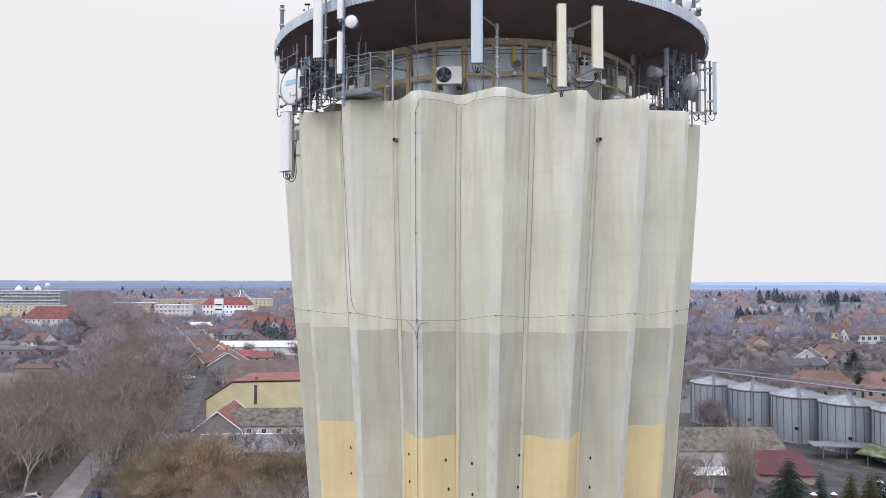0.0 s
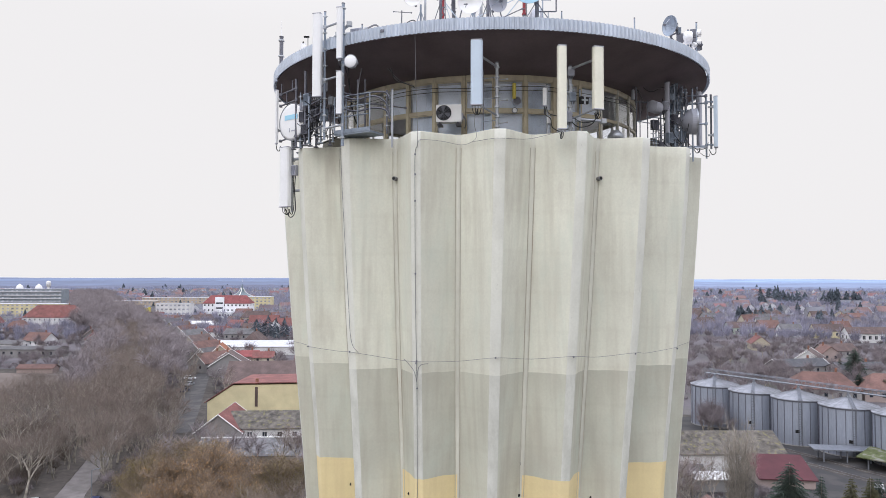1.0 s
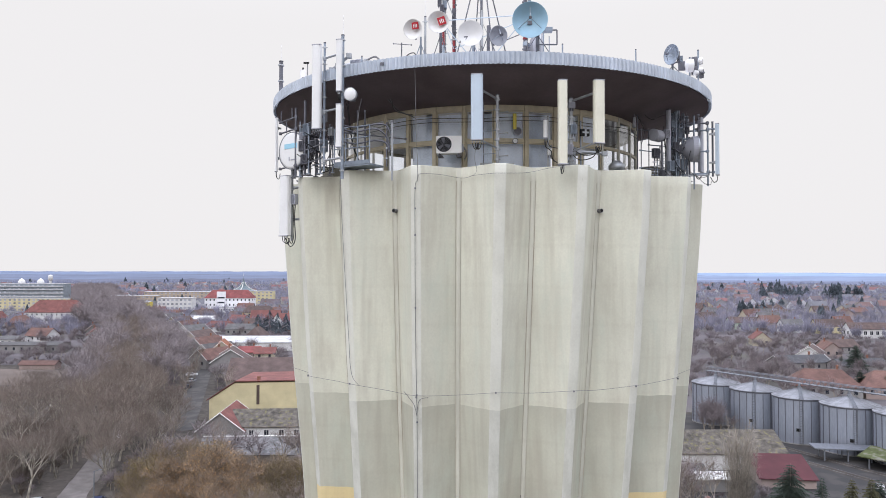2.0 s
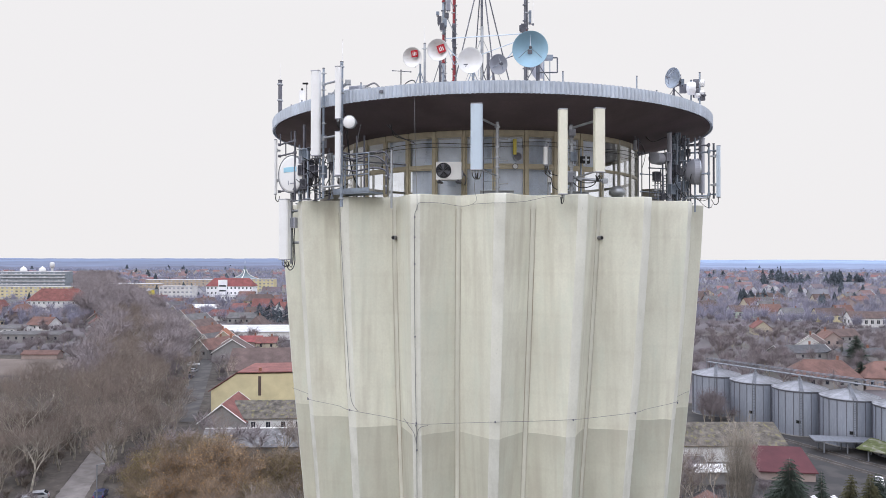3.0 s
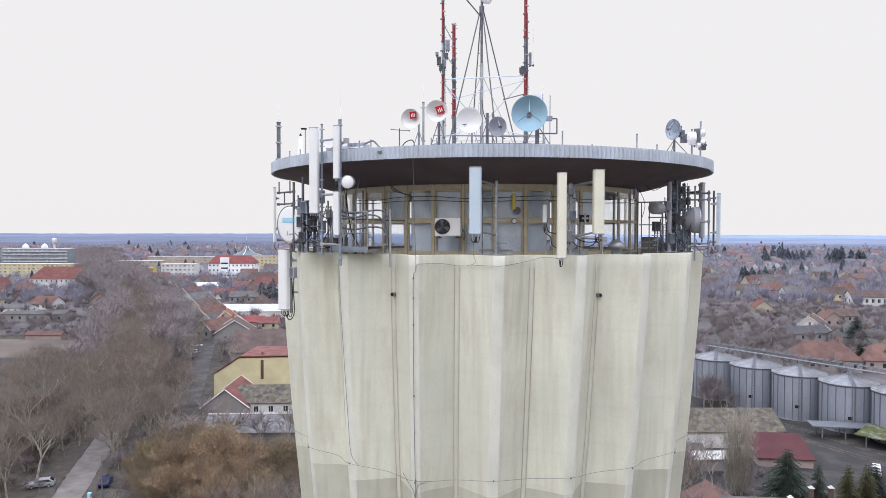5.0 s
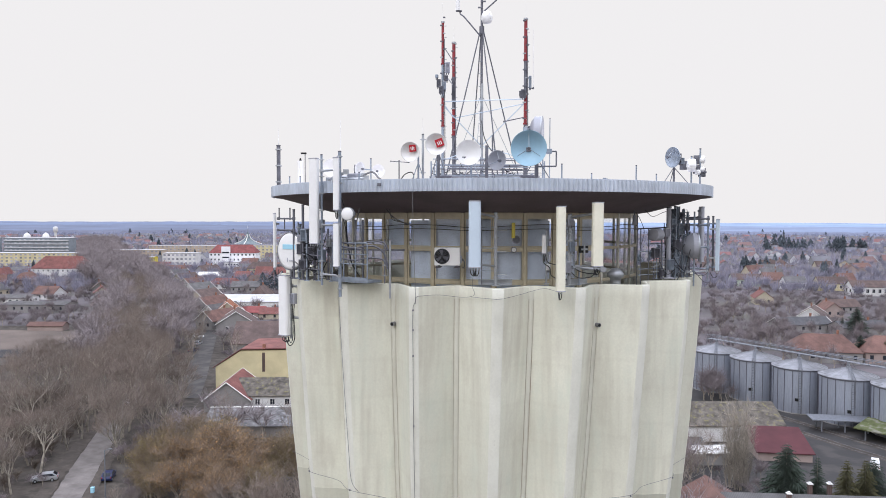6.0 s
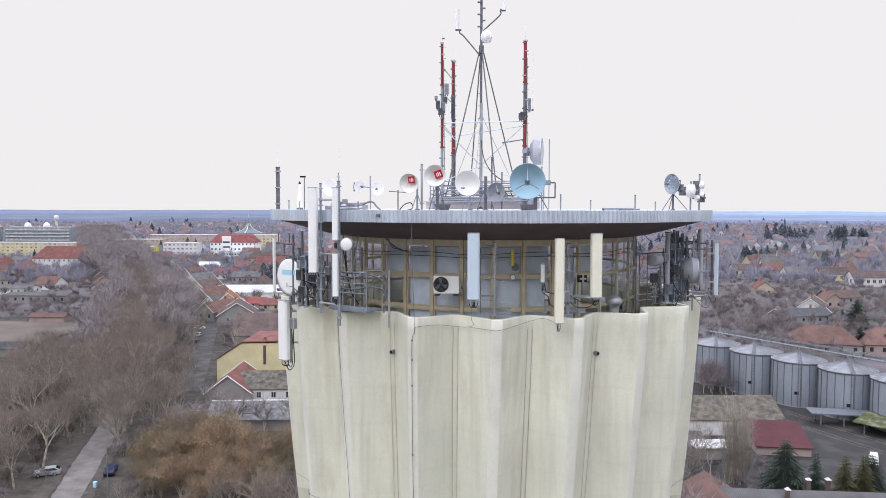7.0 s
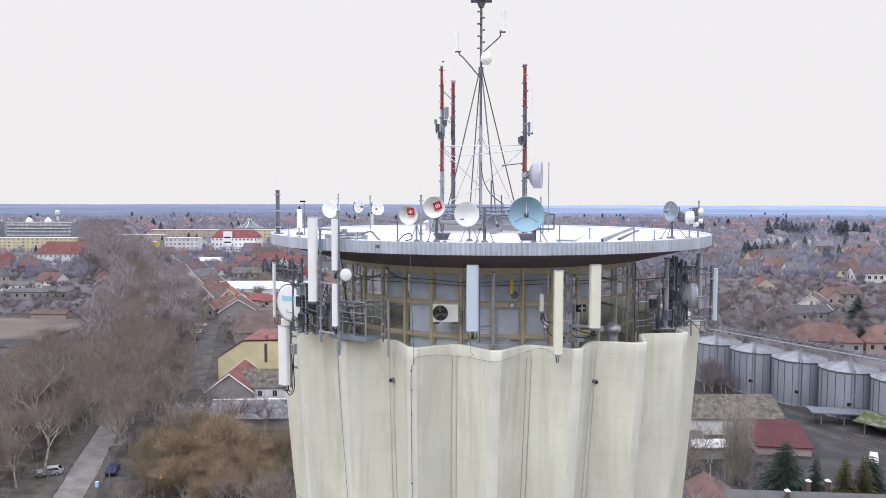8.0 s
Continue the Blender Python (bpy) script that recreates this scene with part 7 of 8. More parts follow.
# slim young trees between the road and the side street
for k, (x, y) in enumerate(((-66.5, 118), (-69, 127), (-71.5, 137), (-74, 146), (-63.5, 124), (-66, 134), (-62, 113), (-77, 160), (-79, 172), (-83.5, 186), (-74.5, 163), (-87, 200), (-91, 214), (-95, 228), (-100, 243), (-104, 256))):
    bare[k % 4].plant(x, y, k * 83, 0.62 + 0.06 * (k % 4))
SCRUBTWIG = material("dark_scrub_twigs", (0.125, 0.10, 0.082), 0.95, vary=0.25, scale=0.3, fine=6, bump=0, island=0.35)
scrub = []
for s in range(3):
    g = grow(820 + s, 6, 0.75, (5, 3), trunk=0.2)
    scrub.append(Kind("tangled bare scrub under taller trees", segs_mesh([q for q in g if q[4] < 2], "trunk", 3, BARK), twig_mesh(g, "crown", SCRUBTWIG, s, per=5, length=1.7, width=0.022, level=1), nominal=5))
rr = random.Random(82)
tangle = []
while len(tangle) < 240:
    x, y = rr.uniform(-122, -62), rr.uniform(76, 150)
    if x - on_road(y) < -6.2 and (x + 72.6) ** 2 + (y - 92.4) ** 2 > 16 and y > 76 - (x + 70) * 0.3:
        tangle.append((rr.choice(scrub), x, y, rr.random() * 360, 0.4 + 0.75 * rr.random()))
thicket("scrub", "tangled bare scrub under the street trees", tangle, "shrubs")
rr = random.Random(81)
shrubs = []
while len(shrubs) < 130:
    x, y = rr.uniform(-112, -14), rr.uniform(78, 150)
    if abs(x - on_road(y)) > 5.2 and not (-57 < x < -26 and y > 117) and (x + 62.6) ** 2 + (y - 94) ** 2 > 40:
        shrubs.append((rr.choice(near_tiny), x, y, rr.random() * 360, 0.12 + 0.22 * rr.random()))
while len(shrubs) < 200:
    x, y = rr.uniform(-66, -49), rr.uniform(80, 120)
    if x - on_road(y) > 4.0 and not (x < -56.5 and y < 102):
        shrubs.append((rr.choice(near_tiny), x, y, rr.random() * 360, 0.16 + 0.26 * rr.random()))
while len(shrubs) < 245:
    x, y = rr.uniform(33, 55), rr.uniform(85, 104)
    if (x - 44) ** 2 + (y - 106) ** 2 > 25:
        shrubs.append((rr.choice(near_tiny), x, y, rr.random() * 360, 0.12 + 0.2 * rr.random()))
thicket("undergrowth", "low bare shrubs and saplings under the taller trees", shrubs, "shrubs")
# the rusty and olive trees by the tower's foot
for x, y, s, kd in ((-41.5, 89, 0.90, rusty), (-37.5, 86, 0.82, rusty), (-45.5, 87.5, 0.74, rusty), (-41, 82, 0.7, rusty), (-49, 95.5, 0.84, olive), (-53.5, 90, 0.72, olive), (-51, 85, 0.62, olive), (-31, 88, 0.78, olive), (-27, 87, 0.76, olive), (-43, 98, 0.8, olive), (-22, 91, 0.8, olive), (-16, 93, 0.8, olive), (-33, 80, 0.6, olive), (-43.5, 78.5, 0.68, rusty), (-38.5, 76.5, 0.64, rusty), (-47.5, 80.5, 0.58, olive), (-36, 81, 0.66, rusty)):
    kd.plant(x, y, x * 17, s, "leafy trees below the tower")
for k in range(26):
    x, y = -58 + 50 * ((k * 0.618) % 1), 64 + 14 * ((k * 0.382) % 1)
    if x > -33:
        (pale + bare)[k % 6].plant(x, y, k * 77, 0.62 + 0.2 * ((k * 0.77) % 1), "bare trees below the tower")
for k, (x, y) in enumerate(((-47.5, 72.5), (-44.5, 70.5), (-41.5, 71.5), (-38.5, 69.5), (-50.5, 75), (-36, 71), (-53, 78))):
    pale[k % 2].plant(x, y, k * 59, 0.36 + 0.05 * (k % 3), "bare trees below the tower", 6)
for x, y, s in ((-47, 112, 0.8), (-41, 114, 0.72), (-36, 112, 0.8), (-51, 116, 0.8), (-33, 115, 0.75), (-55, 124, 0.72), (-27, 108, 0.7), (-72, 196, 0.8), (-82, 215, 0.8), (-54, 108, 0.75), (-50, 104, 0.7), (-31, 110, 0.7)):
    (bare + low)[int(-x) % 7].plant(x, y, x * 29, s, "yard trees")
# by the silos
for k, (x, y, size) in enumerate(((44.8, 92, 0.98), (46.4, 93.4, 0.88), (43.6, 93.2, 0.84), (45.4, 95, 0.9))):
    poplar.plant(x, y, k * 63 + 20, size, "yard trees")
for k, (x, y, size) in enumerate(((38.2, 97, 0.72), (40.4, 100, 0.64), (36.2, 103, 0.7), (41.2, 95, 0.5), (34.6, 99, 0.66))):
    bare[k % 4].plant(x, y, k * 51, size, "yard trees", 4)
for x, y, s in ((33, 84, 0.7), (35, 78, 0.66), (30, 70, 0.7), (33, 66, 0.55), (37, 92, 0.75), (33, 88, 0.8), (36.5, 98, 0.7), (31, 96, 0.85), (29.5, 78, 0.7), (38.5, 90, 0.55)):
    (low + pale)[int(x) % 5].plant(x, y, x * 37, s, "yard trees")
for k, (x, y, s) in enumerate(((61.5, 158, 0.72), (59.5, 155.5, 0.7), (63.2, 154.5, 0.62), (60.4, 151.5, 0.6), (65.4, 152, 0.42), (62.2, 156.4, 0.66), (60.6, 153.4, 0.68), (58.6, 152.6, 0.55), (62.6, 151.8, 0.48))):
    near_tiny[k % 4].plant(x, y, k * 71, s * 1.1, "yard trees")
for x, y, s, k in ((49, 84, 0.87, 0), (53, 82.5, 0.74, 1), (61.4, 82.5, 0.72, 0), (150.5, 257, 0.95, 0), (126, 208, 0.68, 0), (146, 259, 0.6, 1)):
    firs[k].plant(x, y, x * 41, s, "conifers")
for x, y, s in ((56.1, 80, 0.93), (58.6, 79.5, 0.95), (131, 203, 0.7)):
    thuja.plant(x, y, x * 43, s, "conifers")

# ---------------------------------------------------------------- houses near the street
def firewall_house():
    h = thing("house", pose(0, 0, 0), "pale yellow plastered house with a blank end wall and red roof", "house", "houses of the town")
    prof = [(-66, 0), (-66, 6.0), (-59.4, 10.35), (-40, 10.8), (-40, 0)]
    b = bmesh.new()
    f, r = [[b.verts.new((x, yy, z)) for x, z in prof] for yy in (160, 176)]
    for k in range(5):
        b.faces.new((f[k], f[(k + 1) % 5], r[(k + 1) % 5], r[k]))
    b.faces.new(f)
    b.faces.new(r[::-1])
    part("wall", fix(b), P_YELLOW, h)
    b = bmesh.new()
    for (x0, z0), (x1, z1) in (((-66.7, 5.7), (-59.2, 10.65)), ((-59.2, 10.65), (-39.7, 11.1))):
        q = []
        for yy in (159.7, 176.4):
            q += [(x0, yy, z0 + 0.05), (x1, yy, z1 + 0.05), (x1, yy, z1 + 0.25), (x0, yy, z0 + 0.25)]
        vs = [b.verts.new(v) for v in q]
        for fc in ((0, 1, 2, 3), (4, 5, 6, 7), (0, 1, 5, 4), (1, 2, 6, 5), (2, 3, 7, 6), (3, 0, 4, 7)):
            b.faces.new([vs[i] for i in fc])
    part("roof", fix(b), R_RED, h)
    part("slot", box(bmesh.new(), (-53.3, 159.98, 7.4), (0.75, 0.12, 5.0)), R_BROWN, h, "dark narrow slot in the wall")
    part("chimney", box(bmesh.new(), (-53.4, 161, 11.2), (0.7, 0.7, 1.6)), BRICK, h)
    lower = part("annex", box(bmesh.new(), (-35, 166, 3.6), (12, 12, 7.2)), P_YELLOW, h)
    return h


firewall_house()
house(-43, 147, 5, 24, 13, 3.6, 6.4, P_WHITE, R_MOSS, "long low house with a mossy grey roof", chimney=False, windows=1, frames=True)
house(-56.5, 146, 94, 16, 10.5, 3.0, 7.0, P_GREY, R_RED, "grey gabled house with a dull red roof and white verge", chimney=False, windows=0, trim=TRIMWHITE)
h = house(-41, 125, 4, 27, 13, 2.6, 4.7, P_GREY, R_WEATHER, "long low shed with a weathered grey roof", chimney=False, windows=0)
part("ridge_cap", box(bmesh.new(), (0, 0, 4.75), (27.8, 0.45, 0.16)), TRIMWHITE, h, "pale ridge cap")
house(-64, 222, 6, 30, 20, 3.6, 9.6, P_GREY, R_BROWN, "large house with a wide brown tiled roof", chimney=True, windows=0)
house(-92, 262, 104, 16, 15, 3.8, 8.6, P_GREY, R_BROWN, "grey gabled house with pale verge boards and brown roof", windows=-1, rows=1, trim=TRIMWHITE, frames=True)
house(-104, 288, 104, 15, 12, 4.2, 9.2, P_CREAM, R_ORANGE, "gabled house with a bright orange tiled roof", windows=0, trim=TRIMWHITE)
house(-97, 302, 5, 11, 8, 2.8, 5.0, P_ROSE, R_BRIGHT, "small rose house with a red roof", windows=1)
house(-88, 298, 8, 9, 8, 2.8, 5.0, P_CREAM, R_RED, "small cream house with a red roof", windows=1)
house(-105, 345, 4, 50, 36, 4.2, 5.2, P_WHITE, METALROOF, "wide low hall with a pale metal roof", chimney=False, windows=0, category="hall")
for i, (x, y) in enumerate(((-118, 292), (-133, 322), (-149, 358), (-166, 396), (-183, 432), (-202, 470), (-221, 506), (-112, 270))):
    house(x + 10, y, 64 + (i * 13) % 9, 17, 9, 4, 7.6, (P_WHITE, P_GREY, P_CREAM)[i % 3], (R_GREY, R_RUST, R_BROWN)[i % 3], "street house with a pale gable and weathered roof", windows=1, trim=TRIMWHITE)
for i, (x, y) in enumerate(((-159, 284), (-166, 301), (-177, 321), (-192, 350), (-206, 380), (-222, 410), (-238, 440))):
    house(x, y, 112 + (i * 17) % 9, 13, 8.5, 3.2, 6.6, (P_GREY, P_CREAM, P_GREY)[i % 3], (R_BROWN, R_GREY, R_BROWN, R_GREY, R_RED, R_BROWN, R_GREY)[i], "street house with a dull plastered gable", windows=1)
house(-168, 260, 2, 14, 5, 2.2, 3.4, P_ROSE, R_RUST, "long low shed with a red tiled roof", chimney=False, windows=0)
house(-143, 193, 6, 12, 6, 2.6, 4.2, P_GREY, R_TAR, "low shed with a dark tarred roof beside the bare plot", chimney=False, windows=0)
house(-205, 318, 0, 30, 12, 4, 5, P_GREY, R_GREY, "low workshop with a grey sheet roof", chimney=False, windows=1, category="workshop")
house(-240, 350, 3, 24, 12, 3.5, 4.8, P_WHITE, R_GREY, "low workshop with a dull grey roof", chimney=False, windows=1, category="workshop")
# yards and sheds by the silos
house(48.5, 125, 2, 30, 13, 3.6, 6.7, P_WHITE, R_MOSS, "long old house with a mossy tiled roof", chimney=False, windows=0)
house(59.6, 115.6, -6, 9.6, 18, 1.9, 4.2, P_ROSE, R_MAROON, "shed with a wide dull red roof", chimney=False, windows=0)
house(44, 106, 3, 6, 4, 2.6, 3.3, P_GREY, TRIMWHITE, "small shed covered by a white sheet", chimney=False, windows=0)
house(38, 110, 0, 12, 6, 2.4, 3.6, P_GREY, R_GREY, "low grey shed in a yard", chimney=False, windows=0)
h = house(47, 74, -3, 22, 12, 3.6, 6.2, P_CREAM, R_GREY, "house with a grey corrugated roof and brick chimneys", chimney=False, windows=0)
for x, y, z in ((-2.5, -1.5, 6.0), (1.5, 1.5, 6.4), (4.2, 1.5, 6.5)):
    c = part("chimney", box(bmesh.new(), (x, y, z), (0.55, 0.55, 1.5)), R_BROWN, h)
    part("cap", box(box(bmesh.new(), (x, y, z + 0.8), (0.72, 0.72, 0.1)), (x, y, z + 0.93), (0.34, 0.34, 0.22)), P_WHITE, c)
house(34.5, 72, 84, 16, 10, 3.6, 6.6, P_CREAM, R_RUST, "cream house with a rusty tiled roof", chimney=False, windows=0)
house(114, 208, -14, 20, 13, 4, 8.4, P_GREY, R_RUST, "house with a broad rusty hipped roof", hip=4.5, windows=1)
house(134, 206, -10, 18, 13, 4, 8.2, P_ROSE, R_RUST, "house with a broad rusty hipped roof", hip=4.5, windows=1)
house(150, 214, 70, 18, 12, 4, 8, P_WHITE, R_BROWN, "white house with a brown gabled roof", windows=1)
house(134, 268, 12, 22, 9, 3.6, 6, P_GREY, R_SLATE, "long grey house with a slate roof", windows=1, trim=TRIMWHITE)
house(154, 262, 10, 20, 9, 3.4, 5.4, P_GREY, R_SLATE, "long grey house with a slate roof", windows=0)
house(150, 292, 60, 16, 10, 4, 7.4, P_WHITE, R_BROWN, "white gabled house with a brown roof", windows=1, trim=TRIMWHITE)
house(158, 366, 78, 14, 9, 3.8, 7.4, P_CREAM, R_RED, "cream gabled house with a red roof", windows=1)
PGREEN = material("plaster_pale_green", (0.46, 0.52, 0.44), 0.9, vary=0.08, scale=0.3, fine=4, bump=0.02)
house(190, 474, 0, 20, 10, 4.6, 8.2, PGREEN, R_BROWN, "pale green house with a brown tiled roof", windows=1, wscale=1.4)
house(205, 468, 2, 13, 11, 5.2, 9.6, P_ROSE, R_RUST, "rose house with a rusty roof", windows=1)
house(211, 449, 2, 13.5, 9, 5.0, 8.4, P_WHITE, R_GREY, "white house with a grey roof", windows=1, frames=True, wscale=1.4)
house(232, 443, 0, 19, 10, 4.8, 8.8, P_YELLOW, R_BROWN, "ochre house with a brown tiled roof", windows=1, frames=True, wscale=1.4)
house(251, 411, -2, 48, 10, 5.6, 9.0, P_WHITE, R_BROWN, "long white house with arched windows and brown roof", windows=1, frames=True, wscale=1.6)
house(180, 330, 12, 18, 8, 3.5, 6.5, P_GREY, R_BROWN, "grey farmhouse with a brown roof", windows=1)
house(170, 318, 80, 14, 8, 3.5, 6.8, P_ROSE, R_RUST, "rose farmhouse with a rusty roof", windows=1)
house(69, 240, 70, 16, 10, 5.5, 10.5, P_WHITE, R_BRIGHT, "white gabled house with a bright red roof", windows=1, trim=TRIMWHITE)

# ---------------------------------------------------------------- silo yard
gantry = thing("conveyor_gantry", pose(0, 0, 0), "long grey steel conveyor gantry running over the silos", "conveyor")
A0, A1 = Vector((65.0, 169.0, 13.0)), Vector((105.0, 104.0, 13.4))
n = 44
axis = (A1 - A0).normalized()
sidev = Vector((axis.y, -axis.x, 0)).normalized() * 0.75
for s in (-1, 1):
    for dz in (0, 1.0):
        part("chord", tube(bmesh.new(), A0 + sidev * s + Vector((0, 0, dz)), A1 + sidev * s + Vector((0, 0, dz)), 0.07, 5), GALV_DARK, gantry)
for k in range(n + 1):
    p = A0.lerp(A1, k / n)
    b = bmesh.new()
    for s in (-1, 1):
        tube(b, p + sidev * s, p + sidev * s + Vector((0, 0, 1.0)), 0.055, 4)
        if k < n:
            q = A0.lerp(A1, (k + 1) / n)
            tube(b, p + sidev * s, q + sidev * s + Vector((0, 0, 1.0)), 0.04, 4)
    tube(b, p + sidev, p - sidev, 0.055, 4)
    part("bracing", b, GALV_DARK, gantry)
b = bmesh.new()
wq = [A0 + sidev * 0.8, A0 - sidev * 0.8, A1 - sidev * 0.8, A1 + sidev * 0.8]
vs = [b.verts.new(v + Vector((0, 0, 0.05))) for v in wq]
b.faces.new(vs)
vs2 = [b.verts.new(v - Vector((0, 0, 0.12))) for v in wq]
b.faces.new(vs2[::-1])
for i in range(4):
    b.faces.new((vs[i], vs2[i], vs2[(i + 1) % 4], vs[(i + 1) % 4]))
part("walkway", fix(b), GALV_DARK, gantry)
for x, y in SILOS:
    part("spout", tube(bmesh.new(), (x, y, 12.3), (x, y, 13.1), 0.3, 10), GALV_DARK, gantry)
    b = bmesh.new()
    for s in (-1, 1):
        for e in (-0.9, 0.9):
            tube(b, (x + e * 1.6 * axis.x + sidev.x * s * 1.4, y + e * 1.6 * axis.y + sidev.y * s * 1.4, 11.45), Vector((x + e * 0.5 * axis.x, y + e * 0.5 * axis.y, 13.05)) + sidev * s * 0.9, 0.07, 5)
    part("trestle", b, GALV_DARK, gantry)
for f in (0.0, 1.0):
    p = A0.lerp(A1, f)
    for s in (-1, 1):
        part("leg", tube(bmesh.new(), (p.x + sidev.x * s, p.y + sidev.y * s, 0), p + sidev * s, 0.1, 6), GALV_DARK, gantry)


def shelter(m, L, W, z0, z1, mat, label):
    s = thing("shelter", m, label, "shelter", "shelters in the silo yard")
    b = bmesh.new()
    vs = [b.verts.new(v) for v in ((-L / 2, -W / 2, z0), (L / 2, -W / 2, z0), (L / 2, W / 2, z1), (-L / 2, W / 2, z1))]
    ws = [b.verts.new(v.co + Vector((0, 0, 0.22))) for v in vs]
    b.faces.new(vs[::-1])
    b.faces.new(ws)
    for i in range(4):
        b.faces.new((vs[i], vs[(i + 1) % 4], ws[(i + 1) % 4], ws[i]))
    part("roof", fix(b), mat, s)
    for sx in (-0.35, 0, 0.35):
        for sy, z in ((-0.4, z0 + (z1 - z0) * 0.1), (0.4, z0 + (z1 - z0) * 0.9)):
            part("post", box(bmesh.new(), (sx * L, sy * W, z / 2), (0.24, 0.24, z)), GALV_DARK, s)
    return s


shelter(pose(79.5, 127.5, 0, 0, 0, -8), 13, 4.5, 2.5, 2.6, GALV_DARK, "open shelter with a flat grey roof on posts")
MOSSROOF = material("mossy_green_roof", (0.095, 0.11, 0.04), 0.95, vary=0.3, scale=0.5, fine=4, bump=0.03, extra=patches((0.20, 0.19, 0.17), 0.5, 0.5, 0.6, 0.8))
shelter(pose(86.0, 118.5, 0, 0, 0, -50), 14, 7, 2.2, 3.2, MOSSROOF, "open shelter with a mossy green roof on posts")

# ---------------------------------------------------------------- cars
TYRE = material("black_tyre_rubber", (0.02, 0.02, 0.02), 0.8, vary=0.1, bump=0)
LAMP = material("clear_headlight", (0.6, 0.6, 0.6), 0.2, vary=0.05, bump=0)
TAIL = material("red_tail_light", (0.35, 0.02, 0.02), 0.3, vary=0.05, bump=0)


def car(m, paint, label, van=False):
    c = thing("car" if not van else "van", m, label, "car" if not van else "van", "parked vehicles")
    W = 0.86
    prof = [(-2.1, 0.35), (2.05, 0.35), (2.15, 0.6), (2.0, 0.82), (1.05, 0.95), (0.35, 1.42), (-1.35, 1.45), (-2.0, 1.0), (-2.15, 0.7)] if not van else \
           [(-2.5, 0.4), (2.4, 0.4), (2.5, 0.75), (2.3, 1.1), (1.6, 1.35), (1.1, 2.05), (-2.4, 2.1), (-2.5, 1.2)]
    b = bmesh.new()
    k = len(prof)
    rows = []
    for y, inset in ((-W, 0.10), (-W + 0.08, 0.0), (W - 0.08, 0.0), (W, 0.10)):
        rows.append([b.verts.new((x * (1 - 0.015 * (inset > 0)), y * (0.84 if z > 1.1 else 1.0), z - (0.03 if inset else 0))) for x, z in prof])
    for p, q in zip(rows, rows[1:]):
        for i in range(k):
            b.faces.new((p[i], p[(i + 1) % k], q[(i + 1) % k], q[i]))
    b.faces.new(rows[0][::-1])
    b.faces.new(rows[-1])
    part("body", fix(b), paint, c)
    if not van:
        for s in (-1, 1):
            b = bmesh.new()
            vs = [b.verts.new((x, s * y, z)) for x, y, z in ((0.95, 0.845, 0.99), (0.36, 0.745, 1.36), (-1.25, 0.745, 1.38), (-1.75, 0.84, 1.02))]
            ws = [b.verts.new(v.co + Vector((0, s * 0.02, 0))) for v in vs]
            b.faces.new(ws)
            for i in range(4):
                b.faces.new((vs[i], vs[(i + 1) % 4], ws[(i + 1) % 4], ws[i]))
            part("side_window", fix(b), WINDOW, c)
        for (x0, z0), (x1, z1) in (((1.06, 0.97), (0.38, 1.43)), ((-1.42, 1.43), (-1.99, 1.03))):
            b = bmesh.new()
            vs = [b.verts.new(v) for v in ((x0, -0.66, z0 + 0.02), (x0, 0.66, z0 + 0.02), (x1, 0.6, z1 + 0.02), (x1, -0.6, z1 + 0.02))]
            b.faces.new(vs)
            bmesh.ops.solidify(b, geom=b.faces[:], thickness=0.02)
            part("windscreen", fix(b), WINDOW, c)
    wheel = None
    for x in (-1.3, 1.3):
        for s in (-1, 1):
            w = part("wheel", tube(bmesh.new(), (x, s * 0.66, 0.31), (x, s * 0.88, 0.31), 0.31, 18), TYRE, c)
            part("rim", tube(bmesh.new(), (x, s * 0.87, 0.31), (x, s * 0.895, 0.31), 0.19, 12), GALV, w)
    f = 2.5 if van else 2.12
    for s in (-1, 1):
        part("headlight", box(bmesh.new(), (f - 0.06, s * 0.62, 0.68), (0.14, 0.3, 0.14), bevel=0.02), LAMP, c)
        part("tail_light", box(bmesh.new(), (-f + 0.04, s * 0.7, 0.85), (0.12, 0.16, 0.22), bevel=0.02), TAIL, c)
    return c


SILVER = material("silver_car_paint", (0.42, 0.43, 0.45), 0.3, 0.5, vary=0.04, bump=0)
NAVY = material("dark_blue_car_paint", (0.02, 0.03, 0.09), 0.3, 0.2, vary=0.04, bump=0)
WHITECAR = material("white_car_paint", (0.75, 0.75, 0.76), 0.3, vary=0.03, bump=0)
car(pose(-72.6, 92.4, 0, 0, 0, 200), SILVER, "silver hatchback parked beside the road")
car(pose(-62.2, 93.9, 0, 0, 0, 105), NAVY, "dark blue car parked beside the road")
car(pose(73.4, 103.6, 0, 0, 0, 64) @ Matrix.Scale(0.84, 4), WHITECAR, "white van parked in the dark yard", True)
car(pose(-81, 143.5, 0, 0, 0, 100), WHITECAR, "white van standing on the road under trees", True)
car(pose(-101, 243, 0, 0, 0, 5), WHITECAR, "white car parked along the side street")
car(pose(-92, 214, 0, 0, 0, 85), NAVY, "dark car parked along the side street")
car(pose(-95.5, 228, 0, 0, 0, 88), SILVER, "silver car parked along the side street")
lp = thing("street_lamp", pose(-55.4, 79.0, 0), "slim dark grey street lamp post beside the road", "street lamp")
part("post", tube(bmesh.new(), (0, 0, 0), (0, 0, 9.8), 0.11, 10, 0.07), GALV_DARK, lp)
part("arm", tube(bmesh.new(), (-0.1, 0, 9.7), (0.7, 0.1, 9.95), 0.04, 6), GALV_DARK, lp)
part("lamp_head", box(bmesh.new(), (0.85, 0.1, 9.97), (0.5, 0.2, 0.12), bevel=0.03), GALV_DARK, lp)
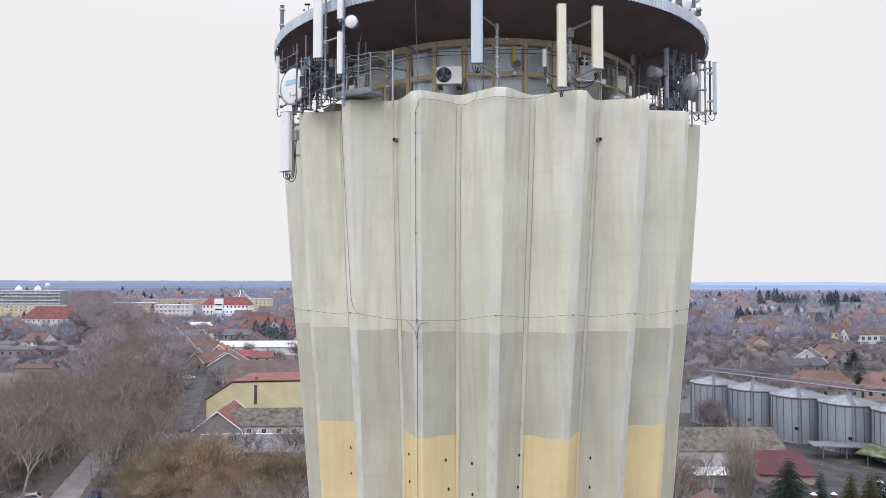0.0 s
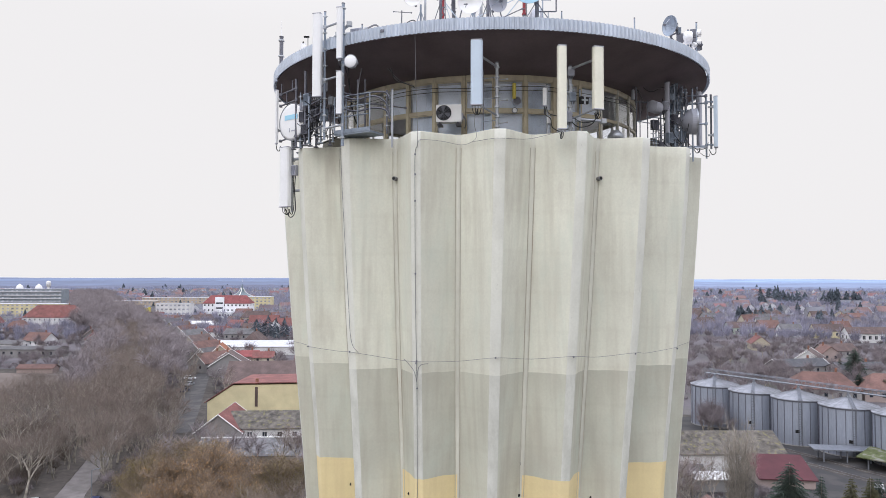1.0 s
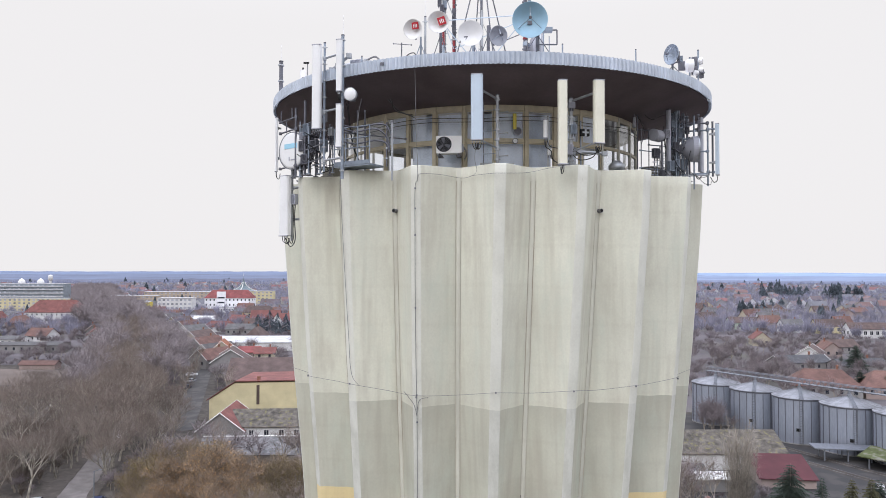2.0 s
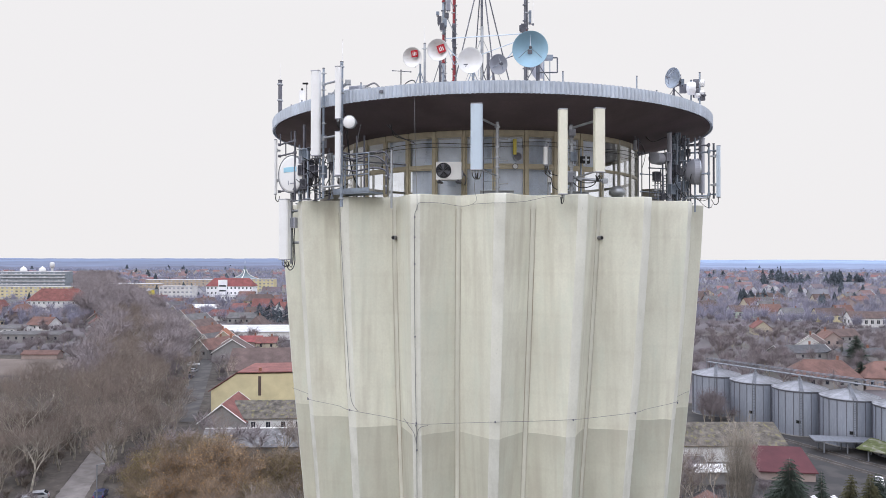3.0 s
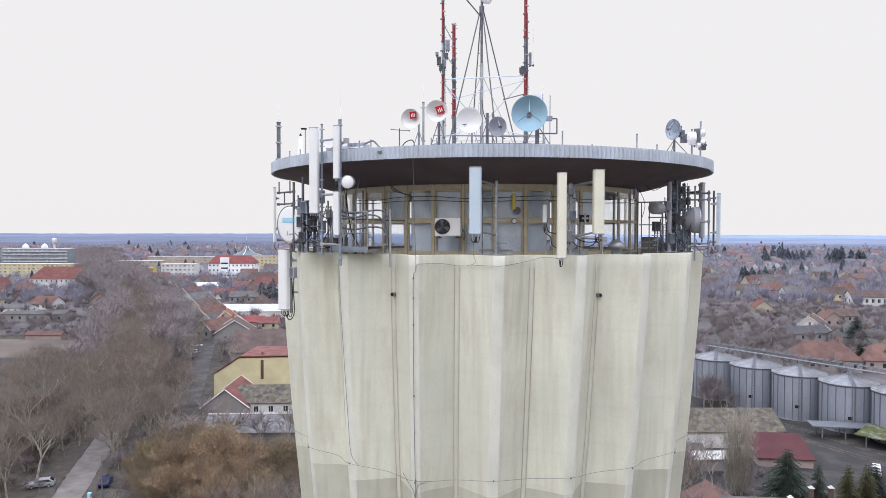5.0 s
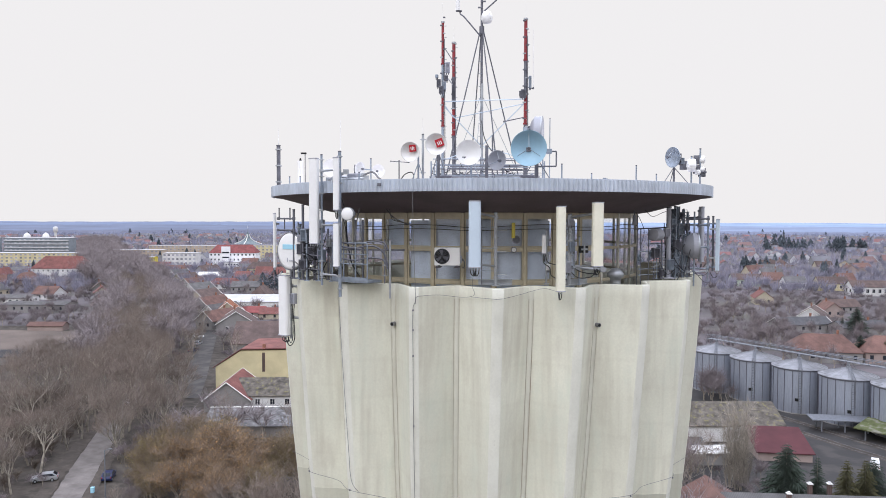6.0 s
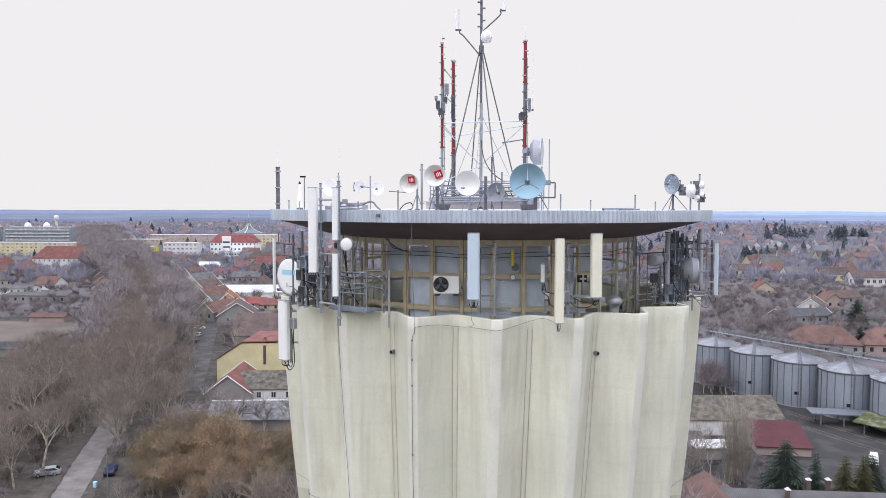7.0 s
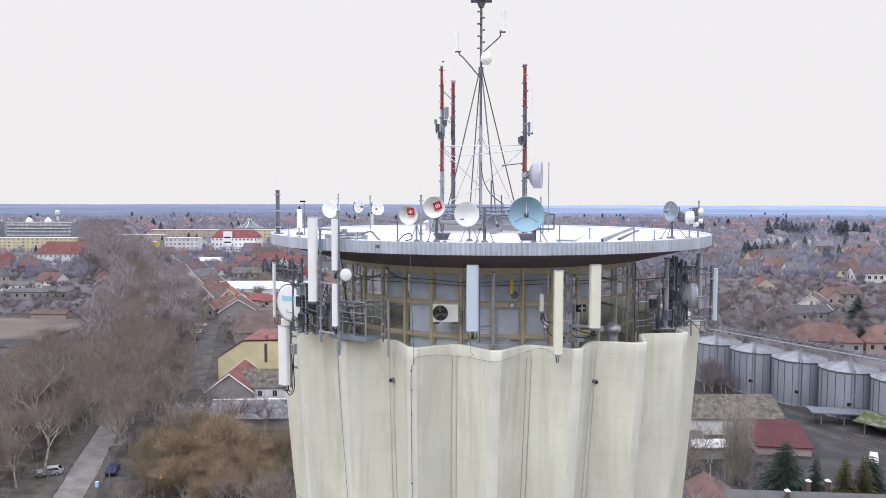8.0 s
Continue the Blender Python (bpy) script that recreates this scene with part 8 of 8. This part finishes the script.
bn = thing("bin", pose(-61.6, 87.2, 0), "blue plastic bin beside the road", "bin")
part("body", box(bmesh.new(), (0, 0, 0.45), (0.5, 0.5, 0.9), bevel=0.05), LOGOBLUE, bn)
part("lid", box(bmesh.new(), (0, 0, 0.94), (0.56, 0.56, 0.08), bevel=0.02), LOGOBLUE, bn)

# ---------------------------------------------------------------- blocks and landmarks in the town
# panes painted pale for the sky reflected in them
BLOCKPANE = material("sky_paled_window_panes", (0.30, 0.31, 0.35), 0.3, vary=0.12, scale=0.6, fine=3, bump=0, piece=0.45)
block_window = mesh_of(box(box(bmesh.new(), (0, 0, 0), (2.0, 0.10, 1.45)), (0, -0.03, 0), (0.12, 0.10, 1.45)), "window")
block_window.materials.append(BLOCKPANE)


def block(x, y, turn, L, W, H, floors, cols, wall, label, roofbox=True, bands=None):
    """A flat-roofed block with a window in each bay of each floor."""
    t = thing("apartment_block", pose(x, y, 0, 0, 0, turn), label, "building", "blocks of flats")
    part("wall", box(bmesh.new(), (0, 0, H / 2), (L, W, H)), wall, t)
    part("roof", box(bmesh.new(), (0, 0, H + 0.15), (L + 0.6, W + 0.6, 0.3)), METALROOF, t)
    for f in range(floors):
        z = H * (f + 0.55) / floors
        if bands:
            part("balcony", box(bmesh.new(), (0, -W / 2 - 0.5, z - H / floors * 0.3), (L * 0.98, 1.0, 0.9)), bands, t)
        for c in range(cols):
            w = part("window", block_window, None, t)
            w.matrix_basis = pose((c + 0.5) / cols * L - L / 2, -W / 2, z)
    return t


PEACH = material("plaster_peach", (0.46, 0.38, 0.30), 0.9, vary=0.06, scale=0.3, fine=4, bump=0.02)
STEELGREY = material("plaster_blue_grey", (0.25, 0.28, 0.31), 0.9, vary=0.1, scale=0.3, fine=4, bump=0.02)
SCHOOLWHITE = material("bright_white_render", (0.80, 0.80, 0.82), 0.9, vary=0.05, scale=0.3, fine=4, bump=0.02)
block(-406, 655, 1, 98, 12, 12, 4, 22, P_YELLOW, "long yellow four-storey block of flats")
block(-441, 722, 1, 68, 14, 24.5, 7, 14, STEELGREY, "tall grey block of flats with balconies", bands=METALROOF)
block(-508, 722, 1, 44, 14, 24.5, 7, 8, STEELGREY, "tall grey block of flats with balconies", bands=METALROOF)
for x in (-456, -436):
    dm = thing("roof_dome", pose(x, 724, 24.8), "white dome on a tall block's roof", "dome", "roof domes")
    part("shell", fix(lathe(bmesh.new(), [(3.2, 0), (3.4, 1.4), (2.7, 3.2), (1.2, 4.4), (0, 5.4)], 20)), TRIMWHITE, dm, smooth=True)
    part("kerb", fix(lathe(bmesh.new(), [(3.7, 0), (3.7, 0.5), (3.2, 0.5), (3.2, 0)], 20, close=True)), METALROOF, dm)
house(-298, 508, 0, 40, 17, 8.5, 16.8, P_WHITE, R_RED, "large old building with a red mansard roof", hip=6, rows=2, windows=1, frames=True)
block(-330, 705, 2, 52, 12, 13, 4, 13, PEACH, "peach four-storey block of flats")
block(-310, 830, 3, 120, 13, 13, 4, 26, PEACH, "long peach block of flats")
block(-232, 760, 3, 60, 13, 16, 5, 14, P_YELLOW, "yellow block of flats")
block(-253, 620, 2, 30, 12, 14, 4, 8, P_WHITE, "pale grey office block")
school = house(-215, 652, 1, 43, 17, 13.5, 20.5, SCHOOLWHITE, R_BRIGHT, "white school building with a bright red roof", hip=5, rows=3, windows=1, wscale=1.25, chimney=False)
part("stair_bay", box(bmesh.new(), (-6, -8.6, 9.5), (8, 1.6, 19)), SCHOOLWHITE, school, "white stair bay rising through the eaves")
for z in (4.5, 9, 13.5):
    part("bay_window", box(bmesh.new(), (-6, -9.45, z), (6.4, 0.12, 1.3)), WINDOW, school)
annex = part("annex", box(bmesh.new(), (6, -14, 2.6), (30, 10, 5.2)), SCHOOLWHITE, school, "low white annex with a flat roof")
part("roof", box(bmesh.new(), (6, -14, 5.3), (30.6, 10.6, 0.25)), METALROOF, annex)
for k in range(12):
    part("window", window_mesh, None, annex).matrix_basis = pose(-7.6 + k * 2.5, -19, 3.0) @ Matrix.Diagonal((1.3, 1, 1.0, 1))
house(-152, 520, 3, 22, 13, 8, 12.5, P_YELLOW, R_BROWN, "yellow villa with a brown roof", hip=3, rows=2, windows=1)
house(-189, 508, 2, 19, 11, 3.4, 5.6, P_WHITE, TRIMWHITE, "white hall with a white roof", chimney=False, windows=0, category="hall")
house(-204, 548, 60, 18, 10, 4, 8, P_GREY, R_BROWN, "old grey house with a brown roof", windows=1)
house(-138, 488, 4, 20, 12, 6, 11, P_ROSE, R_RED, "rose house with a red roof", windows=1, rows=2)
house(-120, 470, 60, 16, 11, 5, 10, P_WHITE, R_RED, "white house with a red roof", windows=1)
YHALL = material("bright_yellow_sheet", (0.75, 0.62, 0.06), 0.6, vary=0.05, scale=0.3, bump=0)
house(-296, 650, 2, 13, 12, 9, 9.6, YHALL, METALROOF, "bright yellow flat-roofed hall", chimney=False, windows=0, category="hall")
# the church with a sweeping tent roof
ch = thing("church", pose(-331, 1085, 0), "modern church with a sweeping grey tent roof and spire", "church")
part("wall", fix(lathe(bmesh.new(), [(15, 0), (15, 7.5), (0, 7.5)], 8)), P_WHITE, ch)
tr = part("roof", fix(lathe(bmesh.new(), [(21, 6.0), (15, 8.0), (9, 10.8), (4.5, 14.5), (1.8, 20), (0, 28)], 8)), material("green_grey_copper", (0.13, 0.165, 0.18), 0.6, vary=0.1, scale=0.1, bump=0), ch)
for k in (0, 2, 6):
    b = pipe(bmesh.new(), [(0, -21.2, 6.3), (0, -15.2, 8.4), (0, -9.2, 11.2), (0, -4.7, 14.9), (0, -1.9, 20.4)], 0.7, 4)
    part("rib", b, TRIMWHITE, tr).matrix_basis = pose(0, 0, 0, 0, 0, 45 * k)
part("spire", tube(bmesh.new(), (0, 0, 30), (0, 0, 35), 0.4, 6, 0.1), TRIMWHITE, ch)
st = thing("church_tower", pose(-175, 1330, 0), "slim white church tower with a pointed dark roof", "church")
part("wall", box(bmesh.new(), (0, 0, 15), (6, 6, 30)), P_WHITE, st)
part("roof", tube(bmesh.new(), (0, 0, 30), (0, 0, 46), 4.2, 4, 0.1), R_GREY, st)
part("belfry", box(bmesh.new(), (0, -3.05, 25), (1.6, 0.1, 3.2)), WINDOW, st)
wtwr = thing("far_water_tower", pose(-863, 1500, 0), "small far white water tower", "water tower")
part("stem", tube(bmesh.new(), (0, 0, 0), (0, 0, 17), 2.5, 14), P_WHITE, wtwr)
part("tank", fix(lathe(bmesh.new(), [(2.5, 15), (4.6, 17), (4.8, 25), (3, 27), (0, 27.5)], 20)), P_WHITE, wtwr, smooth=True)

# ---------------------------------------------------------------- the rest of the town
rg = random.Random(2024)
taken = [(-47, 147), (-41, 125), (-64, 222), (-89, 270), (-105, 345), (114, 208), (134, 206), (150, 214), (134, 268), (154, 262), (150, 292), (158, 366), (190, 474), (205, 468), (211, 449), (232, 443), (240, 411), (262, 411), (180, 330),
         (170, 318), (-298, 508), (-215, 652), (-152, 520), (-189, 508), (-204, 548), (-138, 488), (-120, 470), (-402, 655), (-330, 705), (-253, 620), (69, 240), (54, 125), (-232, 760), (-205, 318), (-240, 350), (-192, 292), (-152, 246)]
labels = {R_RED: "red", R_RUST: "rust-coloured", R_BROWN: "brown", R_GREY: "grey", R_BRIGHT: "bright red"}
walls = {P_WHITE: "white", P_CREAM: "cream", P_YELLOW: "yellow", P_GREY: "grey", P_ROSE: "rose"}
made, tries = 0, 0
far_rows = []
while made < 520 and tries < 12000:
    tries += 1
    az = radians(rg.uniform(-37, 37))
    d = 330 + 1700 * rg.random() ** 1.4
    x, y = d * math.sin(az), d * math.cos(az) - 20
    if y < 250 or (abs(math.degrees(az)) < 9 and rg.random() < 0.75):
        continue
    if abs(x - on_road(y)) < 38 and y < 1200:
        continue
    if x > 0 and y < 470 or (-240 < x < 0 and y < 335):
        continue
    if x < -330 and 560 < y < 780 or (-400 < x < -200 and 780 < y < 850):
        continue
    gap = 21 if d < 700 else 26
    if any((x - p) ** 2 + (y - q) ** 2 < gap * gap for p, q in taken):
        continue
    taken.append((x, y))
    made += 1
    wl = rg.choice([P_WHITE, P_WHITE, P_CREAM, P_GREY, P_GREY, P_ROSE, P_ROSE])
    rf = rg.choice([R_RED, R_RED, R_RUST, R_RUST, R_RUST, R_BROWN, R_BROWN, R_BROWN, R_GREY, R_GREY, R_GREY])
    turn = rg.choice([4, 94, -12, 80, 30]) + rg.gauss(0, 5)
    L, W, E, T = rg.uniform(11, 21), rg.uniform(8, 11), rg.uniform(3.2, 4.8), rg.uniform(6.6, 9.2)
    if d < 800:
        house(x, y, turn, L, W, E, T, wl, rf, "%s town house with a %s tiled roof" % (walls[wl], labels[rf]), hip=rg.choice([0, 0, 0, 3.0]), windows=1 if d < 620 else 0, chimney=True)
    else:
        far_rows.append((x, y, turn, L, W, E, T, wl, rf))
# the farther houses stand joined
# haze is painted into these wall and roof colours: paler and bluer
hazed_paint = [material("far_wall_%d" % k, c, 0.95, vary=0.08, scale=0.05, fine=0.5, bump=0) for k, c in enumerate(((0.56, 0.565, 0.60), (0.42, 0.39, 0.36), (0.50, 0.46, 0.36), (0.28, 0.28, 0.30), (0.34, 0.29, 0.30)))]
hazed_paint += [material("far_roof_%d" % k, c, 0.95, vary=0.15, scale=0.05, fine=0.5, bump=0) for k, c in enumerate(((0.22, 0.115, 0.115), (0.195, 0.125, 0.12), (0.155, 0.125, 0.135), (0.16, 0.16, 0.18), (0.28, 0.12, 0.115)))]
vs, fs, ix, mats = [], [], [], PLASTERS + ROOFS
for x, y, turn, L, W, E, T, wl, rf in far_rows:
    m, i = pose(x, y, 0, 0, 0, turn), len(vs)
    for sx in (-1, 1):
        vs += [tuple(m @ Vector((sx * L / 2, py, pz))) for py, pz in ((-W / 2, 0), (W / 2, 0), (W / 2, E), (0, T - 0.1), (-W / 2, E))]
    fs += [(i, i + 4, i + 9, i + 5), (i + 1, i + 6, i + 7, i + 2), (i, i + 1, i + 2, i + 3, i + 4), (i + 5, i + 9, i + 8, i + 7, i + 6)]
    ix += [mats.index(wl)] * 4
    i = len(vs)
    for sx in (-1, 1):
        vs += [tuple(m @ Vector((sx * (L / 2 + 0.4), py, pz))) for py, pz in ((-W / 2 - 0.4, E - 0.35), (0, T), (W / 2 + 0.4, E - 0.35))]
    fs += [(i, i + 3, i + 4, i + 1), (i + 1, i + 4, i + 5, i + 2)]
    ix += [mats.index(rf)] * 2
me = bpy.data.meshes.new("far_houses")
me.from_pydata(vs, [], fs)
for m in hazed_paint:
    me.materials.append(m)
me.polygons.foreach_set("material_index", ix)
tagged(new("far_houses", me), "far town houses with haze-paled walls and tiled roofs", "houses", kind="stuff")

# bare trees, bushes and evergreens between the houses, to the horizon
def far_growth(name, label, n, seed, mat, spikes, evergreen=False, near=200, far=4400, power=1.7, tall=(6, 12), fixed=(), spread=0.42, stout=1.0):
    rr = random.Random(seed)
    verts, faces = [], []
    count = 0
    while count < n:
        az = radians(rr.uniform(-38, 38))
        d = near + (far - near) * rr.random() ** power
        x, y = d * math.sin(az), d * math.cos(az) - 25
        if count < len(fixed):
            x, y = fixed[count]
            d = y
        elif y < 150 or (abs(x - on_road(y)) < 9 and y < 900) or (55 < x < 135 and y < 195) or (-245 < x < -125 and 200 < y < 265) or (x < 0 and y < 190) or (abs(math.degrees(az)) < 9 and rr.random() < 0.6):
            continue
        elif 150 < y < 290 and abs(x - float(np.interp(y, [p[1] for p in SIDE], [p[0] for p in SIDE]))) < 7:
            continue
        elif any((x - p) ** 2 + (y - q) ** 2 < 60 for p, q in taken[:80]):
            continue
        count += 1
        h = rr.uniform(*tall) * ((2.0 if count <= len(fixed) and d > 900 else 1.25) if evergreen else 1)
        m = spikes if d < 700 or evergreen else max(8, int(spikes * 0.4))
        wide = stout * (0.03 + d / 6000.0) * (2.0 if evergreen else 1.0)
        for k in range(m):
            a, t = rr.random() * 6.28, rr.random()
            if evergreen:
                z0 = h * t * 0.9
                R = h * (0.30 + 0.1 * math.sin(x)) * (1 - t ** 3) + 0.25
                p = Vector((x + math.cos(a) * R * 0.2, y + math.sin(a) * R * 0.2, z0 + h * 0.12))
                e = Vector((x + math.cos(a) * R, y + math.sin(a) * R, z0 - 0.02 * h))
            else:
                R = h * spread * math.sqrt(rr.random())
                p = Vector((x + math.cos(a) * R * spread * 0.6, y + math.sin(a) * R * spread * 0.6, h * 0.12 + h * 0.3 * rr.random()))
                e = Vector((x + math.cos(a) * R, y + math.sin(a) * R, h * (0.55 + 0.45 * (1 - (R / (h * spread)) ** 2) * rr.random() + 0.05)))
            s = (e - p).cross(Vector((rr.gauss(0, 1), rr.gauss(0, 1), rr.gauss(0, 1)))).normalized() * wide * (1.6 if evergreen else 1)
            i = len(verts)
            verts += [tuple(p - s), tuple(p + s), tuple(e)]
            faces.append((i, i + 1, i + 2))
    me = bpy.data.meshes.new(name)
    me.from_pydata(verts, [], faces)
    me.materials.append(mat)
    ob = new(name, me)
    return tagged(ob, label, "trees", kind="stuff")


spots, rr = [], random.Random(404)
while len(spots) < 350:
    az = radians(rr.choice([rr.uniform(-37, -9), rr.uniform(11, 37)]))
    d = 190 + 430 * rr.random() ** 0.9
    x, y = d * math.sin(az), d * math.cos(az) - 25
    if y < 165 or (150 < y < 290 and abs(x - float(np.interp(y, [p[1] for p in SIDE], [p[0] for p in SIDE]))) < 7) or (abs(x - on_road(y)) < 24) or (55 < x < 125 and y < 192) or (x < -60 and y < 266) or any((x - p) ** 2 + (y - q) ** 2 < 90 for p, q in taken):
        continue
    if 130 < x < 300 and 330 < y < 480:
        spots.append((rr.choice(tiny), x, y, rr.random() * 360, 0.26 + 0.2 * rr.random()))
        continue
    spots.append((rr.choice(near_tiny if y < 400 else tiny), x, y, rr.random() * 360, 0.42 + 0.4 * rr.random()))
while len(spots) < 415:
    x, y = rr.uniform(92, 205), rr.uniform(232, 350)
    if x > 0.36 * y and x < 0.66 * y and all((x - p) ** 2 + (y - q) ** 2 > 120 for p, q in taken):
        spots.append((rr.choice(near_tiny), x, y, rr.random() * 360, 0.5 + 0.3 * rr.random()))
thicket("garden_trees", "bare garden trees between the town houses", spots)
# distance haze is put into the twig colours, bluer and paler further out
MIDTWIG = material("mid_hazed_twigs", (0.28, 0.272, 0.34), 0.95, vary=0.2, scale=0.01, fine=0.2, bump=0, island=0.25)
FARTWIG = material("far_hazed_twigs", (0.27, 0.29, 0.40), 0.95, vary=0.2, scale=0.01, fine=0.2, bump=0, island=0.25)
rr = random.Random(55)
clumps = [(276, 545), (280, 549), (-124, 416), (-118, 420), (-108, 400), (-104, 404)]
for x0, x1, y0, n in ((425, 492, 1033, 12), (500, 566, 1001, 13), (228, 257, 589, 9), (150, 165, 640, 4)):
    clumps += [(x0 + (x1 - x0) * rr.random(), y0 + rr.gauss(0, 7)) for _ in range(n)]
# dark needles lifted towards blue-grey, haze painted into the colour
FARFIR = material("far_hazed_evergreens", (0.085, 0.105, 0.125), 0.95, vary=0.25, scale=0.02, fine=0.3, bump=0, island=0.35)
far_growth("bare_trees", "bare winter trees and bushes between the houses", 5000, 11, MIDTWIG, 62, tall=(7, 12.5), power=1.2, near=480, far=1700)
# a touch of violet haze is mixed into the brush colour
BRUSH = material("hazed_garden_brush", (0.20, 0.172, 0.182), 0.95, vary=0.25, scale=0.05, fine=0.6, bump=0, island=0.3)
far_growth("garden_brush", "bare bushes and hedges in the gardens", 2200, 17, BRUSH, 76, tall=(1.6, 5.4), power=1.0, near=205, far=560, spread=0.8, stout=0.85)
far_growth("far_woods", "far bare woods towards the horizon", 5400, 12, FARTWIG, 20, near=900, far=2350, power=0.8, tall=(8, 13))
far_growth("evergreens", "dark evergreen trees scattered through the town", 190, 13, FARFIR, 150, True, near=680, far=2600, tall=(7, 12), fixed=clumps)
